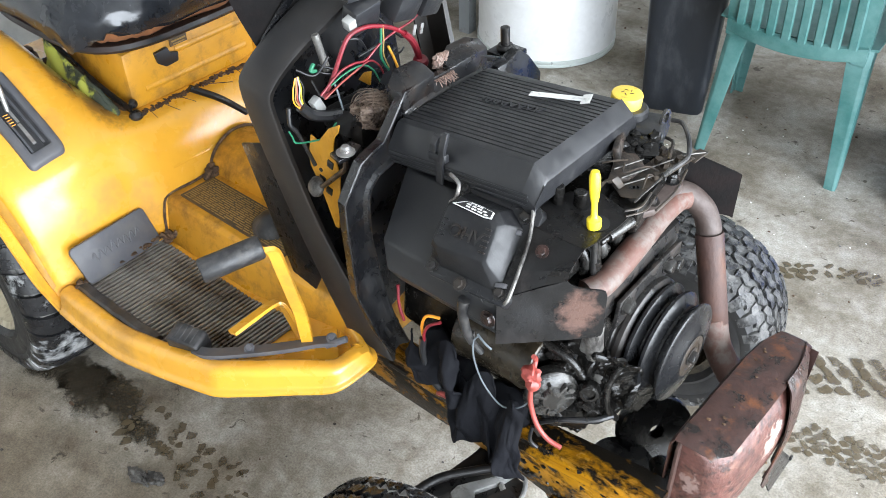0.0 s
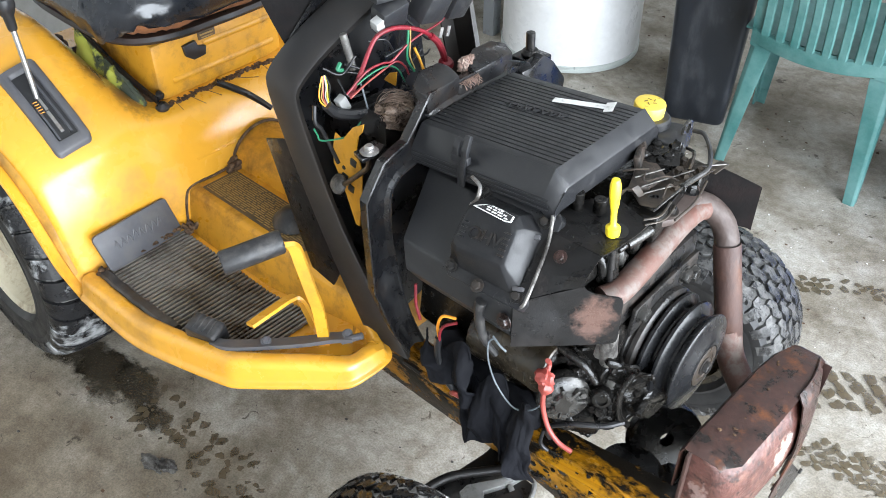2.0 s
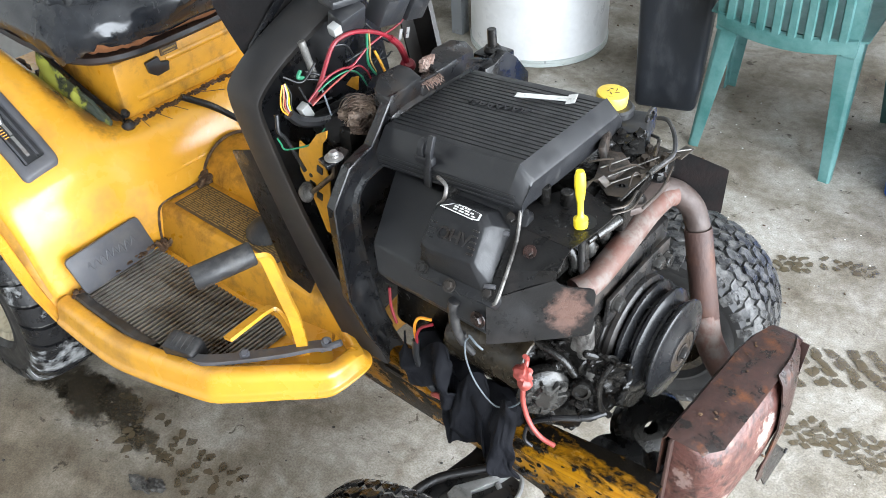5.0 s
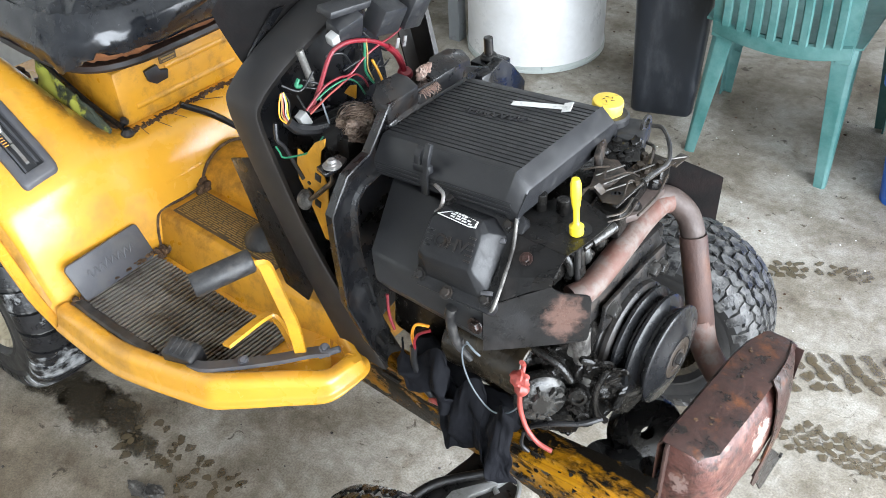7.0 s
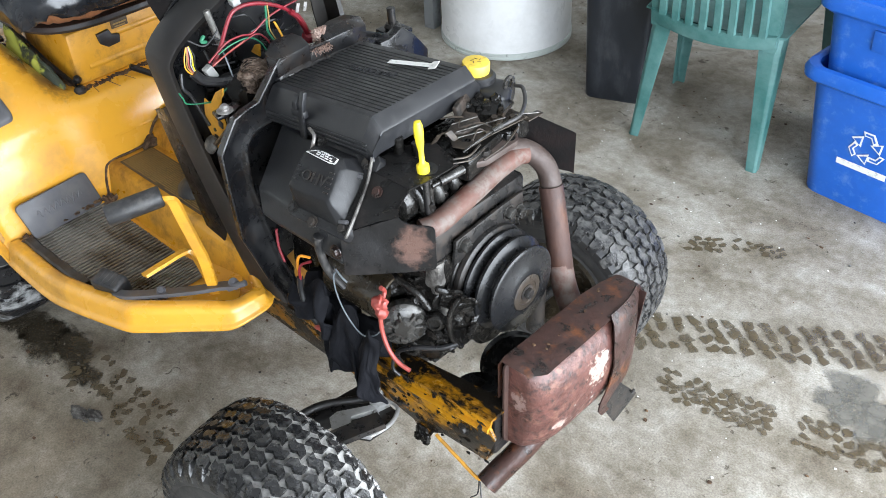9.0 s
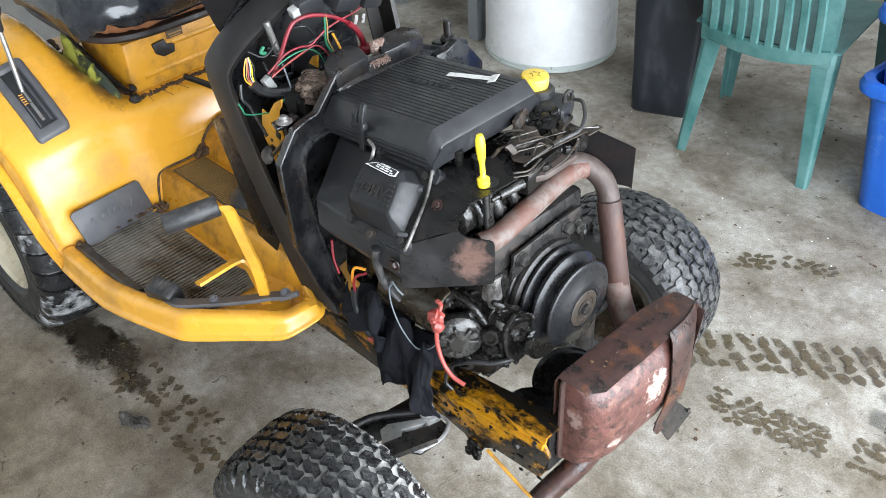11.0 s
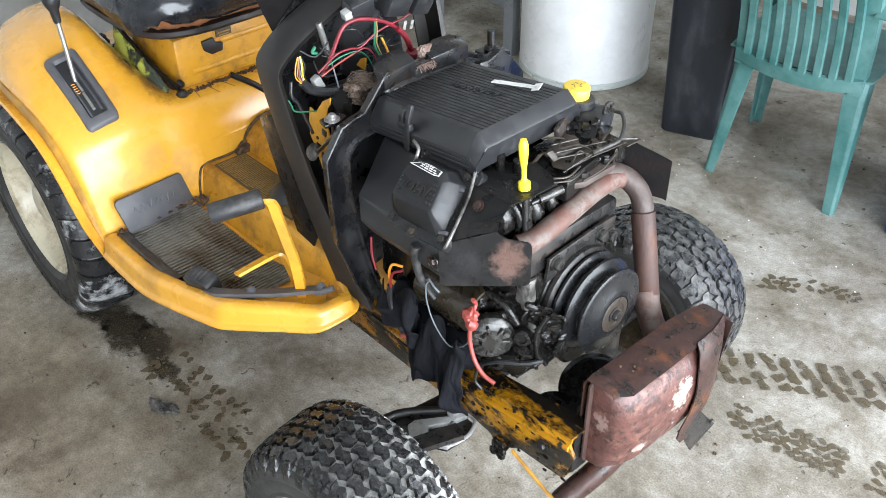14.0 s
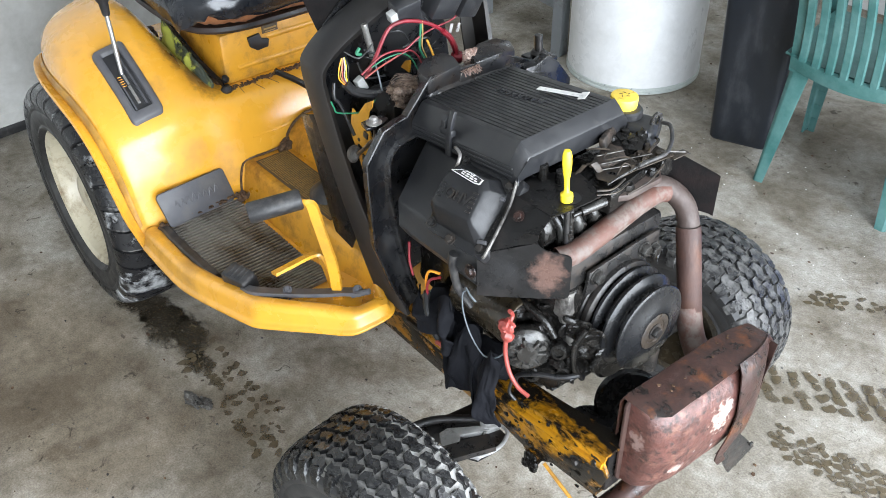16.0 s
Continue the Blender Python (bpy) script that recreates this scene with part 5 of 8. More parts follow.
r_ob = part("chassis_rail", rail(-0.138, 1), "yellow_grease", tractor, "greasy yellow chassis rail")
bm = bm_()
prism(bm, [(0.55, 0.345), (1.16, 0.350), (1.17, 0.268), (0.55, 0.27)], "y", 0.152, 0.158, 0.001)
part("chassis_rail", bm, "yellow_grease", tractor, "greasy yellow chassis rail")
bm = bm_()
for i in range(60):
    x = random.uniform(1.17, 1.40)
    lumps(bm, (x, -0.142 + random.uniform(0, 0.003), random.uniform(0.275, 0.365 + (x - 1.24) * 0.12)), (random.uniform(0.002, 0.008), 0.0022, random.uniform(0.002, 0.005)), 0.6, 2, 1)
for i in range(16):
    lumps(bm, (1.250 + random.uniform(-0.015, 0.015), -0.144 + random.uniform(-0.004, 0.004), 0.245 + random.uniform(-0.014, 0.012)), (0.009, 0.006, 0.008), 0.5, 2, 2)
tagged(part("grease", bm, "oil_block", r_ob, "thick black grease"), kind="stuff")
bm = bm_()
rod(bm, (1.235, -0.136, 0.335), (1.235, -0.143, 0.335), 0.008, 12)
for x, z in ((1.345, 0.330), (1.385, 0.365)):
    hexbolt(bm, (x, -0.140, z), (0, -1, 0), 0.007, 0.006, 0.012)
part("bolt", bm, "dark_steel", r_ob, split=True)
bm = bm_()
prism(bm, [(-0.13, 0.26), (0.15, 0.26), (0.15, 0.30), (-0.13, 0.30)], "x", 1.04, 1.10, 0.004)
prism(bm, [(1.07, -0.27), (1.08, -0.21), (1.09, -0.15), (1.09, 0.17), (1.13, 0.29), (1.18, 0.29), (1.128, 0.15), (1.125, -0.10), (1.140, -0.160), (1.112, -0.219), (1.10, -0.28)], "z", 0.228, 0.262, 0.006)
axle = part("front_axle", bm, "black_metal", tractor, "black cast front axle")
for s in (-1, 1):
    bm = bm_()
    rod(bm, (1.16, s * 0.29, 0.13), (1.165, s * 0.285, 0.285), 0.02, 16)
    rod(bm, (1.165, s * 0.28, 0.207), (1.165, s * 0.39, 0.207), 0.011, 12)
    strap(bm, [(1.165, s * 0.295, 0.288), (1.19, s * 0.24, 0.294), (1.21, s * 0.20, 0.300)], 0.035, 0.010, (0.8, s * 0.3, 0.1))
    part("steering_knuckle", bm, "dark_steel", axle)
bm = bm_()
prism(bm, [(1.117, -0.224), (1.153, -0.168), (1.163, -0.144), (1.19, -0.146), (1.203, -0.176), (1.198, -0.222), (1.18, -0.232), (1.14, -0.240)], "z", 0.252, 0.260, 0.002)
knuckle = part("steering_plate", bm, "dark_steel", axle, "dark cast steering plate with grey ribs")
bm = bm_()
prism(bm, [(1.115, -0.240), (1.115, -0.222), (1.153, -0.166), (1.163, -0.142), (1.172, -0.146), (1.166, -0.170), (1.143, -0.214), (1.152, -0.224), (1.184, -0.196), (1.198, -0.200), (1.200, -0.222), (1.181, -0.233), (1.150, -0.262)], "z", 0.258, 0.270, 0.002)
part("rib", bm, "cast_grey", knuckle, "dull grey cast rib")
bm = bm_()
tube(bm, [(1.163, -0.143, 0.266), (1.180, -0.141, 0.266), (1.193, -0.148, 0.266), (1.204, -0.172, 0.266), (1.204, -0.196, 0.266), (1.198, -0.220, 0.266)], 0.0038, 8, 5)
tube(bm, [(1.166, -0.176, 0.266), (1.180, -0.186, 0.266), (1.192, -0.204, 0.266)], 0.005, 8, 4)
part("rib", bm, "cast_grey", knuckle, "dull grey cast rib")
bm = bm_()
lathe(bm, [(0, 0), (0.015, 0), (0.015, 0.006), (0.009, 0.008), (0.0085, 0.034), (0, 0.034)], (1.153, -0.158, 0.266), (0, 0, 1), 20)
hexbolt(bm, (1.153, -0.158, 0.288), (0, 0, 1), 0.0095, 0.010, 0.012)
part("ball_joint", bm, "cast_grey", knuckle, "dull grey bolt and nut")
bm = bm_()
tube(bm, [(1.07, -0.30, 0.27), (1.085, -0.235, 0.272), (1.125, -0.175, 0.268), (1.15, -0.15, 0.270)], 0.008, 10)
part("steering_arm", bm, "black_metal", axle, "black curved steering arm")

# idler wheels of the belt drive behind the rail
for c, r in (((1.305, 0.040, 0.310), 0.060), ((1.30, -0.045, 0.288), 0.052)):
    bm = bm_()
    lathe(bm, [(0.012, -0.012), (r, -0.014), (r + 0.002, -0.008), (r - 0.012, 0), (r + 0.002, 0.008), (r, 0.014), (0.012, 0.012)], c, (0.75, -0.55, 0.35) if r > 0.055 else (0.1, 0.1, 1), 30)
    part("idler_pulley", bm, "pulley", tractor, "black steel idler pulley")
bm = bm_()
rod(bm, (1.36, -0.05, 0.36), (1.40, -0.10, 0.37), 0.016, 14)
box(bm, (1.392, -0.03, 0.34), (0.012, 0.19, 0.10), bevel=0.004)
part("front_bracket", bm, "black_metal", tractor)
bm = bm_()
tube(bm, [(1.270, -0.132, 0.248), (1.315, -0.132, 0.228), (1.362, -0.130, 0.205), (1.368, -0.125, 0.206)], 0.0034, 8, 4)
part("pull_rod", bm, "yellow_dirty", tractor, "thin yellow pull rod")
bm = bm_()
for pts in ([(1.366, -0.128, 0.206), (1.38, -0.10, 0.222), (1.40, -0.06, 0.26)], [(1.366, -0.128, 0.206), (1.372, -0.14, 0.18), (1.364, -0.15, 0.17), (1.378, -0.155, 0.165)], [(1.37, -0.13, 0.20), (1.385, -0.145, 0.17), (1.39, -0.15, 0.15)]):
    tube(bm, pts, 0.0013, 5, 5)
part("tie_wire", bm, "dark_steel", tractor, split=True)


# ---- engine ----
bm = bm_()
box(bm, (1.13, 0.02, 0.515), (0.24, 0.19, 0.21), bevel=0.02)
box(bm, (1.13, 0.01, 0.405), (0.23, 0.20, 0.06), bevel=0.012)
for s in (-1, 1):
    vs = box(bm, (0, 0, 0), (0.20, 0.12, 0.16), bevel=0.012)
    move(vs, pose(1.085, 0.01 + s * 0.075, 0.64, s * 45, 0, 0))
rod(bm, (1.20, -0.02, 0.47), (1.31, -0.02, 0.47), 0.05, 20)
rod(bm, (1.23, -0.06, 0.448), (1.285, -0.075, 0.468), 0.030, 18)
rod(bm, (1.235, -0.085, 0.53), (1.262, -0.092, 0.528), 0.018, 14)
box(bm, (1.215, -0.075, 0.57), (0.09, 0.06, 0.07), (0, 0, 12), 0.014)
box(bm, (1.225, -0.055, 0.425), (0.08, 0.07, 0.05), (8, 6, -10), 0.014)
box(bm, (1.22, -0.10, 0.425), (0.08, 0.05, 0.06), (12, -8, 20), 0.016)
box(bm, (0.995, -0.080, 0.535), (0.13, 0.10, 0.19), (0, 6, 0), 0.012)
engine = part("engine_block", bm, "oil_block", tractor, "oil-soaked black horizontal-shaft engine block")
bm = bm_()
random.seed(11)
for i in range(7):
    q = random.uniform(0.012, 0.024)
    box(bm, (random.uniform(1.18, 1.28), random.uniform(-0.105, -0.075), random.uniform(0.45, 0.56)), (q * random.uniform(0.8, 1.6), q, q * random.uniform(0.7, 1.5)), (random.uniform(-25, 25), random.uniform(-25, 25), random.uniform(0, 90)), 0.004)
for i in range(7):
    p = Vector((random.uniform(1.19, 1.29), -0.11, random.uniform(0.46, 0.55)))
    hexbolt(bm, p, (0.3, -1, 0.2), 0.007, 0.008, 0.010)
rows = []
for a in range(72):
    x, row = 1.172 + 0.145 * a / 71, []
    for b in range(88):
        low = 0.385 + 1.25 * max(0.0, x - 1.245) + 0.010 * noise.noise((x * 60, 0.0, 4.0))
        z = low + (0.563 - low) * b / 87
        p = Vector((x, 0.3, z))
        h = 0.020 * noise.fractal(p * 26, 1.0, 2.0, 3) + 0.0035 * abs(noise.noise(p * 150)) + 0.0018 * noise.noise(p * 330)
        row.append((x, -0.100 + 0.30 * (x - 1.24) - max(h, -0.012), z))
    rows.append(row)
grid(bm, rows, 0.004)
for c, r, d in (((1.262, -0.108, 0.500), 0.016, (0.5, -0.8, 0.2)), ((1.214, -0.118, 0.425), 0.020, (0.3, -0.9, 0.1)), ((1.272, -0.102, 0.452), 0.014, (0.4, -0.8, 0.35))):
    lathe(bm, [(0, 0), (r, 0), (r, 0.010), (r * 0.8, 0.014), (r * 0.55, 0.0145), (r * 0.5, 0.011), (0, 0.011)], c, d, 22)
tube(bm, [(1.178, -0.118, 0.555), (1.205, -0.124, 0.558), (1.236, -0.118, 0.545), (1.252, -0.112, 0.52)], 0.006, 10, 6)
tube(bm, [(1.295, -0.088, 0.552), (1.288, -0.104, 0.52), (1.292, -0.106, 0.48), (1.302, -0.094, 0.455)], 0.005, 10, 6)
tagged(part("oil_crust", bm, "oil_block", engine, "oily castings and bolts crusted with black dirt", 40), kind="stuff")

# air cleaner cover with fine ribs along its top
def cover_top(x, y):
    f = (x - 0.90) / 0.255
    return 0.792 + 0.030 * f


bm = bm_()
X0, X1, Y0, Y1 = 0.908, 1.152, -0.118, 0.118
n_r = 21
prof = [(Y0 - 0.002, -0.054), (Y0 - 0.002, -0.034), (Y0 - 0.001, -0.030), (Y0 + 0.016, -0.006), (Y0 + 0.021, -0.001)]
step = (Y1 - Y0 - 0.045) / n_r
for i in range(n_r):
    y = Y0 + 0.026 + step * i
    prof += [(y, 0.0), (y + step * 0.66, 0.0), (y + step * 0.74, -0.0016), (y + step * 0.92, -0.0016)]
prof += [(Y1 - 0.012, -0.002), (Y1, -0.02), (Y1 + 0.002, -0.055)]
xs = [X0 + (X1 - 0.012 - X0) * k / 12 for k in range(13)]
rows = [[(x, y, cover_top(x, y) + dz) for y, dz in prof] for x in xs]
front = [[(X1 + dx, y, cover_top(X1, y) + (dz if dz < -0.0025 else 0) * sc + dd) for y, dz in prof] for dx, sc, dd in ((-0.011, 1.0, -0.0012), (0.008, 0.96, -0.017), (0.010, 0.72, -0.021))]
last = [(X1 + 0.008, y, 0.768 if y > Y0 + 0.01 else 0.764) for y, dz in prof]
back = [(X0, y, 0.745) for y, dz in prof]
grid(bm, [back] + rows + front + [last], 0.003)
part("air_filter_cover", bm, "black_plastic", engine, "black ribbed plastic air filter cover", 30)
bm = bm_()
for z in (0.744, 0.751, 0.758):
    tube(bm, [(0.912, -0.1205, z), (1.15, -0.1205, z + 0.028)], 0.0014, 6, 0)
part("side_rib", bm, "black_plastic", engine, split=True)
bm = bm_()
prism(bm, [(-0.128, 0.790), (-0.128, 0.806), (-0.122, 0.814), (-0.116, 0.816), (-0.116, 0.808), (-0.122, 0.800), (-0.122, 0.790)], "x", 0.994, 1.004, 0.001)
prism(bm, [(-0.131, 0.782), (-0.128, 0.806), (-0.121, 0.826), (-0.114, 0.823), (-0.122, 0.800), (-0.125, 0.782)], "x", 1.010, 1.019, 0.001)
box(bm, (1.006, -0.124, 0.788), (0.030, 0.010, 0.012), (0, -6, 0), 0.002)
prism(bm, [(-0.126, 0.745), (-0.126, 0.790), (-0.121, 0.790), (-0.121, 0.745)], "x", 1.001, 1.013, 0.001)
part("cover_clip", bm, "black_plastic", engine, "black plastic snap clip")
bm = bm_()
tube(bm, [(0.972 + 0.0042 * i, 0.010 + 0.0006 * i + 0.006 * math.sin(i * 2.0) * (1.6 if i in (1, 9) else 1.0), cover_top(0.972 + 0.0042 * i, 0) + 0.0012) for i in range(24)], 0.0013, 6, 4)
part("lettering", bm, "black_plastic", engine, "embossed flowing script")
bm = bm_()
vs = box(bm, (0, 0, 0), (0.078, 0.012, 0.0008))
move(vs, pose(1.063, 0.062, 0.8165, 0, -6, 16))
vs = box(bm, (0, 0, 0), (0.014, 0.020, 0.0008))
move(vs, pose(1.106, 0.072, 0.823, 10, -18, 16))
part("sticker", bm, "white", engine, "peeling white paper sticker")

# right-hand cylinder: plastic shroud and rocker cover
bm = bm_()
SHR = [(-0.05, 0.736), (-0.112, 0.736), (-0.193, 0.666), (-0.206, 0.630), (-0.190, 0.604), (-0.10, 0.600), (-0.05, 0.65)]
vs = prism(bm, SHR, "x", 0.935, 1.166, 0.004)
for v in vs:
    if v.co.x < 1.0:
        v.co.x += 0.055 * max(0, (0.73 - v.co.z) / 0.13) ** 1.2
part("cylinder_shroud", bm, "black_plastic", engine, "matt black plastic cylinder shroud", 20)
# sloping cover plate with its raised block; slope(x, down, out) is a place on it
def slope(x, down, out):
    return Vector((x, -0.118 - 0.728 * down - 0.685 * out, 0.760 - 0.685 * down + 0.728 * out))


SLOPE = Matrix(((1, 0, 0, 0), (0, 0.728, -0.685, -0.118), (0, 0.685, 0.728, 0.760), (0, 0, 0, 1)))
bm = bm_()
vs = prism(bm, [(1.043, 0.004), (1.050, 0.012), (1.162, 0.012), (1.171, 0.004), (1.183, -0.110), (1.178, -0.122), (1.062, -0.130), (1.054, -0.122)], "z", -0.034, 0.0, 0.0025)
move(vs, SLOPE)
rock = part("rocker_cover", bm, "rocker", engine, "black plastic rocker cover with embossed lettering", 30)
bm = bm_()
# its outlines (x, down) from foot to crown: the lower face drops steeply, the upper one slopes back to the badge
LEVELS = [(-0.002, [(1.040, 0.030), (1.058, 0.008), (1.128, 0.004), (1.156, 0.020), (1.170, 0.096), (1.160, 0.110), (1.072, 0.114), (1.050, 0.108)]),
          (0.004, [(1.044, 0.030), (1.060, 0.011), (1.127, 0.007), (1.151, 0.022), (1.164, 0.094), (1.156, 0.105), (1.074, 0.110), (1.054, 0.104)]),
          (0.026, [(1.054, 0.034), (1.066, 0.020), (1.128, 0.016), (1.142, 0.028), (1.151, 0.084), (1.146, 0.090), (1.072, 0.098), (1.059, 0.092)]),
          (0.0325, [(1.058, 0.040), (1.070, 0.030), (1.127, 0.026), (1.137, 0.034), (1.146, 0.078), (1.141, 0.083), (1.074, 0.090), (1.062, 0.086)]),
          (0.0345, [(1.063, 0.045), (1.073, 0.037), (1.125, 0.033), (1.132, 0.038), (1.140, 0.073), (1.137, 0.077), (1.077, 0.084), (1.067, 0.080)])]
vs = grid(bm, [[slope(x, dn, h) for x, dn in ring] for h, ring in LEVELS], 0, True)
bm.faces.new(vs[-1])
es = [e for e in bm.edges if len(e.link_faces) == 2 and e.calc_face_angle(0) > 0.3]
bmesh.ops.bevel(bm, geom=es, offset=0.0016, segments=2, affect="EDGES", profile=0.5)
part("raised_block", bm, "rocker", rock, "glossy raised block of the rocker cover", 50)


def face_bar(bm, x, down, w, h, out=0.0347, turn=5):
    """A raised bar on the block's flat face."""
    vs = box(bm, (0, 0, 0), (w, h, 0.0022), (0, 0, turn), 0.0004)
    move(vs, SLOPE @ Matrix.Translation((x, -down, out)))


bm = bm_()
for i in range(4):
    face_bar(bm, 1.0685 + 0.0008 * i, 0.0545 + 0.0068 * i, 0.0100, 0.0026)
for i in range(5):
    face_bar(bm, 1.1300 + 0.0014 * i, 0.0430 + 0.0074 * i, 0.0100, 0.0026)
part("rib", bm, "black_shell", rock, split=True)
letters = bpy.data.curves.new("letters", "FONT")
letters.body, letters.size, letters.extrude, letters.align_x, letters.offset = "OHV", 0.0235, 0.0011, "CENTER", 0.0006
letter_ob = bpy.data.objects.new("letters", letters)
letter_mesh = bpy.data.meshes.new_from_object(letter_ob)
bpy.data.objects.remove(letter_ob)
bm = bm_()
bm.from_mesh(letter_mesh)
bpy.data.meshes.remove(letter_mesh)
move(list(bm.verts), SLOPE @ pose(1.1040, -0.0690, 0.0350, 0, 0, 5))
part("lettering", bm, "black_shell", rock, "raised letters OHV")
oval = [(1.067, 0.0345), (1.079, 0.0225), (1.098, 0.0185), (1.124, 0.0195), (1.127, 0.0305), (1.118, 0.0335)]
ctr = (sum(p[0] for p in oval) / 6, sum(p[1] for p in oval) / 6)
BADGE = Matrix.Translation(slope(ctr[0], ctr[1], 0.0325)) @ SLOPE.to_3x3().to_4x4() @ pose(0, 0, 0, -38, 0, 0) @ Matrix.Translation((-ctr[0], ctr[1], 0))
for k, (sc, h, mt) in enumerate(((1.0, 0.0008, "white"), (0.88, 0.0012, "black_plastic"))):
    bm = bm_()
    vs = prism(bm, [(ctr[0] + (x - ctr[0]) * sc, -(ctr[1] + (y - ctr[1]) * sc)) for x, y in oval], "z", -0.0004, h)
    move(vs, BADGE)
    part("badge" if not k else "badge_field", bm, mt, rock, "white and black badge" if not k else "")
bm = bm_()
for k, (x0, w, dn) in enumerate(((1.097, 0.020, 0.0215), (1.100, 0.034, 0.0255), (1.103, 0.038, 0.0298))):
    for j in range(4):
        vs = box(bm, (x0 + w * (j - 1.5) / 4, -dn, 0.0014), (w / 4 * random.uniform(0.55, 0.85), 0.0024, 0.0005), (0, 0, 2))
        move(vs, BADGE)
part("print", bm, "white", rock, split=True)
bm = bm_()
for x, dn in ((1.150, 0.030), (1.166, 0.098)):
    vs = box(bm, (0, 0, 0), (0.016, 0.006, 0.006), (0, 0, 20), 0.0012)
    move(vs, SLOPE @ Matrix.Translation((x, -dn, 0.004)))
part("edge_tab", bm, "grey_plastic", rock, split=True)
bm = bm_()
tube(bm, [slope(x, dn, h) for x, dn, h in ((1.146, -0.013, -0.004), (1.156, -0.008, 0.005), (1.164, 0.008, 0.006), (1.173, 0.034, 0.006), (1.180, 0.074, 0.006), (1.184, 0.108, 0.005), (1.180, 0.116, 0.0))], 0.0026, 8, 6)
part("breather_wire", bm, "alu", engine, "bare bent wire along the rocker cover")
bm = bm_()
for x, dn in ((1.150, 0.007), (1.167, 0.107), (1.061, 0.116), (1.052, 0.006), (1.110, 0.121)):
    hexbolt(bm, slope(x, dn, 0.0), (0, -0.685, 0.728), 0.0065, 0.005, 0.0095)
part("cover_bolt", bm, "dark_steel", engine, split=True)
bm = bm_()
tube(bm, [(1.03, -0.128, 0.772), (1.05, -0.136, 0.772), (1.056, -0.144, 0.764), (1.052, -0.148, 0.748)], 0.0028, 8, 5)
box(bm, (1.052, -0.146, 0.745), (0.014, 0.012, 0.010), bevel=0.003)
part("plug_lead", bm, "steel", engine)

# sheet-metal baffle in front of the head, with the dipstick through it
bm = bm_()
# flat top sheet; the side sheet folds down from it to the skirt, with the pipe's opening cut out at the front
prism(bm, [(1.150, -0.120), (1.150, -0.050), (1.185, -0.012), (1.248, -0.030), (1.249, -0.055), (1.246, -0.100), (1.241, -0.126), (1.165, -0.128)], "z", 0.750, 0.7522)
grid(bm, [[(1.162, -0.128, 0.7515), (1.190, -0.1275, 0.7515), (1.216, -0.127, 0.7512), (1.2405, -0.126, 0.7505)],
          [(1.163, -0.152, 0.7320), (1.190, -0.1455, 0.7350), (1.216, -0.139, 0.7400), (1.2385, -0.136, 0.7410)],
          [(1.165, -0.176, 0.7110), (1.190, -0.166, 0.7170), (1.214, -0.156, 0.7230), (1.2370, -0.148, 0.7280)],
          [(1.168, -0.203, 0.6830), (1.190, -0.184, 0.6920), (1.212, -0.164, 0.7030), (1.2340, -0.146, 0.7100)]], 0.0022)
part("baffle", bm, "black_metal", engine, "oily black sheet-metal baffle", 22)
bm = bm_()
rows = []
for f, zt, zb in ((0, 0.677, 0.602), (0.2, 0.690, 0.6025), (0.42, 0.700, 0.604), (0.62, 0.709, 0.606), (0.66, 0.702, 0.606), (0.74, 0.696, 0.607), (0.86, 0.693, 0.6085), (0.95, 0.691, 0.610), (0.985, 0.688, 0.6125), (1.0, 0.682, 0.619)):
    rows.append([(1.168 + 0.104 * f, -0.203 + 0.093 * f, zt - (zt - zb) * k) for k in (0, 0.33, 0.66, 1)])
grid(bm, rows, 0.0025)
part("baffle_skirt", bm, "skirt", engine, "black sheet skirt with a rusty patch", 25)
bm = bm_()
hexbolt(bm, (1.194, -0.146, 0.7365), (0.05, -0.68, 0.73), 0.006, 0.004, 0.009)
hexbolt(bm, (1.157, -0.206, 0.644), (0, -1, 0.1), 0.008, 0.006, 0.012)
part("baffle_bolt", bm, "rust", engine, split=True)
bm = bm_()
lathe(bm, [(0, 0), (0.009, 0), (0.0095, 0.003), (0.0095, 0.012), (0.006, 0.0145), (0.0042, 0.018), (0.0042, 0.036), (0.0058, 0.045), (0.0072, 0.060), (0.0072, 0.074), (0.005, 0.082), (0, 0.084)], (1.226, -0.082, 0.7525), (-0.08, 0, 1), 18)
part("dipstick", bm, "yellow_plastic", engine, "bright yellow plastic dipstick handle")
bm = bm_()
lathe(bm, [(0.001, 0), (0.017, 0.0), (0.017, 0.0008), (0.001, 0.0008)], (1.224, -0.073, 0.7527), (0, 0, 1), 18)
part("dipstick_hole", bm, "black_wire", engine)
bm = bm_()
rod(bm, (1.228, -0.082, 0.752), (1.238, -0.084, 0.60), 0.005, 10)
part("dipstick_tube", bm, "dark_steel", engine)

# beads of oil and water on the covers
bm = bm_()
random.seed(61)


def bead(p, r):
    vs = bmesh.ops.create_icosphere(bm, subdivisions=1, radius=r)["verts"]
    for v in vs:
        v.co = v.co + Vector(p)


for i in range(150):
    bead((random.uniform(1.168, 1.238), random.uniform(-0.122, -0.05), 0.7524), random.uniform(0.0003, 0.0009))
for i in range(50):
    f, k = random.random(), random.random()
    bead((1.166 + 0.102 * f, -0.2045 + 0.092 * f, 0.602 + 0.075 * k), random.uniform(0.0004, 0.0008))
for i in range(150):
    x, dn = random.uniform(1.050, 1.168), random.choice((random.uniform(-0.01, 0.003), random.uniform(0.114, 0.127)))
    bead(slope(x, dn, 0.0), random.uniform(0.0003, 0.0010))
tagged(part("oil_bead", bm, "droplet", engine, "tiny glistening oil beads"), kind="stuff")

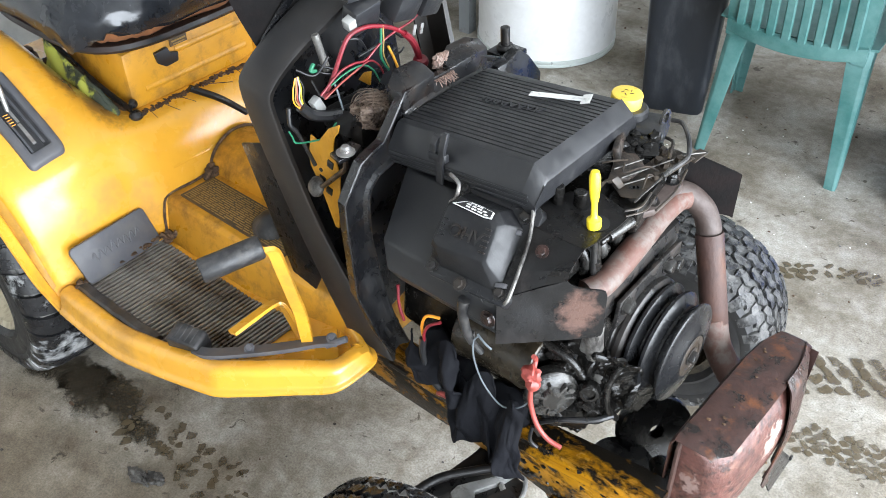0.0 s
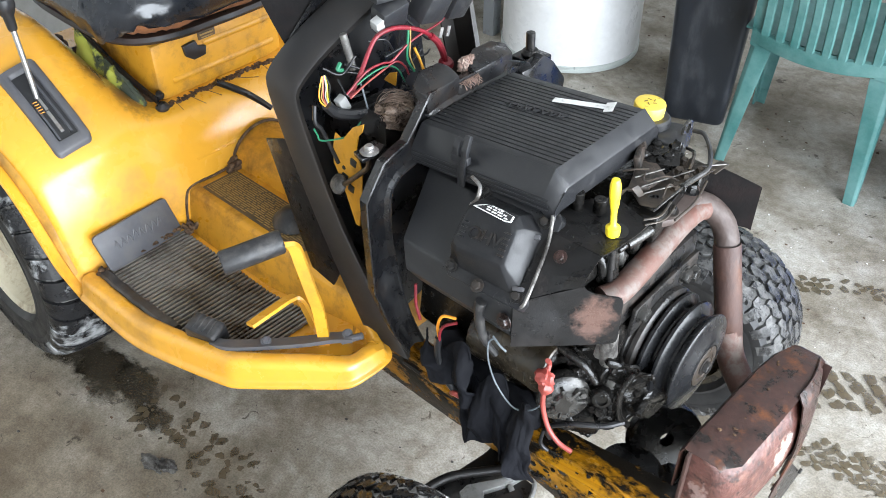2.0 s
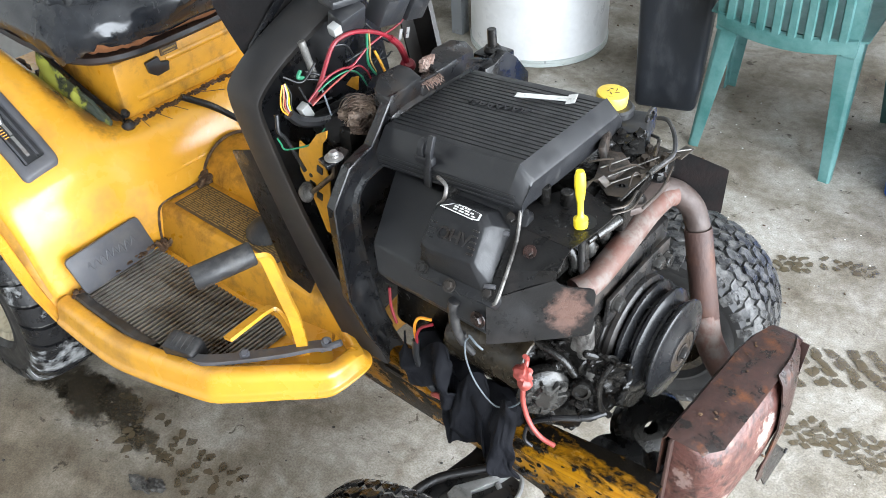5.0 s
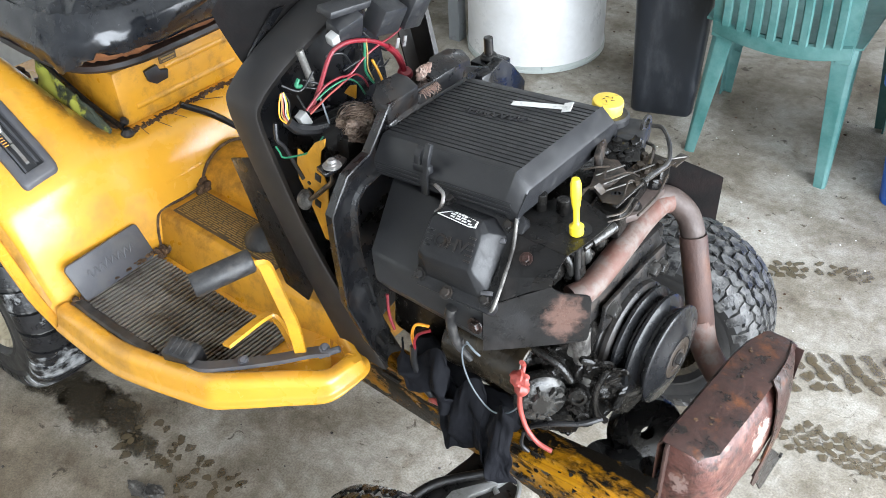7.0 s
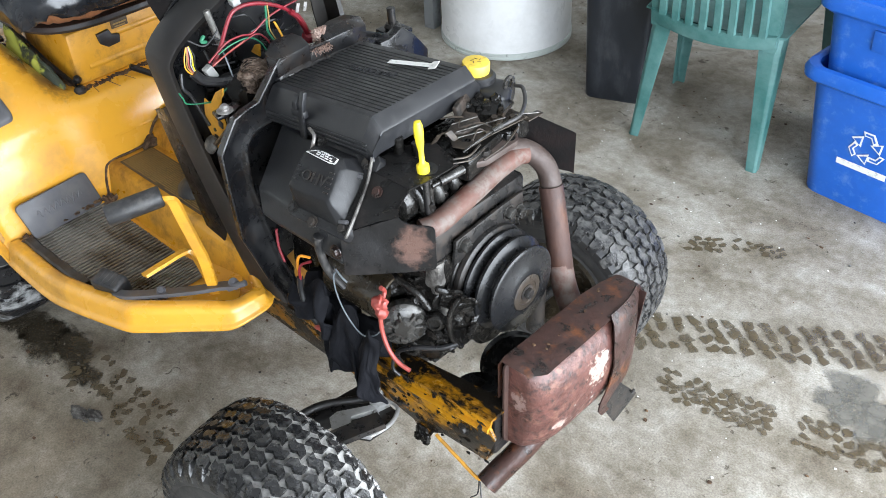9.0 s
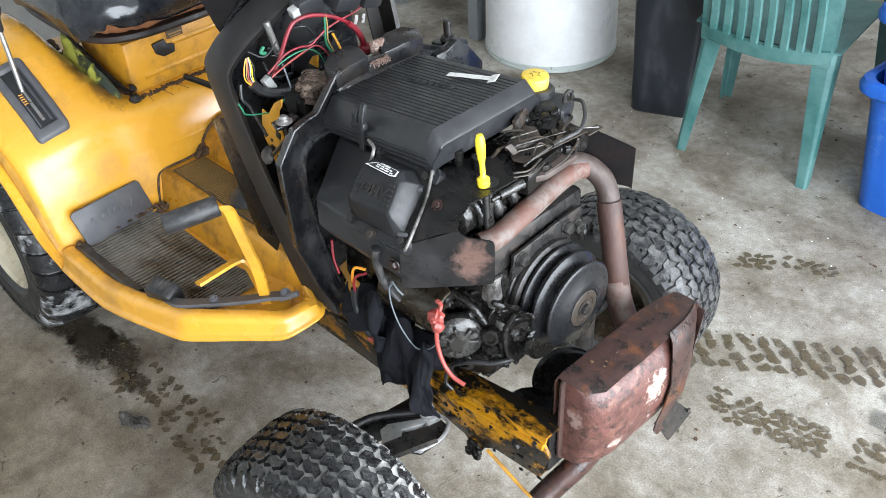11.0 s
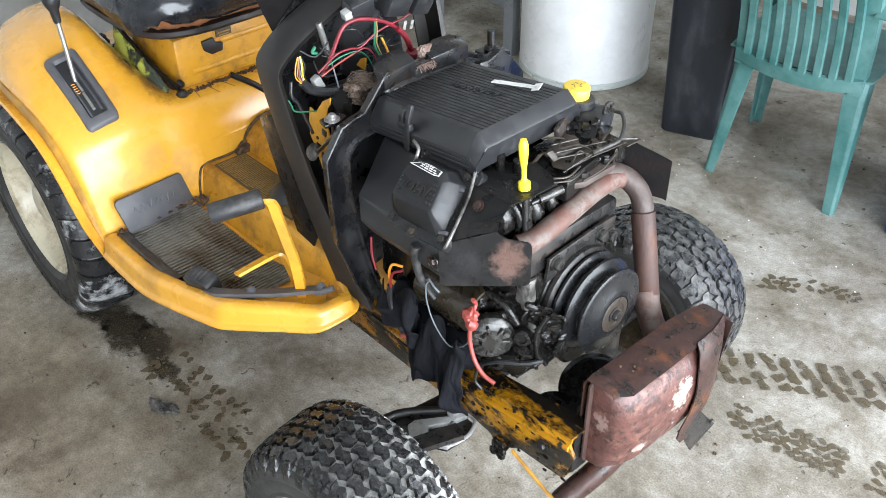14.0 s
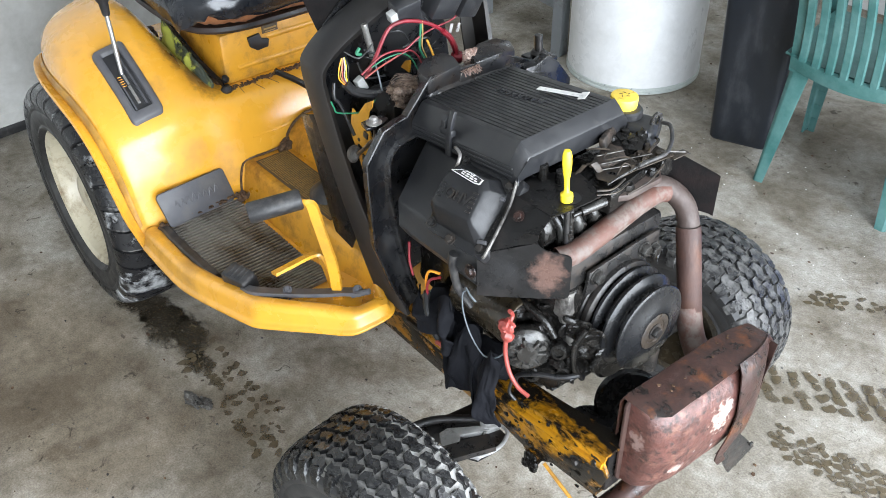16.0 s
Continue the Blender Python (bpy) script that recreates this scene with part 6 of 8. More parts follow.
# cylinder fins and carburettor behind the pipe
bm = bm_()
prism(bm, [(1.168, 0.640), (1.196, 0.650), (1.214, 0.676), (1.212, 0.700), (1.196, 0.722), (1.168, 0.730)], "y", -0.108, 0.075, 0.006)
head = part("cylinder_head", bm, "alu_dark", engine, "dirty cast aluminium cylinder head")
bm = bm_()
for i in range(5):
    y = -0.088 + 0.034 * i
    tube(bm, [(1.190, y, 0.728), (1.212, y + 0.004, 0.712), (1.222, y + 0.008, 0.690), (1.214, y + 0.012, 0.664)], 0.0085, 14, 5)
part("cooling_rib", bm, "alu_dark", head, "pale cast ribs of the head", split=True)
bm = bm_()
for i in range(4):
    y = -0.072 + 0.034 * i
    rod(bm, (1.196, y, 0.694), (1.226, y - 0.004, 0.684), 0.0105, 18)
part("stud", bm, "dark_steel", head, "dark greasy studs", split=True)
bm = bm_()
tube(bm, [(1.236, -0.060, 0.728), (1.240, -0.038, 0.730), (1.243, -0.016, 0.731)], 0.0075, 14, 3)
rod(bm, (1.234, -0.076, 0.727), (1.236, -0.060, 0.728), 0.0045, 10)
part("spark_plug", bm, "alu_dark", head, "bare metal spark plug", 40)
bm = bm_()
rod(bm, (1.228, -0.072, 0.755), (1.236, -0.078, 0.655), 0.0048, 12)
lumps(bm, (1.233, -0.077, 0.690), (0.007, 0.007, 0.014), 0.5, 3, 2)
part("oily_rod", bm, "oil_block", head, "oil-wet dipstick tube")
bm = bm_()
box(bm, (1.165, 0.05, 0.715), (0.07, 0.18, 0.05), bevel=0.01)
box(bm, (1.215, 0.04, 0.722), (0.05, 0.10, 0.045), (0, 0, 8), 0.008)
rod(bm, (1.185, -0.052, 0.745), (1.185, -0.052, 0.772), 0.009, 12)
rod(bm, (1.160, -0.066, 0.745), (1.160, -0.066, 0.778), 0.008, 12)
rod(bm, (1.17, 0.135, 0.72), (1.235, 0.14, 0.725), 0.018, 14)
carb = part("carburettor", bm, "oil_block", engine, "greasy carburettor body")
bm = bm_()
prism(bm, [(1.150, 0.085), (1.176, 0.040), (1.192, 0.000), (1.212, 0.022), (1.214, 0.060), (1.190, 0.078), (1.168, 0.102)], "z", 0.757, 0.766, 0.003)
vs = box(bm, (0, 0, 0), (0.010, 0.06, 0.020), bevel=0.003)
move(vs, pose(1.165, 0.070, 0.776, 0, -12, 24))
part("intake_casting", bm, "bronze", carb, "oil-stained tan intake casting")
bm = bm_()
prism(bm, [(1.198, 0.004), (1.207, 0.060), (1.212, 0.130), (1.252, 0.128), (1.246, 0.080), (1.242, 0.050), (1.241, -0.004), (1.220, -0.012)], "z", 0.757, 0.7595, 0.0008)
prism(bm, [(1.236, 0.130), (1.252, 0.130), (1.254, 0.165), (1.240, 0.166)], "z", 0.748, 0.7505, 0.0008)
part("control_plate", bm, "link", carb, "flat brown throttle control plate")
bm = bm_()
prism(bm, [(1.196, -0.010), (1.228, -0.016), (1.252, 0.030), (1.252, 0.105), (1.236, 0.122), (1.212, 0.116), (1.200, 0.050)], "z", 0.716, 0.728, 0.003)
flange = part("port_flange", bm, "elbow", carb, "greasy pinkish-grey exhaust port flange")
bm = bm_()
for x, y in ((1.236, 0.100), (1.240, 0.040), (1.222, 0.004)):
    hexbolt(bm, (x, y, 0.728), (0.1, -0.1, 1), 0.0075, 0.009, 0.011)
part("flange_bolt", bm, "dark_steel", flange, split=True)
bm = bm_()
random.seed(19)
for i in range(26):
    lumps(bm, (random.uniform(1.195, 1.238), random.uniform(0.0, 0.11), random.uniform(0.728, 0.750)), (random.uniform(0.005, 0.012), random.uniform(0.005, 0.012), random.uniform(0.004, 0.008)), 0.5, 2.2, 2)
tagged(part("oily_dirt", bm, "oil_block", carb, "wet black dirt caked between the linkage"), kind="stuff")
bm = bm_()
strap(bm, [(1.190, -0.022, 0.758), (1.196, -0.014, 0.772), (1.204, -0.004, 0.775), (1.212, 0.004, 0.760)], 0.010, 0.002, (0.3, 0.9, 0.2))
part("choke_lever", bm, "link", carb, "small bent steel lever")
bm = bm_()
for a, b_ in (((1.206, 0.012, 0.768), (1.238, 0.090, 0.770)), ((1.214, 0.006, 0.764), (1.246, 0.070, 0.766)), ((1.190, 0.018, 0.772), (1.214, 0.052, 0.780)), ((1.236, 0.108, 0.766), (1.256, 0.150, 0.758))):
    rod(bm, a, b_, 0.0011, 8)
part("linkage_wire", bm, "alu", carb, "bare thin linkage wires", split=True)
bm = bm_()
for x, y in ((1.222, 0.012), (1.231, 0.018)):
    lathe(bm, [(0, 0), (0.0045, 0), (0.0045, 0.0006), (0, 0.0006)], (x, y, 0.7597), (0, 0, 1), 12)
box(bm, (1.2265, 0.015, 0.7600), (0.008, 0.007, 0.0006), (0, 0, 33))
part("slot", bm, "black_wire", carb)
bm = bm_()
for p, r in (((1.220, 0.084, 0.7595), 0.0065), ((1.231, 0.081, 0.7595), 0.0065), ((1.240, 0.104, 0.7595), 0.006), ((1.236, 0.049, 0.7595), 0.005), ((1.212, 0.110, 0.7595), 0.005)):
    hexbolt(bm, p, (0.1, -0.1, 1), r, 0.008, r * 1.5)
part("plate_screw", bm, "link", carb, split=True)
bm = bm_()
tube(bm, [(1.186, 0.178, 0.770), (1.205, 0.172, 0.775), (1.228, 0.150, 0.770), (1.246, 0.118, 0.768), (1.250, 0.100, 0.768), (1.248, 0.080, 0.768), (1.246, 0.055, 0.768)], 0.0032, 8, 7)
part("throttle_cable", bm, "rubber", carb, "grey throttle cable")
bm = bm_()
tube(bm, [(1.246, 0.060, 0.768), (1.246, 0.030, 0.767), (1.244, 0.008, 0.764), (1.241, -0.012, 0.758)], 0.0016, 6, 5)
rod(bm, (1.2465, 0.070, 0.768), (1.246, 0.048, 0.768), 0.0042, 10)
part("cable_end", bm, "alu_dark", carb, "bare cable end")
bm = bm_()
for pts, r in (([(1.185, 0.168, 0.745), (1.21, 0.140, 0.762), (1.226, 0.105, 0.770), (1.232, 0.088, 0.768)], 0.0026), ([(1.198, 0.030, 0.778), (1.205, 0.020, 0.772), (1.222, 0.045, 0.775), (1.232, 0.062, 0.764)], 0.0014), ([(1.238, 0.046, 0.764), (1.234, 0.030, 0.775), (1.238, 0.012, 0.764)], 0.0013),
               ([(1.247, 0.020, 0.758), (1.250, -0.010, 0.754), (1.240, -0.034, 0.756)], 0.0017), ([(1.252, 0.024, 0.752), (1.256, -0.008, 0.750), (1.246, -0.04, 0.754)], 0.0014), ([(1.255, 0.100, 0.755), (1.262, 0.06, 0.745), (1.262, 0.01, 0.742)], 0.0018), ([(1.176, 0.010, 0.780), (1.19, 0.016, 0.786), (1.20, 0.034, 0.782)], 0.0014)):
    tube(bm, pts, r, 6, 6)
part("linkage_rod", bm, "link", carb, "thin throttle linkage rods", split=True)
bm = bm_()
ring_o, ring_i = [], []
for k in range(24):
    a = math.tau * k / 24
    y, z = 0.0135 * math.cos(a), 0.0135 * math.sin(a)
    if z < 0:
        y, z = math.copysign(min(0.0145, abs(y) + 0.002), y), z * 3.0
    ring_o.append((0.168 + y, 0.776 + z))
    ring_i.append((0.168 + 0.0062 * math.cos(a), 0.777 + 0.0075 * math.sin(a)))
grid(bm, [[(x, y, z) for y, z in ring] for x, ring in ((1.178, ring_i), (1.178, ring_o), (1.182, ring_o), (1.182, ring_i), (1.178, ring_i))], 0, True)
part("lifting_lug", bm, "alu_dark", engine, "bare steel lifting lug with a hole")
bm = bm_()
vs = box(bm, (1.163, 0.152, 0.748), (0.050, 0.062, 0.050), (0, 4, 24), 0.010, 3)
rod(bm, (1.132, 0.150, 0.745), (1.132, 0.150, 0.786), 0.027, 28)
part("filler_housing", bm, "black_plastic", engine, "smooth black oil filler housing")
bm = bm_()
lathe(bm, [(0, 0), (0.021, 0), (0.0225, 0.002), (0.0230, 0.021), (0.0220, 0.0235), (0.019, 0.0245), (0, 0.0250)], (1.124, 0.150, 0.781), (0.05, 0, 1), 40)
part("oil_cap", bm, "cap_yellow", engine, "faded yellow plastic oil filler cap")
bm = bm_()
for k in range(5):
    a = 1.2 * k
    box(bm, (1.1255 + 0.007 * math.cos(a), 0.150 + 0.007 * math.sin(a), 0.8064), (0.006, 0.0012, 0.0005), (0, 3, 40 + 70 * k))
part("print", bm, "decal", engine, split=True)
bm = bm_()
for i in range(22):
    lumps(bm, (1.185 + random.uniform(-0.02, 0.022), 0.098 + random.uniform(-0.02, 0.025), 0.764 + random.uniform(-0.008, 0.008)), (random.uniform(0.004, 0.009),) * 3, 0.5, 2, 2)
box(bm, (1.185, 0.098, 0.755), (0.05, 0.045, 0.03), (8, 0, 30), 0.006)
tagged(part("oily_crust", bm, "oil_block", engine, "glistening black oil crust"), kind="stuff")

# far-side shield
bm = bm_()
rows = []
for x, y, t, b_ in ((1.225, 0.146, 0.745, 0.655), (1.245, 0.16, 0.742, 0.655), (1.270, 0.178, 0.728, 0.645), (1.292, 0.193, 0.716, 0.640), (1.297, 0.197, 0.712, 0.636)):
    rows.append([(x, y, t + (b_ - t) * k) for k in (0, 0.06, 0.5, 0.94, 1)])
grid(bm, rows, 0.003)
part("side_shield", bm, "soot", engine, "dark rusty sheet side shield", 25)

# front mounting bracket
bm = bm_()
vs = prism(bm, [(-0.068, 0.588), (-0.062, 0.632), (0.05, 0.640), (0.100, 0.640), (0.100, 0.600), (0.05, 0.597), (-0.03, 0.592)], "x", 1.262, 1.268, 0.001)
prism(bm, [(-0.11, 0.60), (0.12, 0.60), (0.12, 0.66), (-0.11, 0.66)], "x", 1.20, 1.255, 0.008)
part("front_plate", bm, "dark_steel", engine, "dark grey mounting plate")
bm = bm_()
for y, z in ((-0.046, 0.618), (0.063, 0.618), (0.088, 0.606)):
    hexbolt(bm, (1.268, y, z), (1, 0, 0), 0.011, 0.010, 0.014)
part("plate_bolt", bm, "alu_dark", engine, split=True)
bm = bm_()
tube(bm, [(1.245, -0.088, 0.60), (1.25, -0.088, 0.56), (1.255, -0.084, 0.52), (1.262, -0.08, 0.49)], (0.016, 0.011), 10, 5)
box(bm, (1.246, -0.086, 0.575), (0.026, 0.03, 0.05), (0, 6, 10), 0.006)
part("casting_leg", bm, "alu", engine, "pale aluminium casting strut")

# exhaust
bm = bm_()
tube(bm, [(1.238, -0.104, 0.664), (1.247, -0.075, 0.668), (1.246, 0.0, 0.680), (1.242, 0.07, 0.689), (1.243, 0.112, 0.692), (1.247, 0.128, 0.690)], 0.0175, 20, 8)
pipe = part("exhaust_pipe", bm, "pipe", tractor, "rusty bent exhaust pipe")
bm = bm_()
tube(bm, [(1.205, 0.062, 0.712), (1.222, 0.092, 0.706), (1.238, 0.122, 0.698), (1.250, 0.143, 0.684), (1.268, 0.155, 0.662), (1.282, 0.154, 0.635), (1.286, 0.150, 0.615)], 0.0182, 20, 8)
part("pipe_elbow", bm, "elbow", pipe, "grey-brown exhaust elbow")
bm = bm_()
lathe(bm, [(0.0178, 0), (0.0198, 0.0), (0.0205, 0.003), (0.0205, 0.148), (0.0198, 0.15), (0.0172, 0.15)], (1.285, 0.151, 0.632), (0.30, -0.13, -0.95), 22)
part("pipe_sleeve", bm, "sleeve", pipe, "brown rusted pipe sleeve")
bm = bm_()
tube(bm, [(1.325, 0.132, 0.50), (1.345, 0.125, 0.455), (1.385, 0.105, 0.430), (1.42, 0.09, 0.425)], 0.0215, 16, 6)
part("inlet_elbow", bm, "pipe", pipe, "orange rusted muffler inlet elbow")

MUF = pose(1.440, 0.036, 0.405, 0, 0, -1.5)


bm = bm_()
section = [(-0.034, 0.088), (-0.010, 0.090), (0.012, 0.087), (0.027, 0.077), (0.037, 0.059), (0.042, 0.034), (0.043, 0.004), (0.041, -0.030), (0.036, -0.058), (0.028, -0.078), (0.014, -0.090), (-0.010, -0.094), (-0.034, -0.094)]
rows = []
for y, s in ((-0.138, 0.0), (-0.138, 0.52), (-0.135, 0.62), (-0.129, 0.72), (-0.119, 0.82), (-0.105, 0.90), (-0.085, 0.96), (-0.055, 0.99), (-0.02, 1.0), (0.03, 1.0), (0.065, 0.99), (0.085, 0.94), (0.098, 0.82), (0.104, 0.62), (0.104, 0.0)):
    dent = 1 + 0.008 * math.sin(y * 60)
    rows.append([MUF @ Vector((-0.034 + (x + 0.034) * s * dent, y, z * (0.90 + 0.10 * min(1, s * 1.1)))) for x, z in section])
grid(bm, rows)
muffler = part("muffler", bm, "muffler", tractor, "rusted box muffler with peeling silver paint", 50)
bm = bm_()
vs = prism(bm, [(-0.147, -0.083), (-0.137, -0.097), (0.10, -0.097), (0.112, -0.085), (0.112, 0.083), (0.10, 0.092), (-0.137, 0.092), (-0.147, 0.080)], "x", -0.036, -0.031, 0.0012)
move(vs, MUF)
part("seam_flange", bm, "sleeve", muffler, "rusty folded seam")
bm = bm_()
shield = [(-0.046, 0.010), (-0.046, 0.086), (-0.040, 0.096), (0.016, 0.098), (0.030, 0.094)]
rows = []
for y, fr, bk in ((-0.146, 0.45, 0), (-0.137, 0.58, 0), (-0.128, 0.80, 0), (-0.119, 1.0, 0), (-0.08, 1.0, 0), (-0.03, 1.0, 0), (0.02, 0.98, 0), (0.05, 0.95, 0), (0.10, 0.82, 0.004), (0.130, 0.74, 0.014), (0.137, 0.70, 0.020)):
    rows.append([MUF @ Vector(((x * fr if x > 0 else x + bk), y, z - (0.004 if y in (-0.146, 0.137) else 0) + 0.0012 * math.sin(y * 70 + 2 * k))) for k, (x, z) in enumerate(shield)])
grid(bm, rows, 0.0022)
part("heat_shield", bm, "rust", muffler, "dark rusty sheet heat shield", 40)
bm = bm_()
rows = []
for x, z, y0, y1 in ((0.024, 0.0995, 0.040, 0.130), (0.036, 0.088, 0.034, 0.120), (0.045, 0.052, 0.028, 0.109), (0.0475, 0.010, 0.029, 0.105), (0.047, -0.028, 0.021, 0.108), (0.045, -0.062, 0.004, 0.105), (0.044, -0.082, 0.002, 0.088), (0.045, -0.098, 0.012, 0.068)):
    rows.append([MUF @ Vector((x + 0.003 - 0.014 * f ** 3, y0 + (y1 - y0) * f, z)) for f in (0, 0.25, 0.5, 0.75, 0.9, 1)])
grid(bm, rows, 0.0022)
rows = [[MUF @ Vector((x, 0.108 + 0.02 * max(0, z) / 0.09, z)) for x in (-0.03, 0.0, 0.034)] for z in (0.094, 0.03, -0.05)]
grid(bm, rows, 0.002)
part("shield_wrap", bm, "rust", muffler, "rust-brown wrap of the heat shield", 40)
random.seed(23)
bm = bm_()


def flake(y, z, a, b_):
    x = 0.041 + 0.008 * (1 - (y / 0.14) ** 2) - 0.05 * (0.05 - z)
    ring = []
    for i in range(13):
        k = math.tau * i / 13 + 0.3
        q = random.uniform(0.45, 1.4)
        yy, zz = y + a * q * math.cos(k), z + b_ * q * math.sin(k)
        ring.append(bm.verts.new(MUF @ Vector((x + 0.0012 + 0.008 * ((y / 0.14) ** 2 - (yy / 0.14) ** 2) + 0.05 * (zz - z), yy, zz))))
    bm.faces.new(ring)


for i in range(5):
    flake(random.gauss(-0.055, 0.018), random.gauss(-0.028, 0.012), random.uniform(0.001, 0.004), random.uniform(0.001, 0.003))
for i in range(10):
    flake(random.uniform(-0.06, 0.02), random.uniform(-0.04, 0.04), random.uniform(0.0008, 0.002), random.uniform(0.0008, 0.002))
tagged(part("paint_flake", bm, "flake", muffler, "flakes of old silver paint"), kind="stuff")
bm = bm_()
grid(bm, [[MUF @ Vector((x, y, z)) for x, y, z in row] for row in (((0.046, 0.004, -0.068), (0.047, 0.030, -0.108), (0.049, 0.051, -0.146)), ((0.046, 0.032, -0.062), (0.048, 0.056, -0.098), (0.050, 0.082, -0.134)), ((0.046, 0.059, -0.054), (0.049, 0.086, -0.088), (0.051, 0.112, -0.121)))], 0.003)
hexbolt(bm, MUF @ Vector((0.051, 0.094, -0.100)), (1, 0, 0), 0.005, 0.004)
part("strap_tab", bm, "dark_steel", muffler, "loose grey strap end")
bm = bm_()
tube(bm, [(1.425, 0.0, 0.315), (1.415, -0.06, 0.275), (1.395, -0.11, 0.232), (1.388, -0.135, 0.215)], 0.021, 16, 5)
part("tail_pipe", bm, "rust", muffler, "short rusted tail pipe")
bm = bm_()
random.seed(21)
for i in range(9):
    p = MUF @ Vector((random.uniform(-0.035, 0.02), random.uniform(-0.1, 0.12), 0.098))
    lumps(bm, p, (random.uniform(0.0015, 0.0035), random.uniform(0.0015, 0.0035), 0.001), 0.5, 2, 1)
tagged(part("crumb", bm, "dirt", muffler), kind="stuff")

# electric clutch and pulley on the crankshaft
AX = (1, 0.0, 0.0)
C0 = Vector((0, 0.012, 0.527))
bm = bm_()
lathe(bm, [(0, 1.236), (0.078, 1.236), (0.086, 1.242), (0.087, 1.262), (0.085, 1.264), (0.085, 1.267), (0.087, 1.269), (0.0865, 1.276), (0.081, 1.281), (0.04, 1.282), (0, 1.282)], C0, AX, 64)
clutch = part("clutch_coil", bm, "dark_steel", tractor, "brown-black electric clutch coil")
bm = bm_()
lathe(bm, [(0.04, 1.283), (0.082, 1.284), (0.0855, 1.287), (0.0855, 1.291), (0.081, 1.294), (0.070, 1.299), (0.070, 1.302), (0.080, 1.307), (0.0830, 1.309), (0.0830, 1.313), (0.079, 1.316), (0.066, 1.322), (0.066, 1.326), (0.074, 1.333), (0.0765, 1.336), (0.0765, 1.3385),
            (0.0745, 1.3402), (0.070, 1.3405), (0.055, 1.3435), (0.044, 1.3480), (0.040, 1.3492), (0.034, 1.3495), (0.033, 1.347), (0.010, 1.347), (0, 1.347)], C0, AX, 72)
part("pulley", bm, "pulley", clutch, "shiny black double pulley")
bm = bm_()
lathe(bm, [(0.012, 1.3475), (0.032, 1.3475), (0.032, 1.3492), (0.030, 1.350), (0.022, 1.350), (0.021, 1.3485), (0.012, 1.3485)], C0, AX, 40)
part("hub_ring", bm, "link", clutch, "bare brown hub ring")
bm = bm_()
hexbolt(bm, C0 + Vector((1.3485, 0, 0)), AX, 0.0095, 0.008, 0.014)
part("hub_bolt", bm, "dark_steel", clutch)
bm = bm_()
box(bm, (1.255, -0.015, 0.607), (0.02, 0.028, 0.004), (25, 0, 0))
part("sticker", bm, "print", clutch)

# starter motor, cables and leads
bm = bm_()
lathe(bm, [(0, 0), (0.034, 0), (0.041, 0.005), (0.043, 0.012), (0.043, 0.115), (0.0445, 0.118), (0.0445, 0.140), (0.0425, 0.142), (0.0405, 0.140), (0.0395, 0.116), (0.014, 0.114), (0.012, 0.126), (0, 0.127)], (1.055, -0.128, 0.510), (1, 0.02, 0.05), 36)
starter = part("starter_motor", bm, "olive", tractor, "oily dark starter motor")
bm = bm_()
lathe(bm, [(0, 0), (0.036, 0), (0.04, 0.006), (0.040, 0.022), (0.034, 0.028), (0.020, 0.030), (0.016, 0.036), (0, 0.036)], (1.205, -0.128, 0.487), (0.75, -0.62, 0.1), 26)
housing = part("gear_housing", bm, "alu_dark", starter, "wet grey cast gear housing")
bm = bm_()
gm = pose(1.228, -0.147, 0.490, 90, 0, 50)
for k in range(7):
    vs = box(bm, (0.020 * math.cos(0.9 * k), 0.020 * math.sin(0.9 * k), 0.0), (0.020, 0.005, 0.010), (0, 0, math.degrees(0.9 * k)), 0.0015)
    move(vs, gm)
for k in range(3):
    hexbolt(bm, gm @ Vector((0.028 * math.cos(2.1 * k + 0.5), 0.028 * math.sin(2.1 * k + 0.5), -0.004)), (0.75, -0.62, 0.1), 0.006, 0.008, 0.009)
part("housing_rib", bm, "alu_dark", housing, split=True)
bm = bm_()
lumps(bm, (1.208, -0.176, 0.550), (0.014, 0.011, 0.013), 0.35, 2.2, 3)
lumps(bm, (1.214, -0.178, 0.535), (0.011, 0.010, 0.012), 0.3, 2.2, 2)
tube(bm, [(1.206, -0.168, 0.575), (1.204, -0.160, 0.56), (1.210, -0.176, 0.545), (1.213, -0.181, 0.525), (1.216, -0.183, 0.500), (1.228, -0.184, 0.470), (1.246, -0.182, 0.450), (1.266, -0.176, 0.440)], 0.0037, 10, 6)
part("starter_cable", bm, "coral_wire", starter, "faded red starter cable with a moulded boot")
bm = bm_()
tube(bm, [(1.116, -0.204, 0.652), (1.114, -0.205, 0.640), (1.113, -0.202, 0.612), (1.113, -0.196, 0.585), (1.115, -0.187, 0.560)], (0.0085, 0.006), 10, 6)
tube(bm, [(1.112, -0.185, 0.575), (1.112, -0.18, 0.55), (1.120, -0.172, 0.53)], 0.005, 8, 5)
part("rubber_hose", bm, "rubber", starter, "short black rubber hose")
bm = bm_()
hexbolt(bm, (1.142, -0.186, 0.632), (0, -1, 0.2), 0.009, 0.006, 0.013)
part("washer_bolt", bm, "steel", starter)
bm = bm_()
tube(bm, [(1.128, -0.188, 0.580), (1.120, -0.190, 0.565), (1.122, -0.19, 0.530), (1.138, -0.188, 0.490), (1.168, -0.186, 0.465), (1.196, -0.182, 0.478), (1.215, -0.178, 0.505)], 0.0013, 8, 8)
tube(bm, [(1.126, -0.188, 0.582), (1.140, -0.19, 0.575), (1.150, -0.188, 0.568)], 0.0017, 8, 5)
part("sensor_lead", bm, "pale_wire", starter, "pale blue thin lead")
bm = bm_()
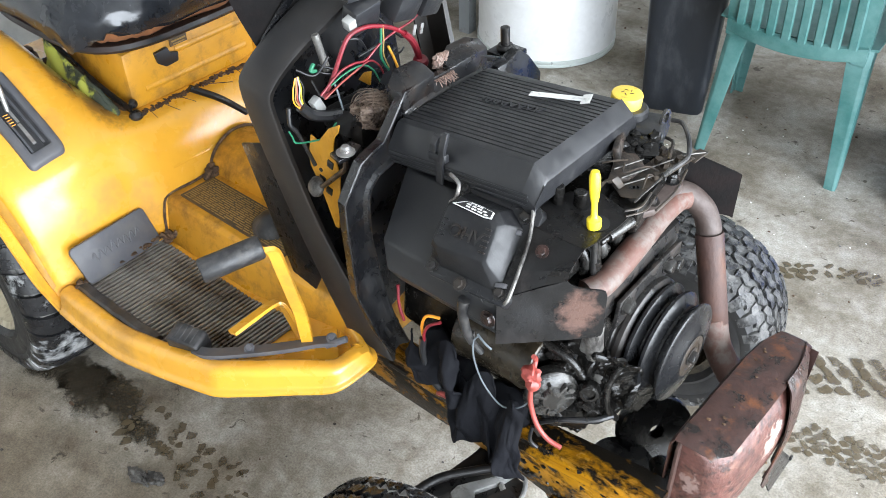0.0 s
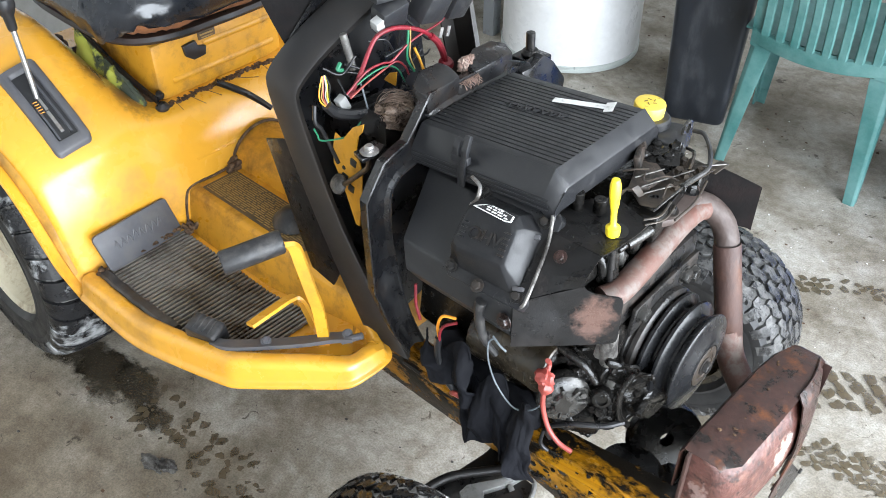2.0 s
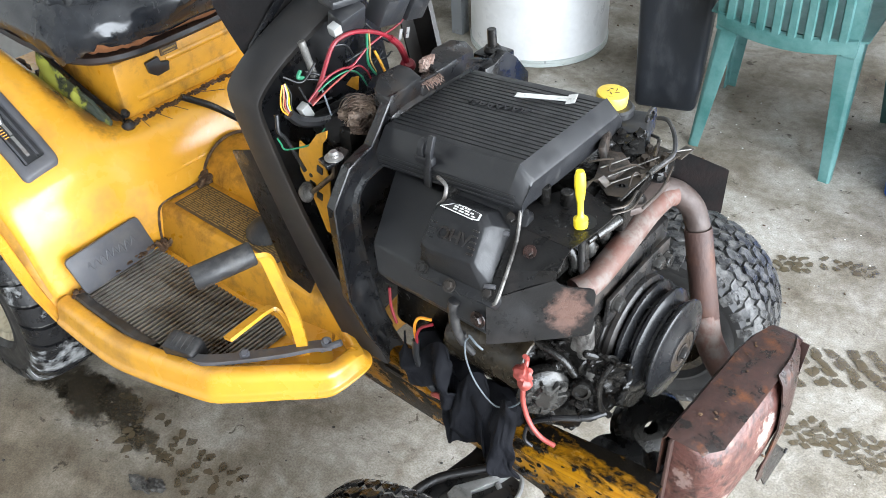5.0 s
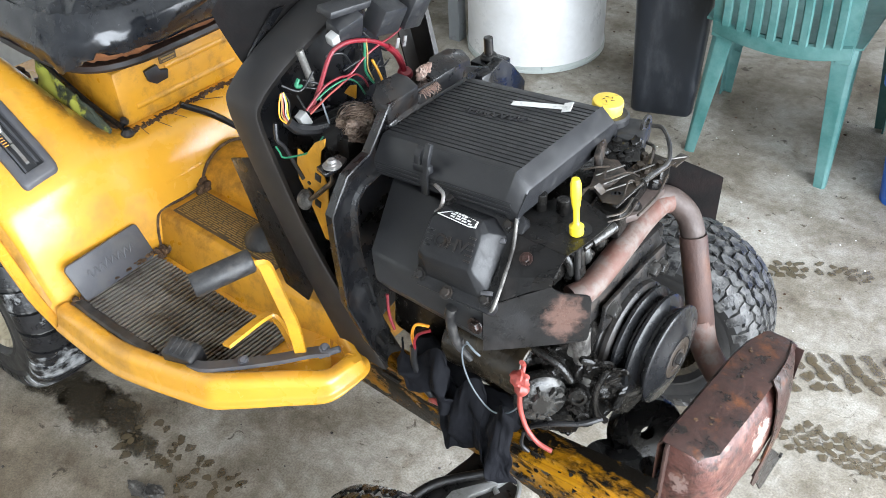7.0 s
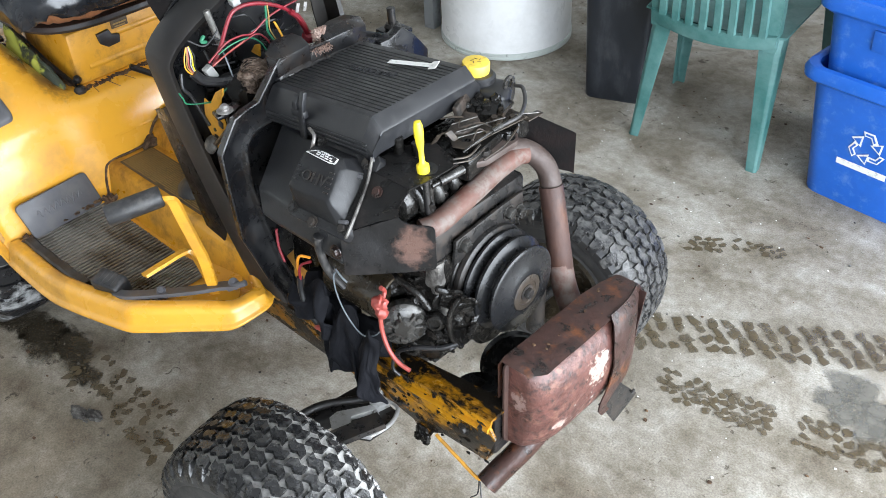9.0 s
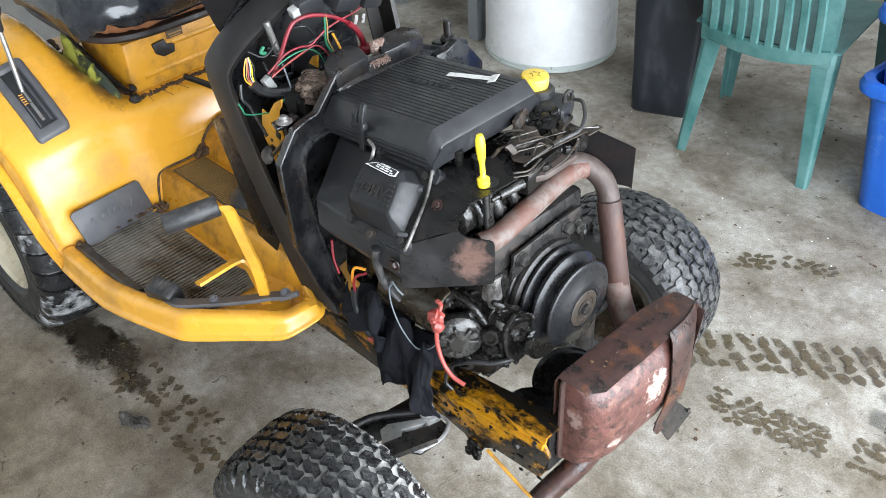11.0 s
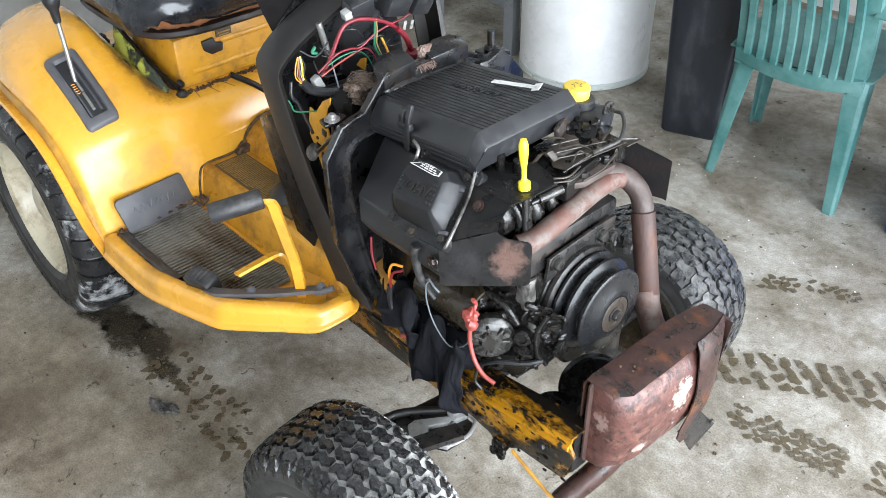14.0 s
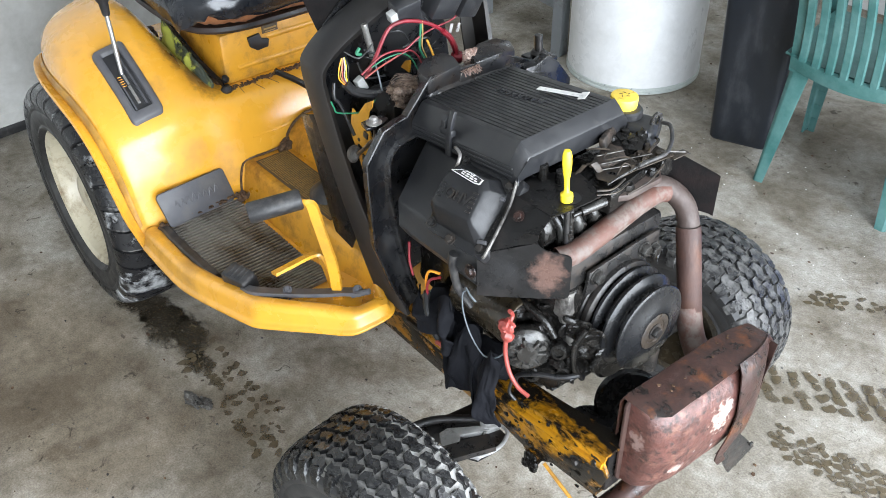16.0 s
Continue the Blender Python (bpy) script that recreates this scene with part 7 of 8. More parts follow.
tube(bm, [(1.050, -0.18, 0.560), (1.030, -0.186, 0.556), (1.020, -0.186, 0.530), (1.022, -0.185, 0.505)], 0.0024, 8, 6)
part("lead", bm, "orange_wire", starter, "orange and yellow leads")
bm = bm_()
tube(bm, [(1.054, -0.182, 0.555), (1.038, -0.19, 0.545), (1.028, -0.19, 0.525), (1.025, -0.188, 0.505)], 0.0024, 8, 6)
part("lead", bm, "red_wire", starter)
bm = bm_()
tube(bm, [(1.022, -0.187, 0.508), (1.024, -0.19, 0.475), (1.040, -0.192, 0.440), (1.060, -0.19, 0.420)], 0.0055, 8, 6)
tube(bm, [(1.058, -0.19, 0.425), (1.085, -0.188, 0.428), (1.105, -0.186, 0.435)], 0.004, 8, 5)
part("harness", bm, "black_wire", starter, "black taped wiring harness")
bm = bm_()
tube(bm, [(1.056, -0.194, 0.418), (1.066, -0.196, 0.424), (1.076, -0.193, 0.420)], 0.0045, 8, 5)
part("lead_end", bm, "coral_wire", starter)
bm = bm_()
for pts, r in (([(1.205, -0.138, 0.385), (1.203, -0.145, 0.405), (1.215, -0.150, 0.432), (1.245, -0.142, 0.452), (1.280, -0.121, 0.458), (1.300, -0.100, 0.465)], 0.0044), ([(1.20, -0.15, 0.41), (1.20, -0.155, 0.385), (1.21, -0.15, 0.37)], 0.003)):
    tube(bm, pts, r, 8, 6)
part("fuel_hose", bm, "black_wire", starter, "wet black hoses under the engine")
bm = bm_()
tube(bm, [(0.975, -0.185, 0.585), (0.978, -0.188, 0.55), (0.984, -0.186, 0.52)], 0.0024, 8, 5)
part("lead", bm, "red_wire", starter)

# black cloths stuffed round the engine foot
def cloth_sheet(x0, x1, z0, z1, y, pleats, seed, lean=0.0):
    """Hanging cloth: sharp pleats that fan out downwards, and an uneven hem."""
    bm = bm_()
    rows = []
    for i in range(46):
        u = i / 45
        r_ = []
        for j in range(26):
            v = j / 25
            ph = pleats * math.tau * (u + 0.10 * noise.noise((u * 3, v * 2, seed))) + 1.5 * v
            fold = abs((ph / math.pi) % 2 - 1) - 0.5
            hem = z1 + 0.020 * noise.noise((u * 4, seed, 2))
            x = x0 + (x1 - x0) * u + lean * v + 0.008 * noise.noise((u * 3, v * 3, seed + 3))
            yy = y - 0.022 * math.sin(v * 2.4) + (0.008 + 0.016 * v) * fold + 0.014 * noise.noise((u * 3, v * 3, seed + 8)) + 0.002 * noise.noise((u * 12, v * 10, seed))
            r_.append((x, yy, z0 + (hem - z0) * v - 0.02 * math.sin(u * 6.3) * (1 - v) + 0.003 * noise.noise((u * 6, v * 5, seed))))
        rows.append(r_)
    grid(bm, rows, 0.003)
    return bm


rag = part("cloth", cloth_sheet(0.985, 1.085, 0.495, 0.425, -0.178, 1.6, 4, 0.02), "cloth", None, "", 60)
part("cloth_fold", cloth_sheet(1.070, 1.150, 0.480, 0.350, -0.178, 1.2, 9, 0.010), "cloth", rag, "", 60)
part("cloth_fold", cloth_sheet(1.145, 1.205, 0.470, 0.335, -0.182, 0.7, 14, 0.012), "cloth", rag, "", 60)
bm = bm_()
for c_, s_ in (((1.02, -0.150, 0.455), (0.035, 0.025, 0.035)), ((1.075, -0.150, 0.435), (0.04, 0.028, 0.035)), ((1.14, -0.150, 0.42), (0.05, 0.022, 0.04))):
    lumps(bm, c_, s_, 0.3, 1.2, 3)
part("cloth_fold", bm, "cloth", rag, split=True)
tagged(rag, "crumpled black cloth stuffed under the engine", "cloth")
rag.matrix_world = tractor.matrix_world

# ---- dash pedestal ----
PATH_D = [(0.835, -0.168, 0.385), (0.775, -0.171, 0.50), (0.715, -0.172, 0.625), (0.672, -0.172, 0.725), (0.650, -0.170, 0.785), (0.650, -0.160, 0.812), (0.660, -0.125, 0.848), (0.668, -0.07, 0.880), (0.676, 0.0, 0.912), (0.682, 0.06, 0.928), (0.688, 0.12, 0.925), (0.70, 0.165, 0.895), (0.715, 0.175, 0.82), (0.75, 0.172, 0.70), (0.82, 0.17, 0.52), (0.865, 0.165, 0.42)]
bm = bm_()
rows = []
for p in smooth_path(PATH_D, 3):
    out_ = Vector((0, p.y, max(0, p.z - 0.76) * 1.6)).normalized()
    wd = 0.062 + 0.03 * max(0, 0.6 - p.z) / 0.2
    rows.append([p + Vector((-0.002, 0, 0)) - out_ * 0.03, p + Vector((-0.003, 0, 0)) - out_ * 0.006, p, p + Vector((0.008, 0, 0)) + out_ * 0.001, p + Vector((wd * 0.5, 0, -0.004)), p + Vector((wd - 0.004, 0, -0.008)) - out_ * 0.003, p + Vector((wd, 0, -0.009)) - out_ * 0.006, p + Vector((wd - 0.002, 0, -0.01)) - out_ * 0.014])
grid(bm, rows, 0.003)
dash = part("dash_shell", bm, "dark_panel", tractor, "dusty dark plastic dash shell, open at the front", 50)
bm = bm_()
rows = []
for z, hw in ((0.43, 0.155), (0.55, 0.158), (0.68, 0.16), (0.78, 0.155), (0.85, 0.12), (0.90, 0.06)):
    rows.append([(0.66 + max(0, 0.70 - z) * 0.55, -hw + 2 * hw * k / 6, z) for k in range(7)])
grid(bm, rows, 0.004)
part("dash_back", bm, "black_shell", dash, "black inner wall of the dash")
bm = bm_()
rows = []
for z, x in ((0.0, 0.672), (0.02, 0.660), (0.06, 0.640), (0.10, 0.622), (0.13, 0.612)):
    rows.append([(x - 0.012 * (k / 8 - 0.5) ** 2 * 4, -0.130 + 0.28 * k / 8, 0.835 + 0.088 * min(1, k / 5) + z * (0.55 + 0.45 * min(1, k / 3))) for k in range(9)])
grid(bm, rows, 0.004)
part("dash_panel", bm, "soot", dash, "dull black upper dash panel")
# dark strip behind the shell's rear edge
bm = bm_()
prism(bm, [(0.612, 0.668), (0.668, 0.690), (0.770, 0.47), (0.750, 0.43), (0.695, 0.44)], "y", -0.160, -0.156, 0.001)
part("side_flap", bm, "black_metal", dash, "flat black side flap")
# firewall frame between dash and engine
KOUT = [(0.940, -0.170, 0.400), (0.932, -0.192, 0.455), (0.928, -0.205, 0.502), (0.925, -0.221, 0.555), (0.925, -0.224, 0.631), (0.925, -0.226, 0.678), (0.925, -0.226, 0.726), (0.925, -0.207, 0.752), (0.925, -0.189, 0.775), (0.922, -0.163, 0.780), (0.916, -0.135, 0.780), (0.912, -0.112, 0.798), (0.906, -0.086, 0.818), (0.903, -0.074, 0.826), (0.898, -0.040, 0.823), (0.896, 0.0, 0.817), (0.895, 0.045, 0.815), (0.894, 0.092, 0.815), (0.888, 0.130, 0.796), (0.876, 0.19, 0.765), (0.88, 0.226, 0.70), (0.89, 0.22, 0.60), (0.90, 0.20, 0.50)]
KIN = [(0.940, -0.134, 0.405), (0.932, -0.152, 0.464), (0.928, -0.165, 0.528), (0.925, -0.173, 0.587), (0.925, -0.181, 0.643), (0.925, -0.181, 0.681), (0.925, -0.179, 0.710), (0.925, -0.173, 0.725), (0.925, -0.158, 0.738), (0.922, -0.140, 0.739), (0.916, -0.108, 0.738), (0.912, -0.090, 0.752), (0.907, -0.064, 0.788), (0.906, -0.052, 0.792), (0.903, -0.030, 0.791), (0.901, 0.0, 0.786), (0.901, 0.045, 0.784), (0.900, 0.084, 0.782), (0.893, 0.112, 0.768), (0.880, 0.160, 0.742), (0.88, 0.18, 0.70), (0.89, 0.175, 0.60), (0.90, 0.16, 0.50)]
bm = bm_()
rows = []
for o, i_ in zip(KOUT, KIN):
    o, i_ = Vector(o), Vector(i_)
    inn = (i_ - o).normalized()
    bk = Vector((-1, 0, 0))
    w_ = (i_ - o).length
    rows.append([o + bk * 0.020 + inn * 0.012, o + bk * 0.018 + inn * 0.004, o + bk * 0.004 + inn * 0.0006, o + bk * 0.001, o + inn * 0.0022, o + inn * 0.0048 + bk * 0.0012, o + inn * w_ * 0.32 + bk * 0.0075, o + inn * w_ * 0.62 + bk * 0.0095,
                 i_ - inn * 0.0075 + bk * 0.0065, i_ - inn * 0.0035 + bk * 0.0015, i_ + bk * 0.0004, i_ + inn * 0.0028 + bk * 0.0016, i_ + inn * 0.005 + bk * 0.008, i_ + inn * 0.010 + bk * 0.038, i_ + inn * 0.024 + bk * 0.044])
grid(bm, rows, 0.003)
frame_ob = part("firewall_frame", bm, "black_shell", tractor, "worn black moulded firewall frame", 30)
bm = bm_()
prism(bm, [(-0.15, 0.42), (-0.165, 0.56), (-0.17, 0.70), (-0.13, 0.735), (-0.06, 0.785), (0.14, 0.775), (0.165, 0.70), (0.155, 0.50)], "x", 0.872, 0.878)
part("firewall", bm, "black_shell", frame_ob, "dull black firewall sheet")
bm = bm_()
prism(bm, [(0.866, -0.192), (0.890, -0.198), (0.895, -0.17), (0.885, -0.15), (0.866, -0.15)], "z", 0.764, 0.770, 0.001)
part("mount_tab", bm, "black_shell", frame_ob)
bm = bm_()
lathe(bm, [(0, 0), (0.0135, 0), (0.0135, 0.002), (0.0075, 0.0025), (0.0075, 0.008), (0.005, 0.011), (0, 0.011)], (0.886, -0.180, 0.773), (0, 0, 1), 18)
part("mount_bolt", bm, "steel", frame_ob, "galvanised bolt and washer")
# two flat-topped lugs on the frame's upper edge, with a lower web between them
for ring, z0, z1 in (([(0.905, -0.082), (0.8985, -0.040), (0.8965, -0.004), (0.874, -0.002), (0.859, -0.010), (0.857, -0.052), (0.874, -0.080)], 0.795, 0.8245), ([(0.8955, 0.030), (0.8945, 0.092), (0.887, 0.130), (0.862, 0.140), (0.856, 0.110), (0.858, 0.066), (0.872, 0.036)], 0.785, 0.8165)):
    bm = bm_()
    vs = prism(bm, ring, "z", z0, z1, 0.003)
    for v in vs:
        if v.co.z > z1 - 0.006:
            v.co.z += (0.895 - v.co.x) * 0.34 - max(0.0, abs(v.co.y) - 0.10) * 0.35
    part("frame_lug", bm, "black_shell", frame_ob, "raised flat-topped black lug", 30)
bm = bm_()
prism(bm, [(0.8965, -0.006), (0.8955, 0.032), (0.880, 0.034), (0.878, -0.006)], "z", 0.785, 0.808, 0.002)
part("frame_web", bm, "black_shell", frame_ob)
bm = bm_()
random.seed(41)
for i in range(10):
    lumps(bm, (0.868 + random.uniform(-0.006, 0.006), 0.040 + random.uniform(-0.009, 0.010), 0.818 + random.uniform(-0.008, 0.008)), (0.007, 0.008, 0.008), 0.6, 2.6, 3)
for i in range(46):
    p = Vector((0.884 + random.uniform(-0.004, 0.010), 0.014 + random.uniform(-0.016, 0.020), 0.811))
    tube(bm, [p, p + Vector((0.008, random.uniform(-0.006, 0.006), 0.001)), p + Vector((0.018, random.uniform(-0.01, 0.01), -0.006))], 0.0005, 4, 2)
tagged(part("torn_foam", bm, "torn", frame_ob, "torn pinkish-brown foam"), kind="stuff")
bm = bm_()
prism(bm, [(0.165, 0.68), (0.165, 0.758), (0.192, 0.757), (0.222, 0.768), (0.252, 0.744), (0.288, 0.700), (0.286, 0.668), (0.20, 0.650)], "x", 0.862, 0.882, 0.004)
box(bm, (0.845, 0.235, 0.745), (0.05, 0.05, 0.012), bevel=0.003)
part("hinge_bracket", bm, "black_shell", frame_ob, "black hood hinge bracket")
bm = bm_()
rod(bm, (0.845, 0.232, 0.750), (0.843, 0.232, 0.792), 0.008, 12)
lathe(bm, [(0, 0), (0.015, 0), (0.016, 0.004), (0.012, 0.010), (0, 0.010)], (0.845, 0.232, 0.752), (0, 0, 1), 16)
part("hinge_pin", bm, "dark_steel", frame_ob, "dark hinge pin")
# yellow bracket, steering support and nest inside the pedestal
bm = bm_()
prism(bm, [(0.780, 0.746), (0.795, 0.740), (0.821, 0.772), (0.845, 0.787), (0.841, 0.772), (0.831, 0.760), (0.826, 0.738), (0.829, 0.720), (0.835, 0.697), (0.831, 0.659), (0.820, 0.591), (0.812, 0.591), (0.799, 0.628), (0.785, 0.664), (0.771, 0.690), (0.773, 0.719)], "y", -0.152, -0.149, 0.0008)
brk2 = part("steering_bracket", bm, "yellow_dirty", tractor, "greasy yellow bracket with punched holes")
bm = bm_()
rod(bm, (0.795, -0.1535, 0.691), (0.795, -0.148, 0.691), 0.0035, 12)
for x, z in ((0.818, 0.710), (0.796, 0.674), (0.809, 0.659)):
    box(bm, (x, -0.151, z), (0.012, 0.006, 0.013), (0, 14, 0), 0.0008)
part("punched_hole", bm, "black_wire", brk2, split=True)
# steering drag link with its ball joint, hung from the bolted tab
bm = bm_()
lathe(bm, [(0, -0.004), (0.010, -0.004), (0.016, 0.000), (0.016, 0.004), (0.011, 0.010), (0.006, 0.012), (0, 0.012)], (0.795, -0.163, 0.666), (-0.15, -0.85, 0.45), 20)
joint = part("ball_joint", bm, "alu", tractor, "dull grey ball joint in the dash")
bm = bm_()
tube(bm, [(0.806, -0.165, 0.673), (0.815, -0.165, 0.679), (0.848, -0.165, 0.712), (0.862, -0.165, 0.726), (0.866, -0.165, 0.738), (0.868, -0.167, 0.766)], 0.0040, 8, 5)
part("link_rod", bm, "link", joint, "bent brown link rod")
bm = bm_()
prism(bm, [(0.777, 0.797), (0.792, 0.803), (0.788, 0.778), (0.763, 0.780)], "y", -0.032, -0.029, 0.0006)
part("inner_bracket", bm, "yellow_dirty", tractor, "small yellow sheet corner inside the dash")
bm = bm_()
box(bm, (0.79, 0.03, 0.60), (0.10, 0.22, 0.20), bevel=0.02)
box(bm, (0.80, -0.06, 0.74), (0.09, 0.10, 0.05), bevel=0.015)
rod(bm, (0.79, -0.10, 0.735), (0.83, -0.06, 0.76), 0.03, 18)
part("steering_box", bm, "black_metal", tractor, "dark steering box inside the dash")
bm = bm_()
random.seed(43)
for i in range(20):
    lumps(bm, (0.838 + random.uniform(-0.024, 0.024), -0.078 + random.uniform(-0.022, 0.024), 0.774 + random.uniform(-0.018, 0.016)), (random.uniform(0.007, 0.011),) * 2 + (random.uniform(0.005, 0.009),), 0.5, 2.4, 3)
for i in range(260):
    a, b_ = random.uniform(0, math.tau), random.uniform(-1.2, 1.4)
    c_ = Vector((0.838 + random.uniform(-0.008, 0.012), -0.078 + random.uniform(-0.006, 0.010), 0.774 + random.uniform(-0.005, 0.008)))
    d_ = Vector((math.cos(a) * math.cos(b_), math.sin(a) * math.cos(b_), math.sin(b_)))
    t_ = d_.orthogonal().normalized() * random.choice((-1, 1))
    r0 = random.uniform(0.016, 0.023)
    tube(bm, [c_ + d_ * r0 - t_ * 0.014, c_ + d_ * (r0 + 0.003), c_ + d_ * r0 + t_ * 0.016 + d_.cross(t_) * random.uniform(-0.008, 0.008)], 0.0006, 4, 3)
part("fibre_nest", bm, "nest", tractor, "dry brown rodent nest")
# switch blocks
bm = bm_()
box(bm, (0.785, -0.035, 0.895), (0.03, 0.05, 0.045), (10, 20, 0), 0.004)
box(bm, (0.80, 0.035, 0.892), (0.035, 0.055, 0.045), (-15, 20, 0), 0.004)
box(bm, (0.80, 0.095, 0.882), (0.03, 0.045, 0.055), (-15, 20, 0), 0.004)
box(bm, (0.78, 0.03, 0.918), (0.03, 0.20, 0.012), (-8, 10, 0), 0.003)
part("switch_block", bm, "black_plastic", dash, "black switch housings")
bm = bm_()
for y, z in ((0.040, 0.851), (0.056, 0.848)):
    box(bm, (0.818, y, z), (0.0015, 0.0065, 0.016), (-18, 0, 0))
part("terminal", bm, "steel", dash, "bare metal terminals", split=True)
bm = bm_()
box(bm, (0.765, -0.020, 0.925), (0.012, 0.045, 0.022), (25, 10, 0), 0.003)
rod(bm, (0.755, -0.085, 0.815), (0.745, -0.092, 0.872), 0.006, 12)
part("bright_fitting", bm, "alu", dash, "bright metal fitting", split=True)


def lead(pts, r, material, label=""):
    bm = bm_()
    tube(bm, pts, r, 8, 7)
    return part("lead", bm, material, dash, label)


lead([(0.790, -0.125, 0.800), (0.797, -0.107, 0.835), (0.80, -0.086, 0.872), (0.80, -0.067, 0.882), (0.80, -0.034, 0.879), (0.80, 0.009, 0.861), (0.80, 0.042, 0.836), (0.80, 0.059, 0.812), (0.80, 0.066, 0.79)], 0.0034, "red_wire", "thick red battery cable")
lead([(0.80, 0.036, 0.842), (0.802, 0.050, 0.826), (0.803, 0.060, 0.806), (0.803, 0.066, 0.785)], 0.0055, "red_wire", "red moulded terminal boot")
bm = bm_()
lathe(bm, [(0, 0), (0.010, 0), (0.0125, 0.004), (0.0125, 0.010), (0.008, 0.015), (0, 0.015)], (0.800, 0.068, 0.778), (0.5, -0.2, 0.8), 18)
part("cable_eye", bm, "red_wire", dash, "red rubber eye of the battery cable")
lead([(0.80, -0.140, 0.813), (0.80, -0.101, 0.833), (0.80, -0.071, 0.835), (0.80, -0.047, 0.831), (0.80, -0.016, 0.845), (0.80, 0.016, 0.852), (0.80, 0.054, 0.856), (0.795, 0.086, 0.865)], 0.0018, "red_wire")
lead([(0.80, -0.132, 0.808), (0.80, -0.078, 0.820), (0.80, -0.041, 0.827), (0.80, -0.022, 0.813), (0.80, -0.013, 0.795)], 0.0016, "red_wire")
lead([(0.803, -0.136, 0.806), (0.803, -0.100, 0.818), (0.803, -0.066, 0.826)], 0.0014, "coral_wire")
lead([(0.80, -0.119, 0.820), (0.80, -0.089, 0.827), (0.80, -0.056, 0.826), (0.80, -0.035, 0.811), (0.80, -0.022, 0.786)], 0.0013, "green_wire", "green lead")
lead([(0.80, -0.205, 0.785), (0.80, -0.200, 0.773), (0.80, -0.193, 0.760), (0.80, -0.152, 0.746), (0.80, -0.134, 0.747), (0.80, -0.116, 0.757), (0.80, -0.098, 0.757)], 0.0014, "green_wire", "green lead")
lead([(0.80, -0.012, 0.873), (0.80, -0.013, 0.858), (0.80, -0.016, 0.827), (0.80, -0.010, 0.810), (0.80, -0.001, 0.796)], 0.0020, "green_wire")
lead([(0.802, -0.010, 0.873), (0.802, -0.010, 0.850), (0.802, -0.012, 0.827), (0.80, 0.000, 0.800)], 0.0012, "print")
lead([(0.765, -0.118, 0.842), (0.768, -0.126, 0.836), (0.77, -0.118, 0.832)], 0.0032, "green_wire")
lead([(0.775, 0.085, 0.868), (0.775, 0.10, 0.885), (0.775, 0.105, 0.90)], 0.0018, "red_wire")
for k, mt in enumerate(("orange_wire", "print", "coral_wire", "connector", "yellow_plastic", "black_wire")):
    lead([(0.770, -0.158 + 0.0012 * k, 0.838), (0.772 + 0.002 * (k % 2), -0.166 + 0.0036 * k, 0.822 - 0.001 * (k % 3)), (0.773, -0.168 + 0.0036 * k, 0.804 + 0.002 * (k % 2)), (0.772, -0.155 + 0.0014 * k, 0.786)], 0.0011, mt)
lead([(0.772, -0.156, 0.792), (0.775, -0.142, 0.774), (0.785, -0.122, 0.766), (0.795, -0.100, 0.764)], 0.0085, "black_wire", "black taped loom")
lead([(0.772, -0.178, 0.800), (0.775, -0.182, 0.775), (0.778, -0.172, 0.756), (0.790, -0.158, 0.70)], 0.0032, "black_wire")
lead([(0.785, -0.102, 0.82), (0.79, -0.100, 0.80), (0.80, -0.098, 0.758)], 0.0016, "pale_wire")
lead([(0.80, 0.0, 0.835), (0.805, 0.006, 0.815), (0.81, 0.010, 0.795)], 0.0022, "yellow_dirty")
random.seed(71)
for k in range(9):
    a = Vector((0.765 + random.uniform(-0.01, 0.01), random.uniform(-0.15, 0.05), random.uniform(0.80, 0.86)))
    b_ = a + Vector((random.uniform(0.0, 0.03), random.uniform(0.02, 0.06), random.uniform(-0.05, 0.02)))
    lead([a, (a + b_) / 2 + Vector((0.01, random.uniform(-0.02, 0.02), random.uniform(-0.02, 0.02))), b_], random.uniform(0.0012, 0.0026), "black_wire")
bm = bm_()
box(bm, (0.792, -0.050, 0.897), (0.016, 0.046, 0.018), (20, 15, 0), 0.002)
part("plug_block", bm, "connector", dash, "pale grey plug block")
bm = bm_()
box(bm, (0.768, -0.122, 0.778), (0.014, 0.016, 0.026), (25, 0, 0), 0.002)
part("connector", bm, "connector", dash, "white plastic connector")


# ---- things along the back of the garage ----
heater = thing("water_tank", "tall white enamelled cylindrical tank with grey base band", "tank", pose(0.113, 1.69, 0))
bm = bm_()
lathe(bm, [(0, 0.014), (0.2405, 0.014), (0.2405, 1.30), (0.23, 1.31), (0, 1.33)], (0, 0, 0), (0, 0, 1), 96)
part("casing", bm, "drum", heater)
bm = bm_()
lathe(bm, [(0.20, 0), (0.240, 0), (0.244, 0.002), (0.244, 0.010), (0.2418, 0.012), (0.2418, 0.015), (0.2445, 0.017), (0.2445, 0.023), (0.241, 0.025)], (0, 0, 0), (0, 0, 1), 96)
part("base_band", bm, "drum_band", heater, "grey metal base band")

wheelie = thing("rubbish_bin", "tall dark charcoal plastic rubbish bin", "bin", pose(0.60, 1.595, 0, 0, 0, 17))
bm = bm_()
rows = []
for z, gx, gy in ((0.0, 0.94, 0.94), (0.012, 1.0, 1.0), (0.10, 1.03, 1.03), (0.4, 1.16, 1.12), (0.7, 1.3, 1.2), (0.92, 1.4, 1.28), (0.95, 1.42, 1.3)):
    row = []
    for i in range(48):
        k = math.tau * i / 48
        c, s = math.cos(k), math.sin(k)
        row.append((0.06 + 0.095 * gx * math.copysign(abs(c) ** 0.16, c), -0.01 + 0.155 * gy * math.copysign(abs(s) ** 0.16, s), z))
    rows.append(row)
vs = grid(bm, rows, 0, True)
bm.faces.new(vs[0])
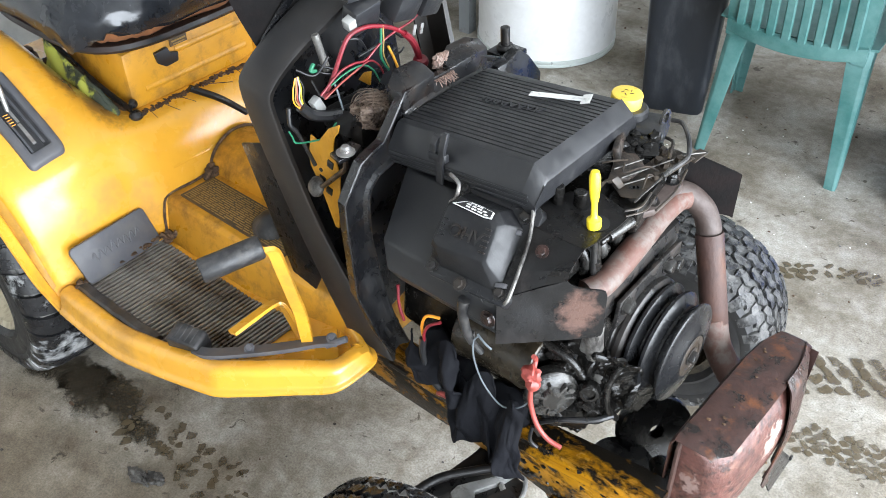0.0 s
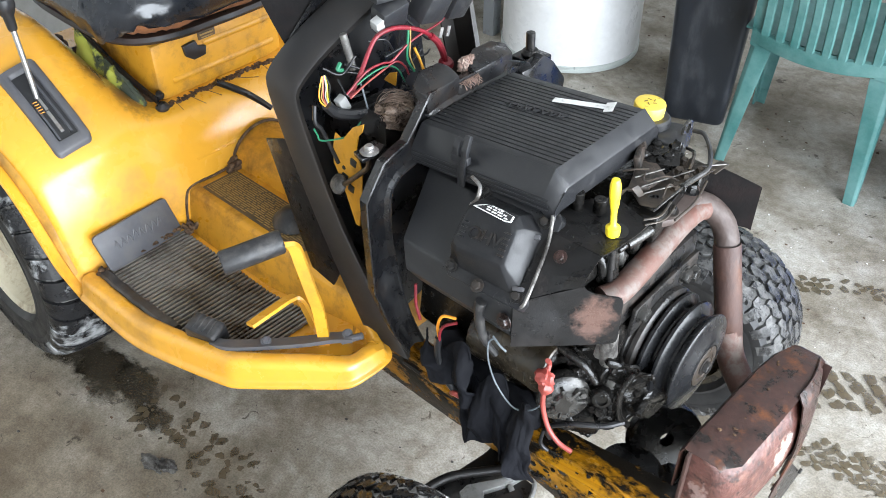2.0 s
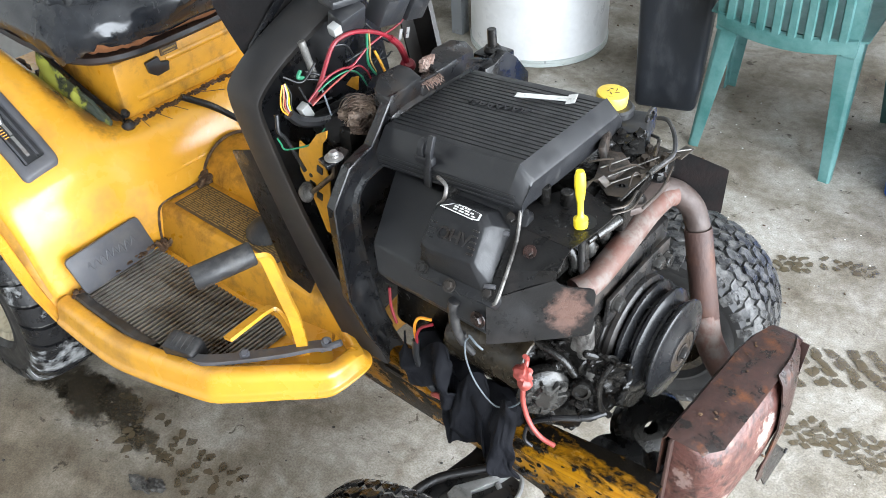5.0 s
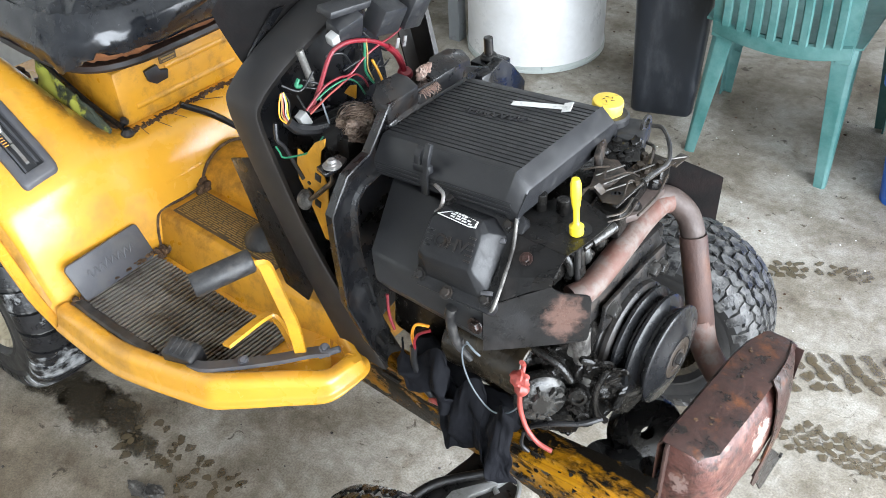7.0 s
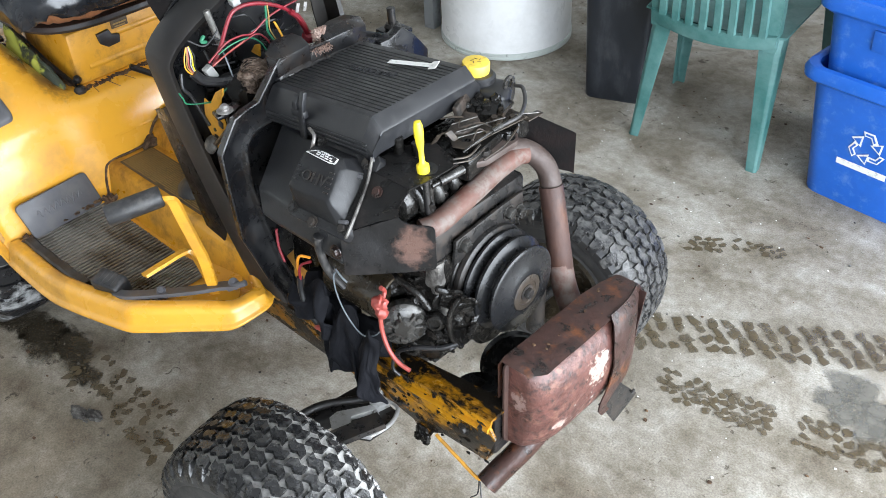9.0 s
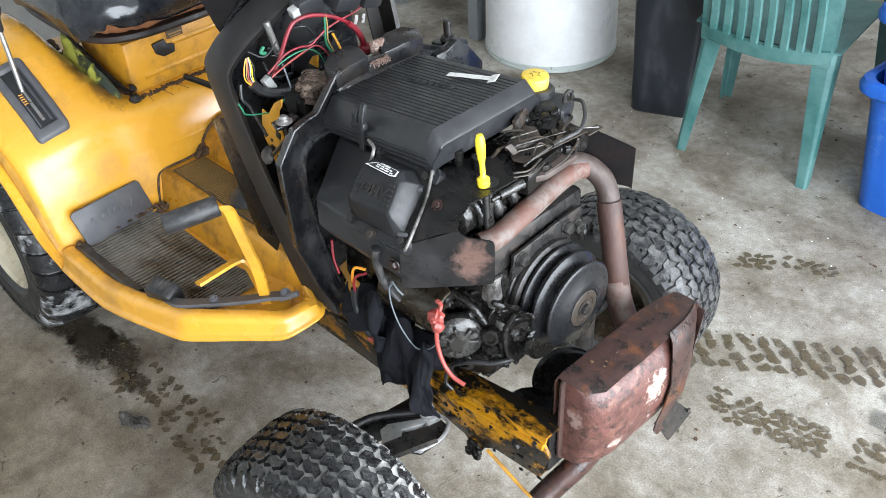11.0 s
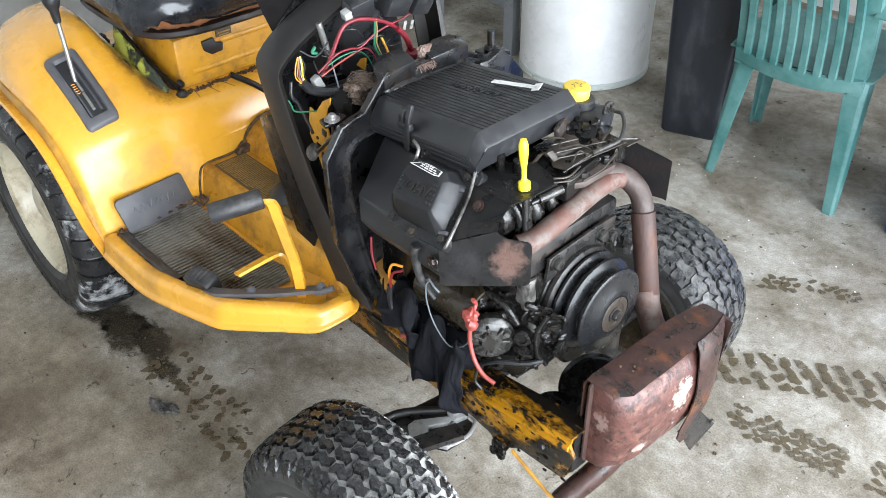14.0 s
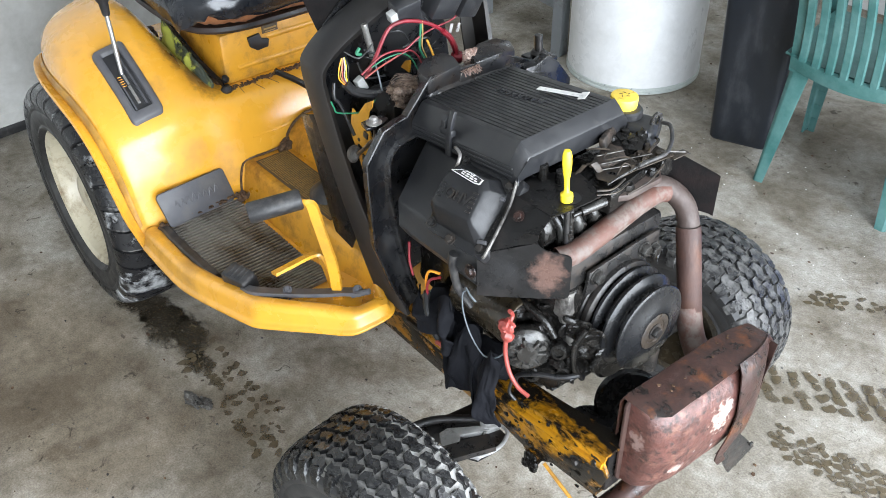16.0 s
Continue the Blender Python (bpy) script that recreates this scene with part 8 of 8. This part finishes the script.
part("body", bm, "bin", wheelie)
bm = bm_()
box(bm, (0.06, -0.01, 0.965), (0.29, 0.42, 0.03), bevel=0.01)
part("lid", bm, "bin", wheelie)

# bench with steel legs
bench = thing("work_bench", "grey painted steel bench behind the tank", "bench", pose(-0.38, 1.86, 0))
for x, y in ((0.235, -0.29), (-0.245, -0.20), (0.235, 0.25), (-0.245, 0.25)):
    bm = bm_()
    prism(bm, [(x - 0.022, y - 0.022), (x + 0.022, y - 0.022), (x + 0.022, y + 0.022), (x + 0.016, y + 0.022), (x + 0.016, y - 0.016), (x - 0.022, y - 0.016)], "z", 0, 0.60)
    part("leg", bm, "grey_paint", bench)
bm = bm_()
box(bm, (0, -0.01, 0.62), (0.60, 0.62, 0.04), bevel=0.006)
part("top", bm, "grey_paint", bench)
bm = bm_()
box(bm, (0, -0.245, 0.20), (0.46, 0.02, 0.06), (0, 0, -10), 0.004)
part("apron", bm, "grey_paint", bench)

# moulded plastic garden chair, its back to the tractor
chair = thing("garden_chair", "weathered green moulded plastic garden chair with slatted back", "chair", pose(1.05, 1.32, 0, 0, 0, 2.7))


def chair_leg(fx, fy, tx, ty, tz, w0, w1, sx, sy):
    """A tapered angle-section leg, open towards the chair's middle."""
    bm = bm_()
    rows = []
    for i in range(9):
        f = i / 8
        x, y, z = fx + (tx - fx) * f, fy + (ty - fy) * f, tz * f
        w = w0 + (w1 - w0) * f
        rows.append([(x + sx * w, y + sy * 0.002, z), (x + sx * w * 0.25, y - sy * 0.001, z), (x, y + sy * w * 0.12, z), (x, y + sy * w, z)])
    grid(bm, rows, 0.005)
    bmesh.ops.bevel(bm, geom=list(bm.edges), offset=0.0008, segments=1, affect="EDGES")
    return part("leg", bm, "chair", chair)


chair_leg(-0.200, 0.0, -0.178, 0.035, 0.40, 0.030, 0.062, 1, 1)
chair_leg(0.203, 0.0, 0.190, 0.035, 0.40, 0.030, 0.062, -1, 1)
chair_leg(-0.225, 0.40, -0.215, 0.38, 0.40, 0.030, 0.05, 1, -1)
chair_leg(0.275, 0.40, 0.245, 0.38, 0.40, 0.030, 0.05, -1, -1)
# side posts of the back with the arms
for s in (-1, 1):
    bm = bm_()
    rows = []
    for i in range(10):
        f = i / 9
        z = 0.36 + 0.50 * f
        x, y = s * (0.180 + 0.012 * f - 0.02 * f * f), 0.030 - 0.14 * f * f - 0.02 * f
        rows.append([(x, y - 0.004, z), (x - s * 0.035, y - 0.008, z), (x - s * 0.042, y, z), (x - s * 0.035, y + 0.010, z), (x - s * 0.006, y + 0.030, z), (x, y + 0.028, z)])
    vs = grid(bm, rows, 0, True)
    bm.faces.new(vs[-1])
    bm.faces.new(vs[0][::-1])
    part("back_post", bm, "chair", chair)
    bm = bm_()
    strap(bm, smooth_path([(s * 0.195, -0.03, 0.60), (s * 0.225, 0.06, 0.635), (s * 0.24, 0.2, 0.64), (s * 0.235, 0.33, 0.62), (s * 0.225, 0.385, 0.54), (s * 0.217, 0.39, 0.40)], 4), 0.05, 0.006, (1, 0, 0))
    part("arm", bm, "chair", chair)
# bottom rail, sagging, and slats with slots between
bm = bm_()
rows = []
for i in range(25):
    u = -1 + 2 * i / 24
    sag = -0.022 * (1 - u * u)
    x = 0.178 * u
    bow = -0.016 * (1 - u * u)
    rows.append([(x, 0.030 + bow, 0.372 + sag), (x, 0.022 + bow, 0.374 + sag), (x, 0.018 + bow, 0.384 + sag), (x, 0.014 + bow, 0.410 + sag * 0.7), (x, 0.024 + bow, 0.414 + sag * 0.7), (x, 0.034 + bow, 0.40 + sag)])
vs = grid(bm, rows, 0, True)
bm.faces.new(vs[0])
bm.faces.new(vs[-1])
part("back_rail", bm, "chair", chair)
for i in range(8):
    u = -0.80 + 1.6 * i / 7
    bm = bm_()
    rows = []
    for k in range(9):
        f = k / 8
        z = 0.408 - 0.0154 * (1 - u * u) + 0.41 * f
        y = 0.018 - 0.016 * (1 - u * u) - 0.02 * f - 0.14 * f * f
        x = 0.178 * u * (1 - 0.05 * f)
        w = 0.0125
        rows.append([(x - w, y, z), (x - w * 0.7, y - 0.006, z), (x + w * 0.7, y - 0.006, z), (x + w, y, z), (x + w * 0.8, y + 0.007, z), (x - w * 0.8, y + 0.007, z)])
    vs = grid(bm, rows, 0, True)
    bm.faces.new(vs[0])
    bm.faces.new(vs[-1])
    part("slat", bm, "chair", chair)
bm = bm_()
strap(bm, [(-0.17, -0.135, 0.83), (-0.09, -0.15, 0.85), (0, -0.155, 0.855), (0.09, -0.15, 0.85), (0.17, -0.135, 0.83)], 0.06, 0.012, (0, -0.2, 1))
part("top_rail", bm, "chair", chair)
bm = bm_()
rows = []
for i in range(13):
    u = -1 + 2 * i / 12
    rows.append([(0.20 * u * (1 + 0.08 * v), 0.03 + 0.39 * v, 0.392 + 0.016 * u * u + 0.02 * v - (0.03 if v > 0.95 else 0)) for v in [q / 10 for q in range(11)]])
grid(bm, rows, 0.006)
part("seat", bm, "chair", chair)


# nested blue recycling boxes
def box_shell(bm, w, d, h, t, r=0.05):
    """Open tapered tub with rounded corners and a rolled rim."""
    rows = []
    prof = [(1.0 - 0.002, 0.0), (1.0, 0.008)] + [(1.0 + t * f, 0.008 + (h - 0.05) * f) for f in (0.25, 0.5, 0.75, 1.0)] + [(1.0 + t + 0.07, h - 0.046), (1.0 + t + 0.12, h - 0.036), (1.0 + t + 0.13, h - 0.018), (1.0 + t + 0.10, h - 0.003), (1.0 + t + 0.05, h), (1.0 + t + 0.0, h - 0.006), (1.0 + t - 0.03, h - 0.06), (0.97, 0.02)]
    for g, z in prof:
        row = []
        ww, dd = w / 2 + (g - 1) * 0.2, d / 2 + (g - 1) * 0.2
        for cx, cy, a0 in ((1, 1, 0), (-1, 1, 90), (-1, -1, 180), (1, -1, 270)):
            for k in range(7):
                a = radians(a0 + 15 * k)
                row.append((cx * (ww - r) + r * math.cos(a), cy * (dd - r) + r * math.sin(a), z))
        rows.append(row)
    vs = grid(bm, rows, 0, True)
    bm.faces.new(vs[0])
    bm.faces.new(vs[-1])


def recycling_box(m, marks):
    t = thing("recycling_box", "blue plastic recycling box with a white recycling mark" if marks else "second blue plastic recycling box stacked in the first", "recycling box", m, "stacked recycling boxes")
    bm = bm_()
    box_shell(bm, 0.44, 0.34, 0.385, 0.16)
    part("tub", bm, "blue", t)
    tilt = math.degrees(math.atan(0.16 * 0.2 / 0.335))
    if marks:
        face = pose(0, -0.170 - 0.0012, 0.008, 90 + tilt, 0, 0)
        bm = bm_()
        for k in range(3):
            turn = Matrix.Rotation(radians(120 * k), 4, "Z")
            vs = prism(bm, [(-0.014, 0.040), (0.010, 0.040), (0.022, 0.020), (0.012, 0.014), (0.004, 0.029), (-0.010, 0.029)], "z", 0, 0.0012)
            vs += prism(bm, [(0.006, 0.012), (0.033, 0.024), (0.030, -0.004)], "z", 0, 0.0013)
            move(vs, face @ Matrix.Translation((-0.064, 0.192, 0)) @ Matrix.Scale(1.2, 4) @ turn)
        part("recycling_mark", bm, "white", t, "white three-arrow recycling mark")
        bm = bm_()
        for k in range(3):
            turn = Matrix.Rotation(radians(120 * k), 4, "Z")
            vs = prism(bm, [(-0.010, 0.037), (0.008, 0.037), (0.016, 0.022), (0.012, 0.020), (0.006, 0.032), (-0.008, 0.032)], "z", 0.0014, 0.0019)
            vs += prism(bm, [(0.012, 0.013), (0.029, 0.020), (0.027, 0.002)], "z", 0.0014, 0.0019)
            move(vs, face @ Matrix.Translation((-0.064, 0.192, 0)) @ Matrix.Scale(1.2, 4) @ turn)
        part("mark_field", bm, "blue", t)
        bm = bm_()
        vs = box(bm, (-0.067, 0.126, 0.0006), (0.135, 0.018, 0.0012))
        move(vs, face)
        part("printed_bar", bm, "white", t, "white bar of unreadable print")
    else:
        bm = bm_()
        vs = box(bm, (-0.05, 0.29, 0.002), (0.14, 0.055, 0.008), bevel=0.003)
        move(vs, pose(0, -0.170 - 0.0015, 0.008, 90 + tilt, 0, 0))
        part("handle_recess", bm, "blue", t)
    return t


recycling_box(pose(1.62, 1.48, 0, 0, 0, -9), True)
recycling_box(pose(1.62, 1.48, 0.19, 0, 0, -9), False)
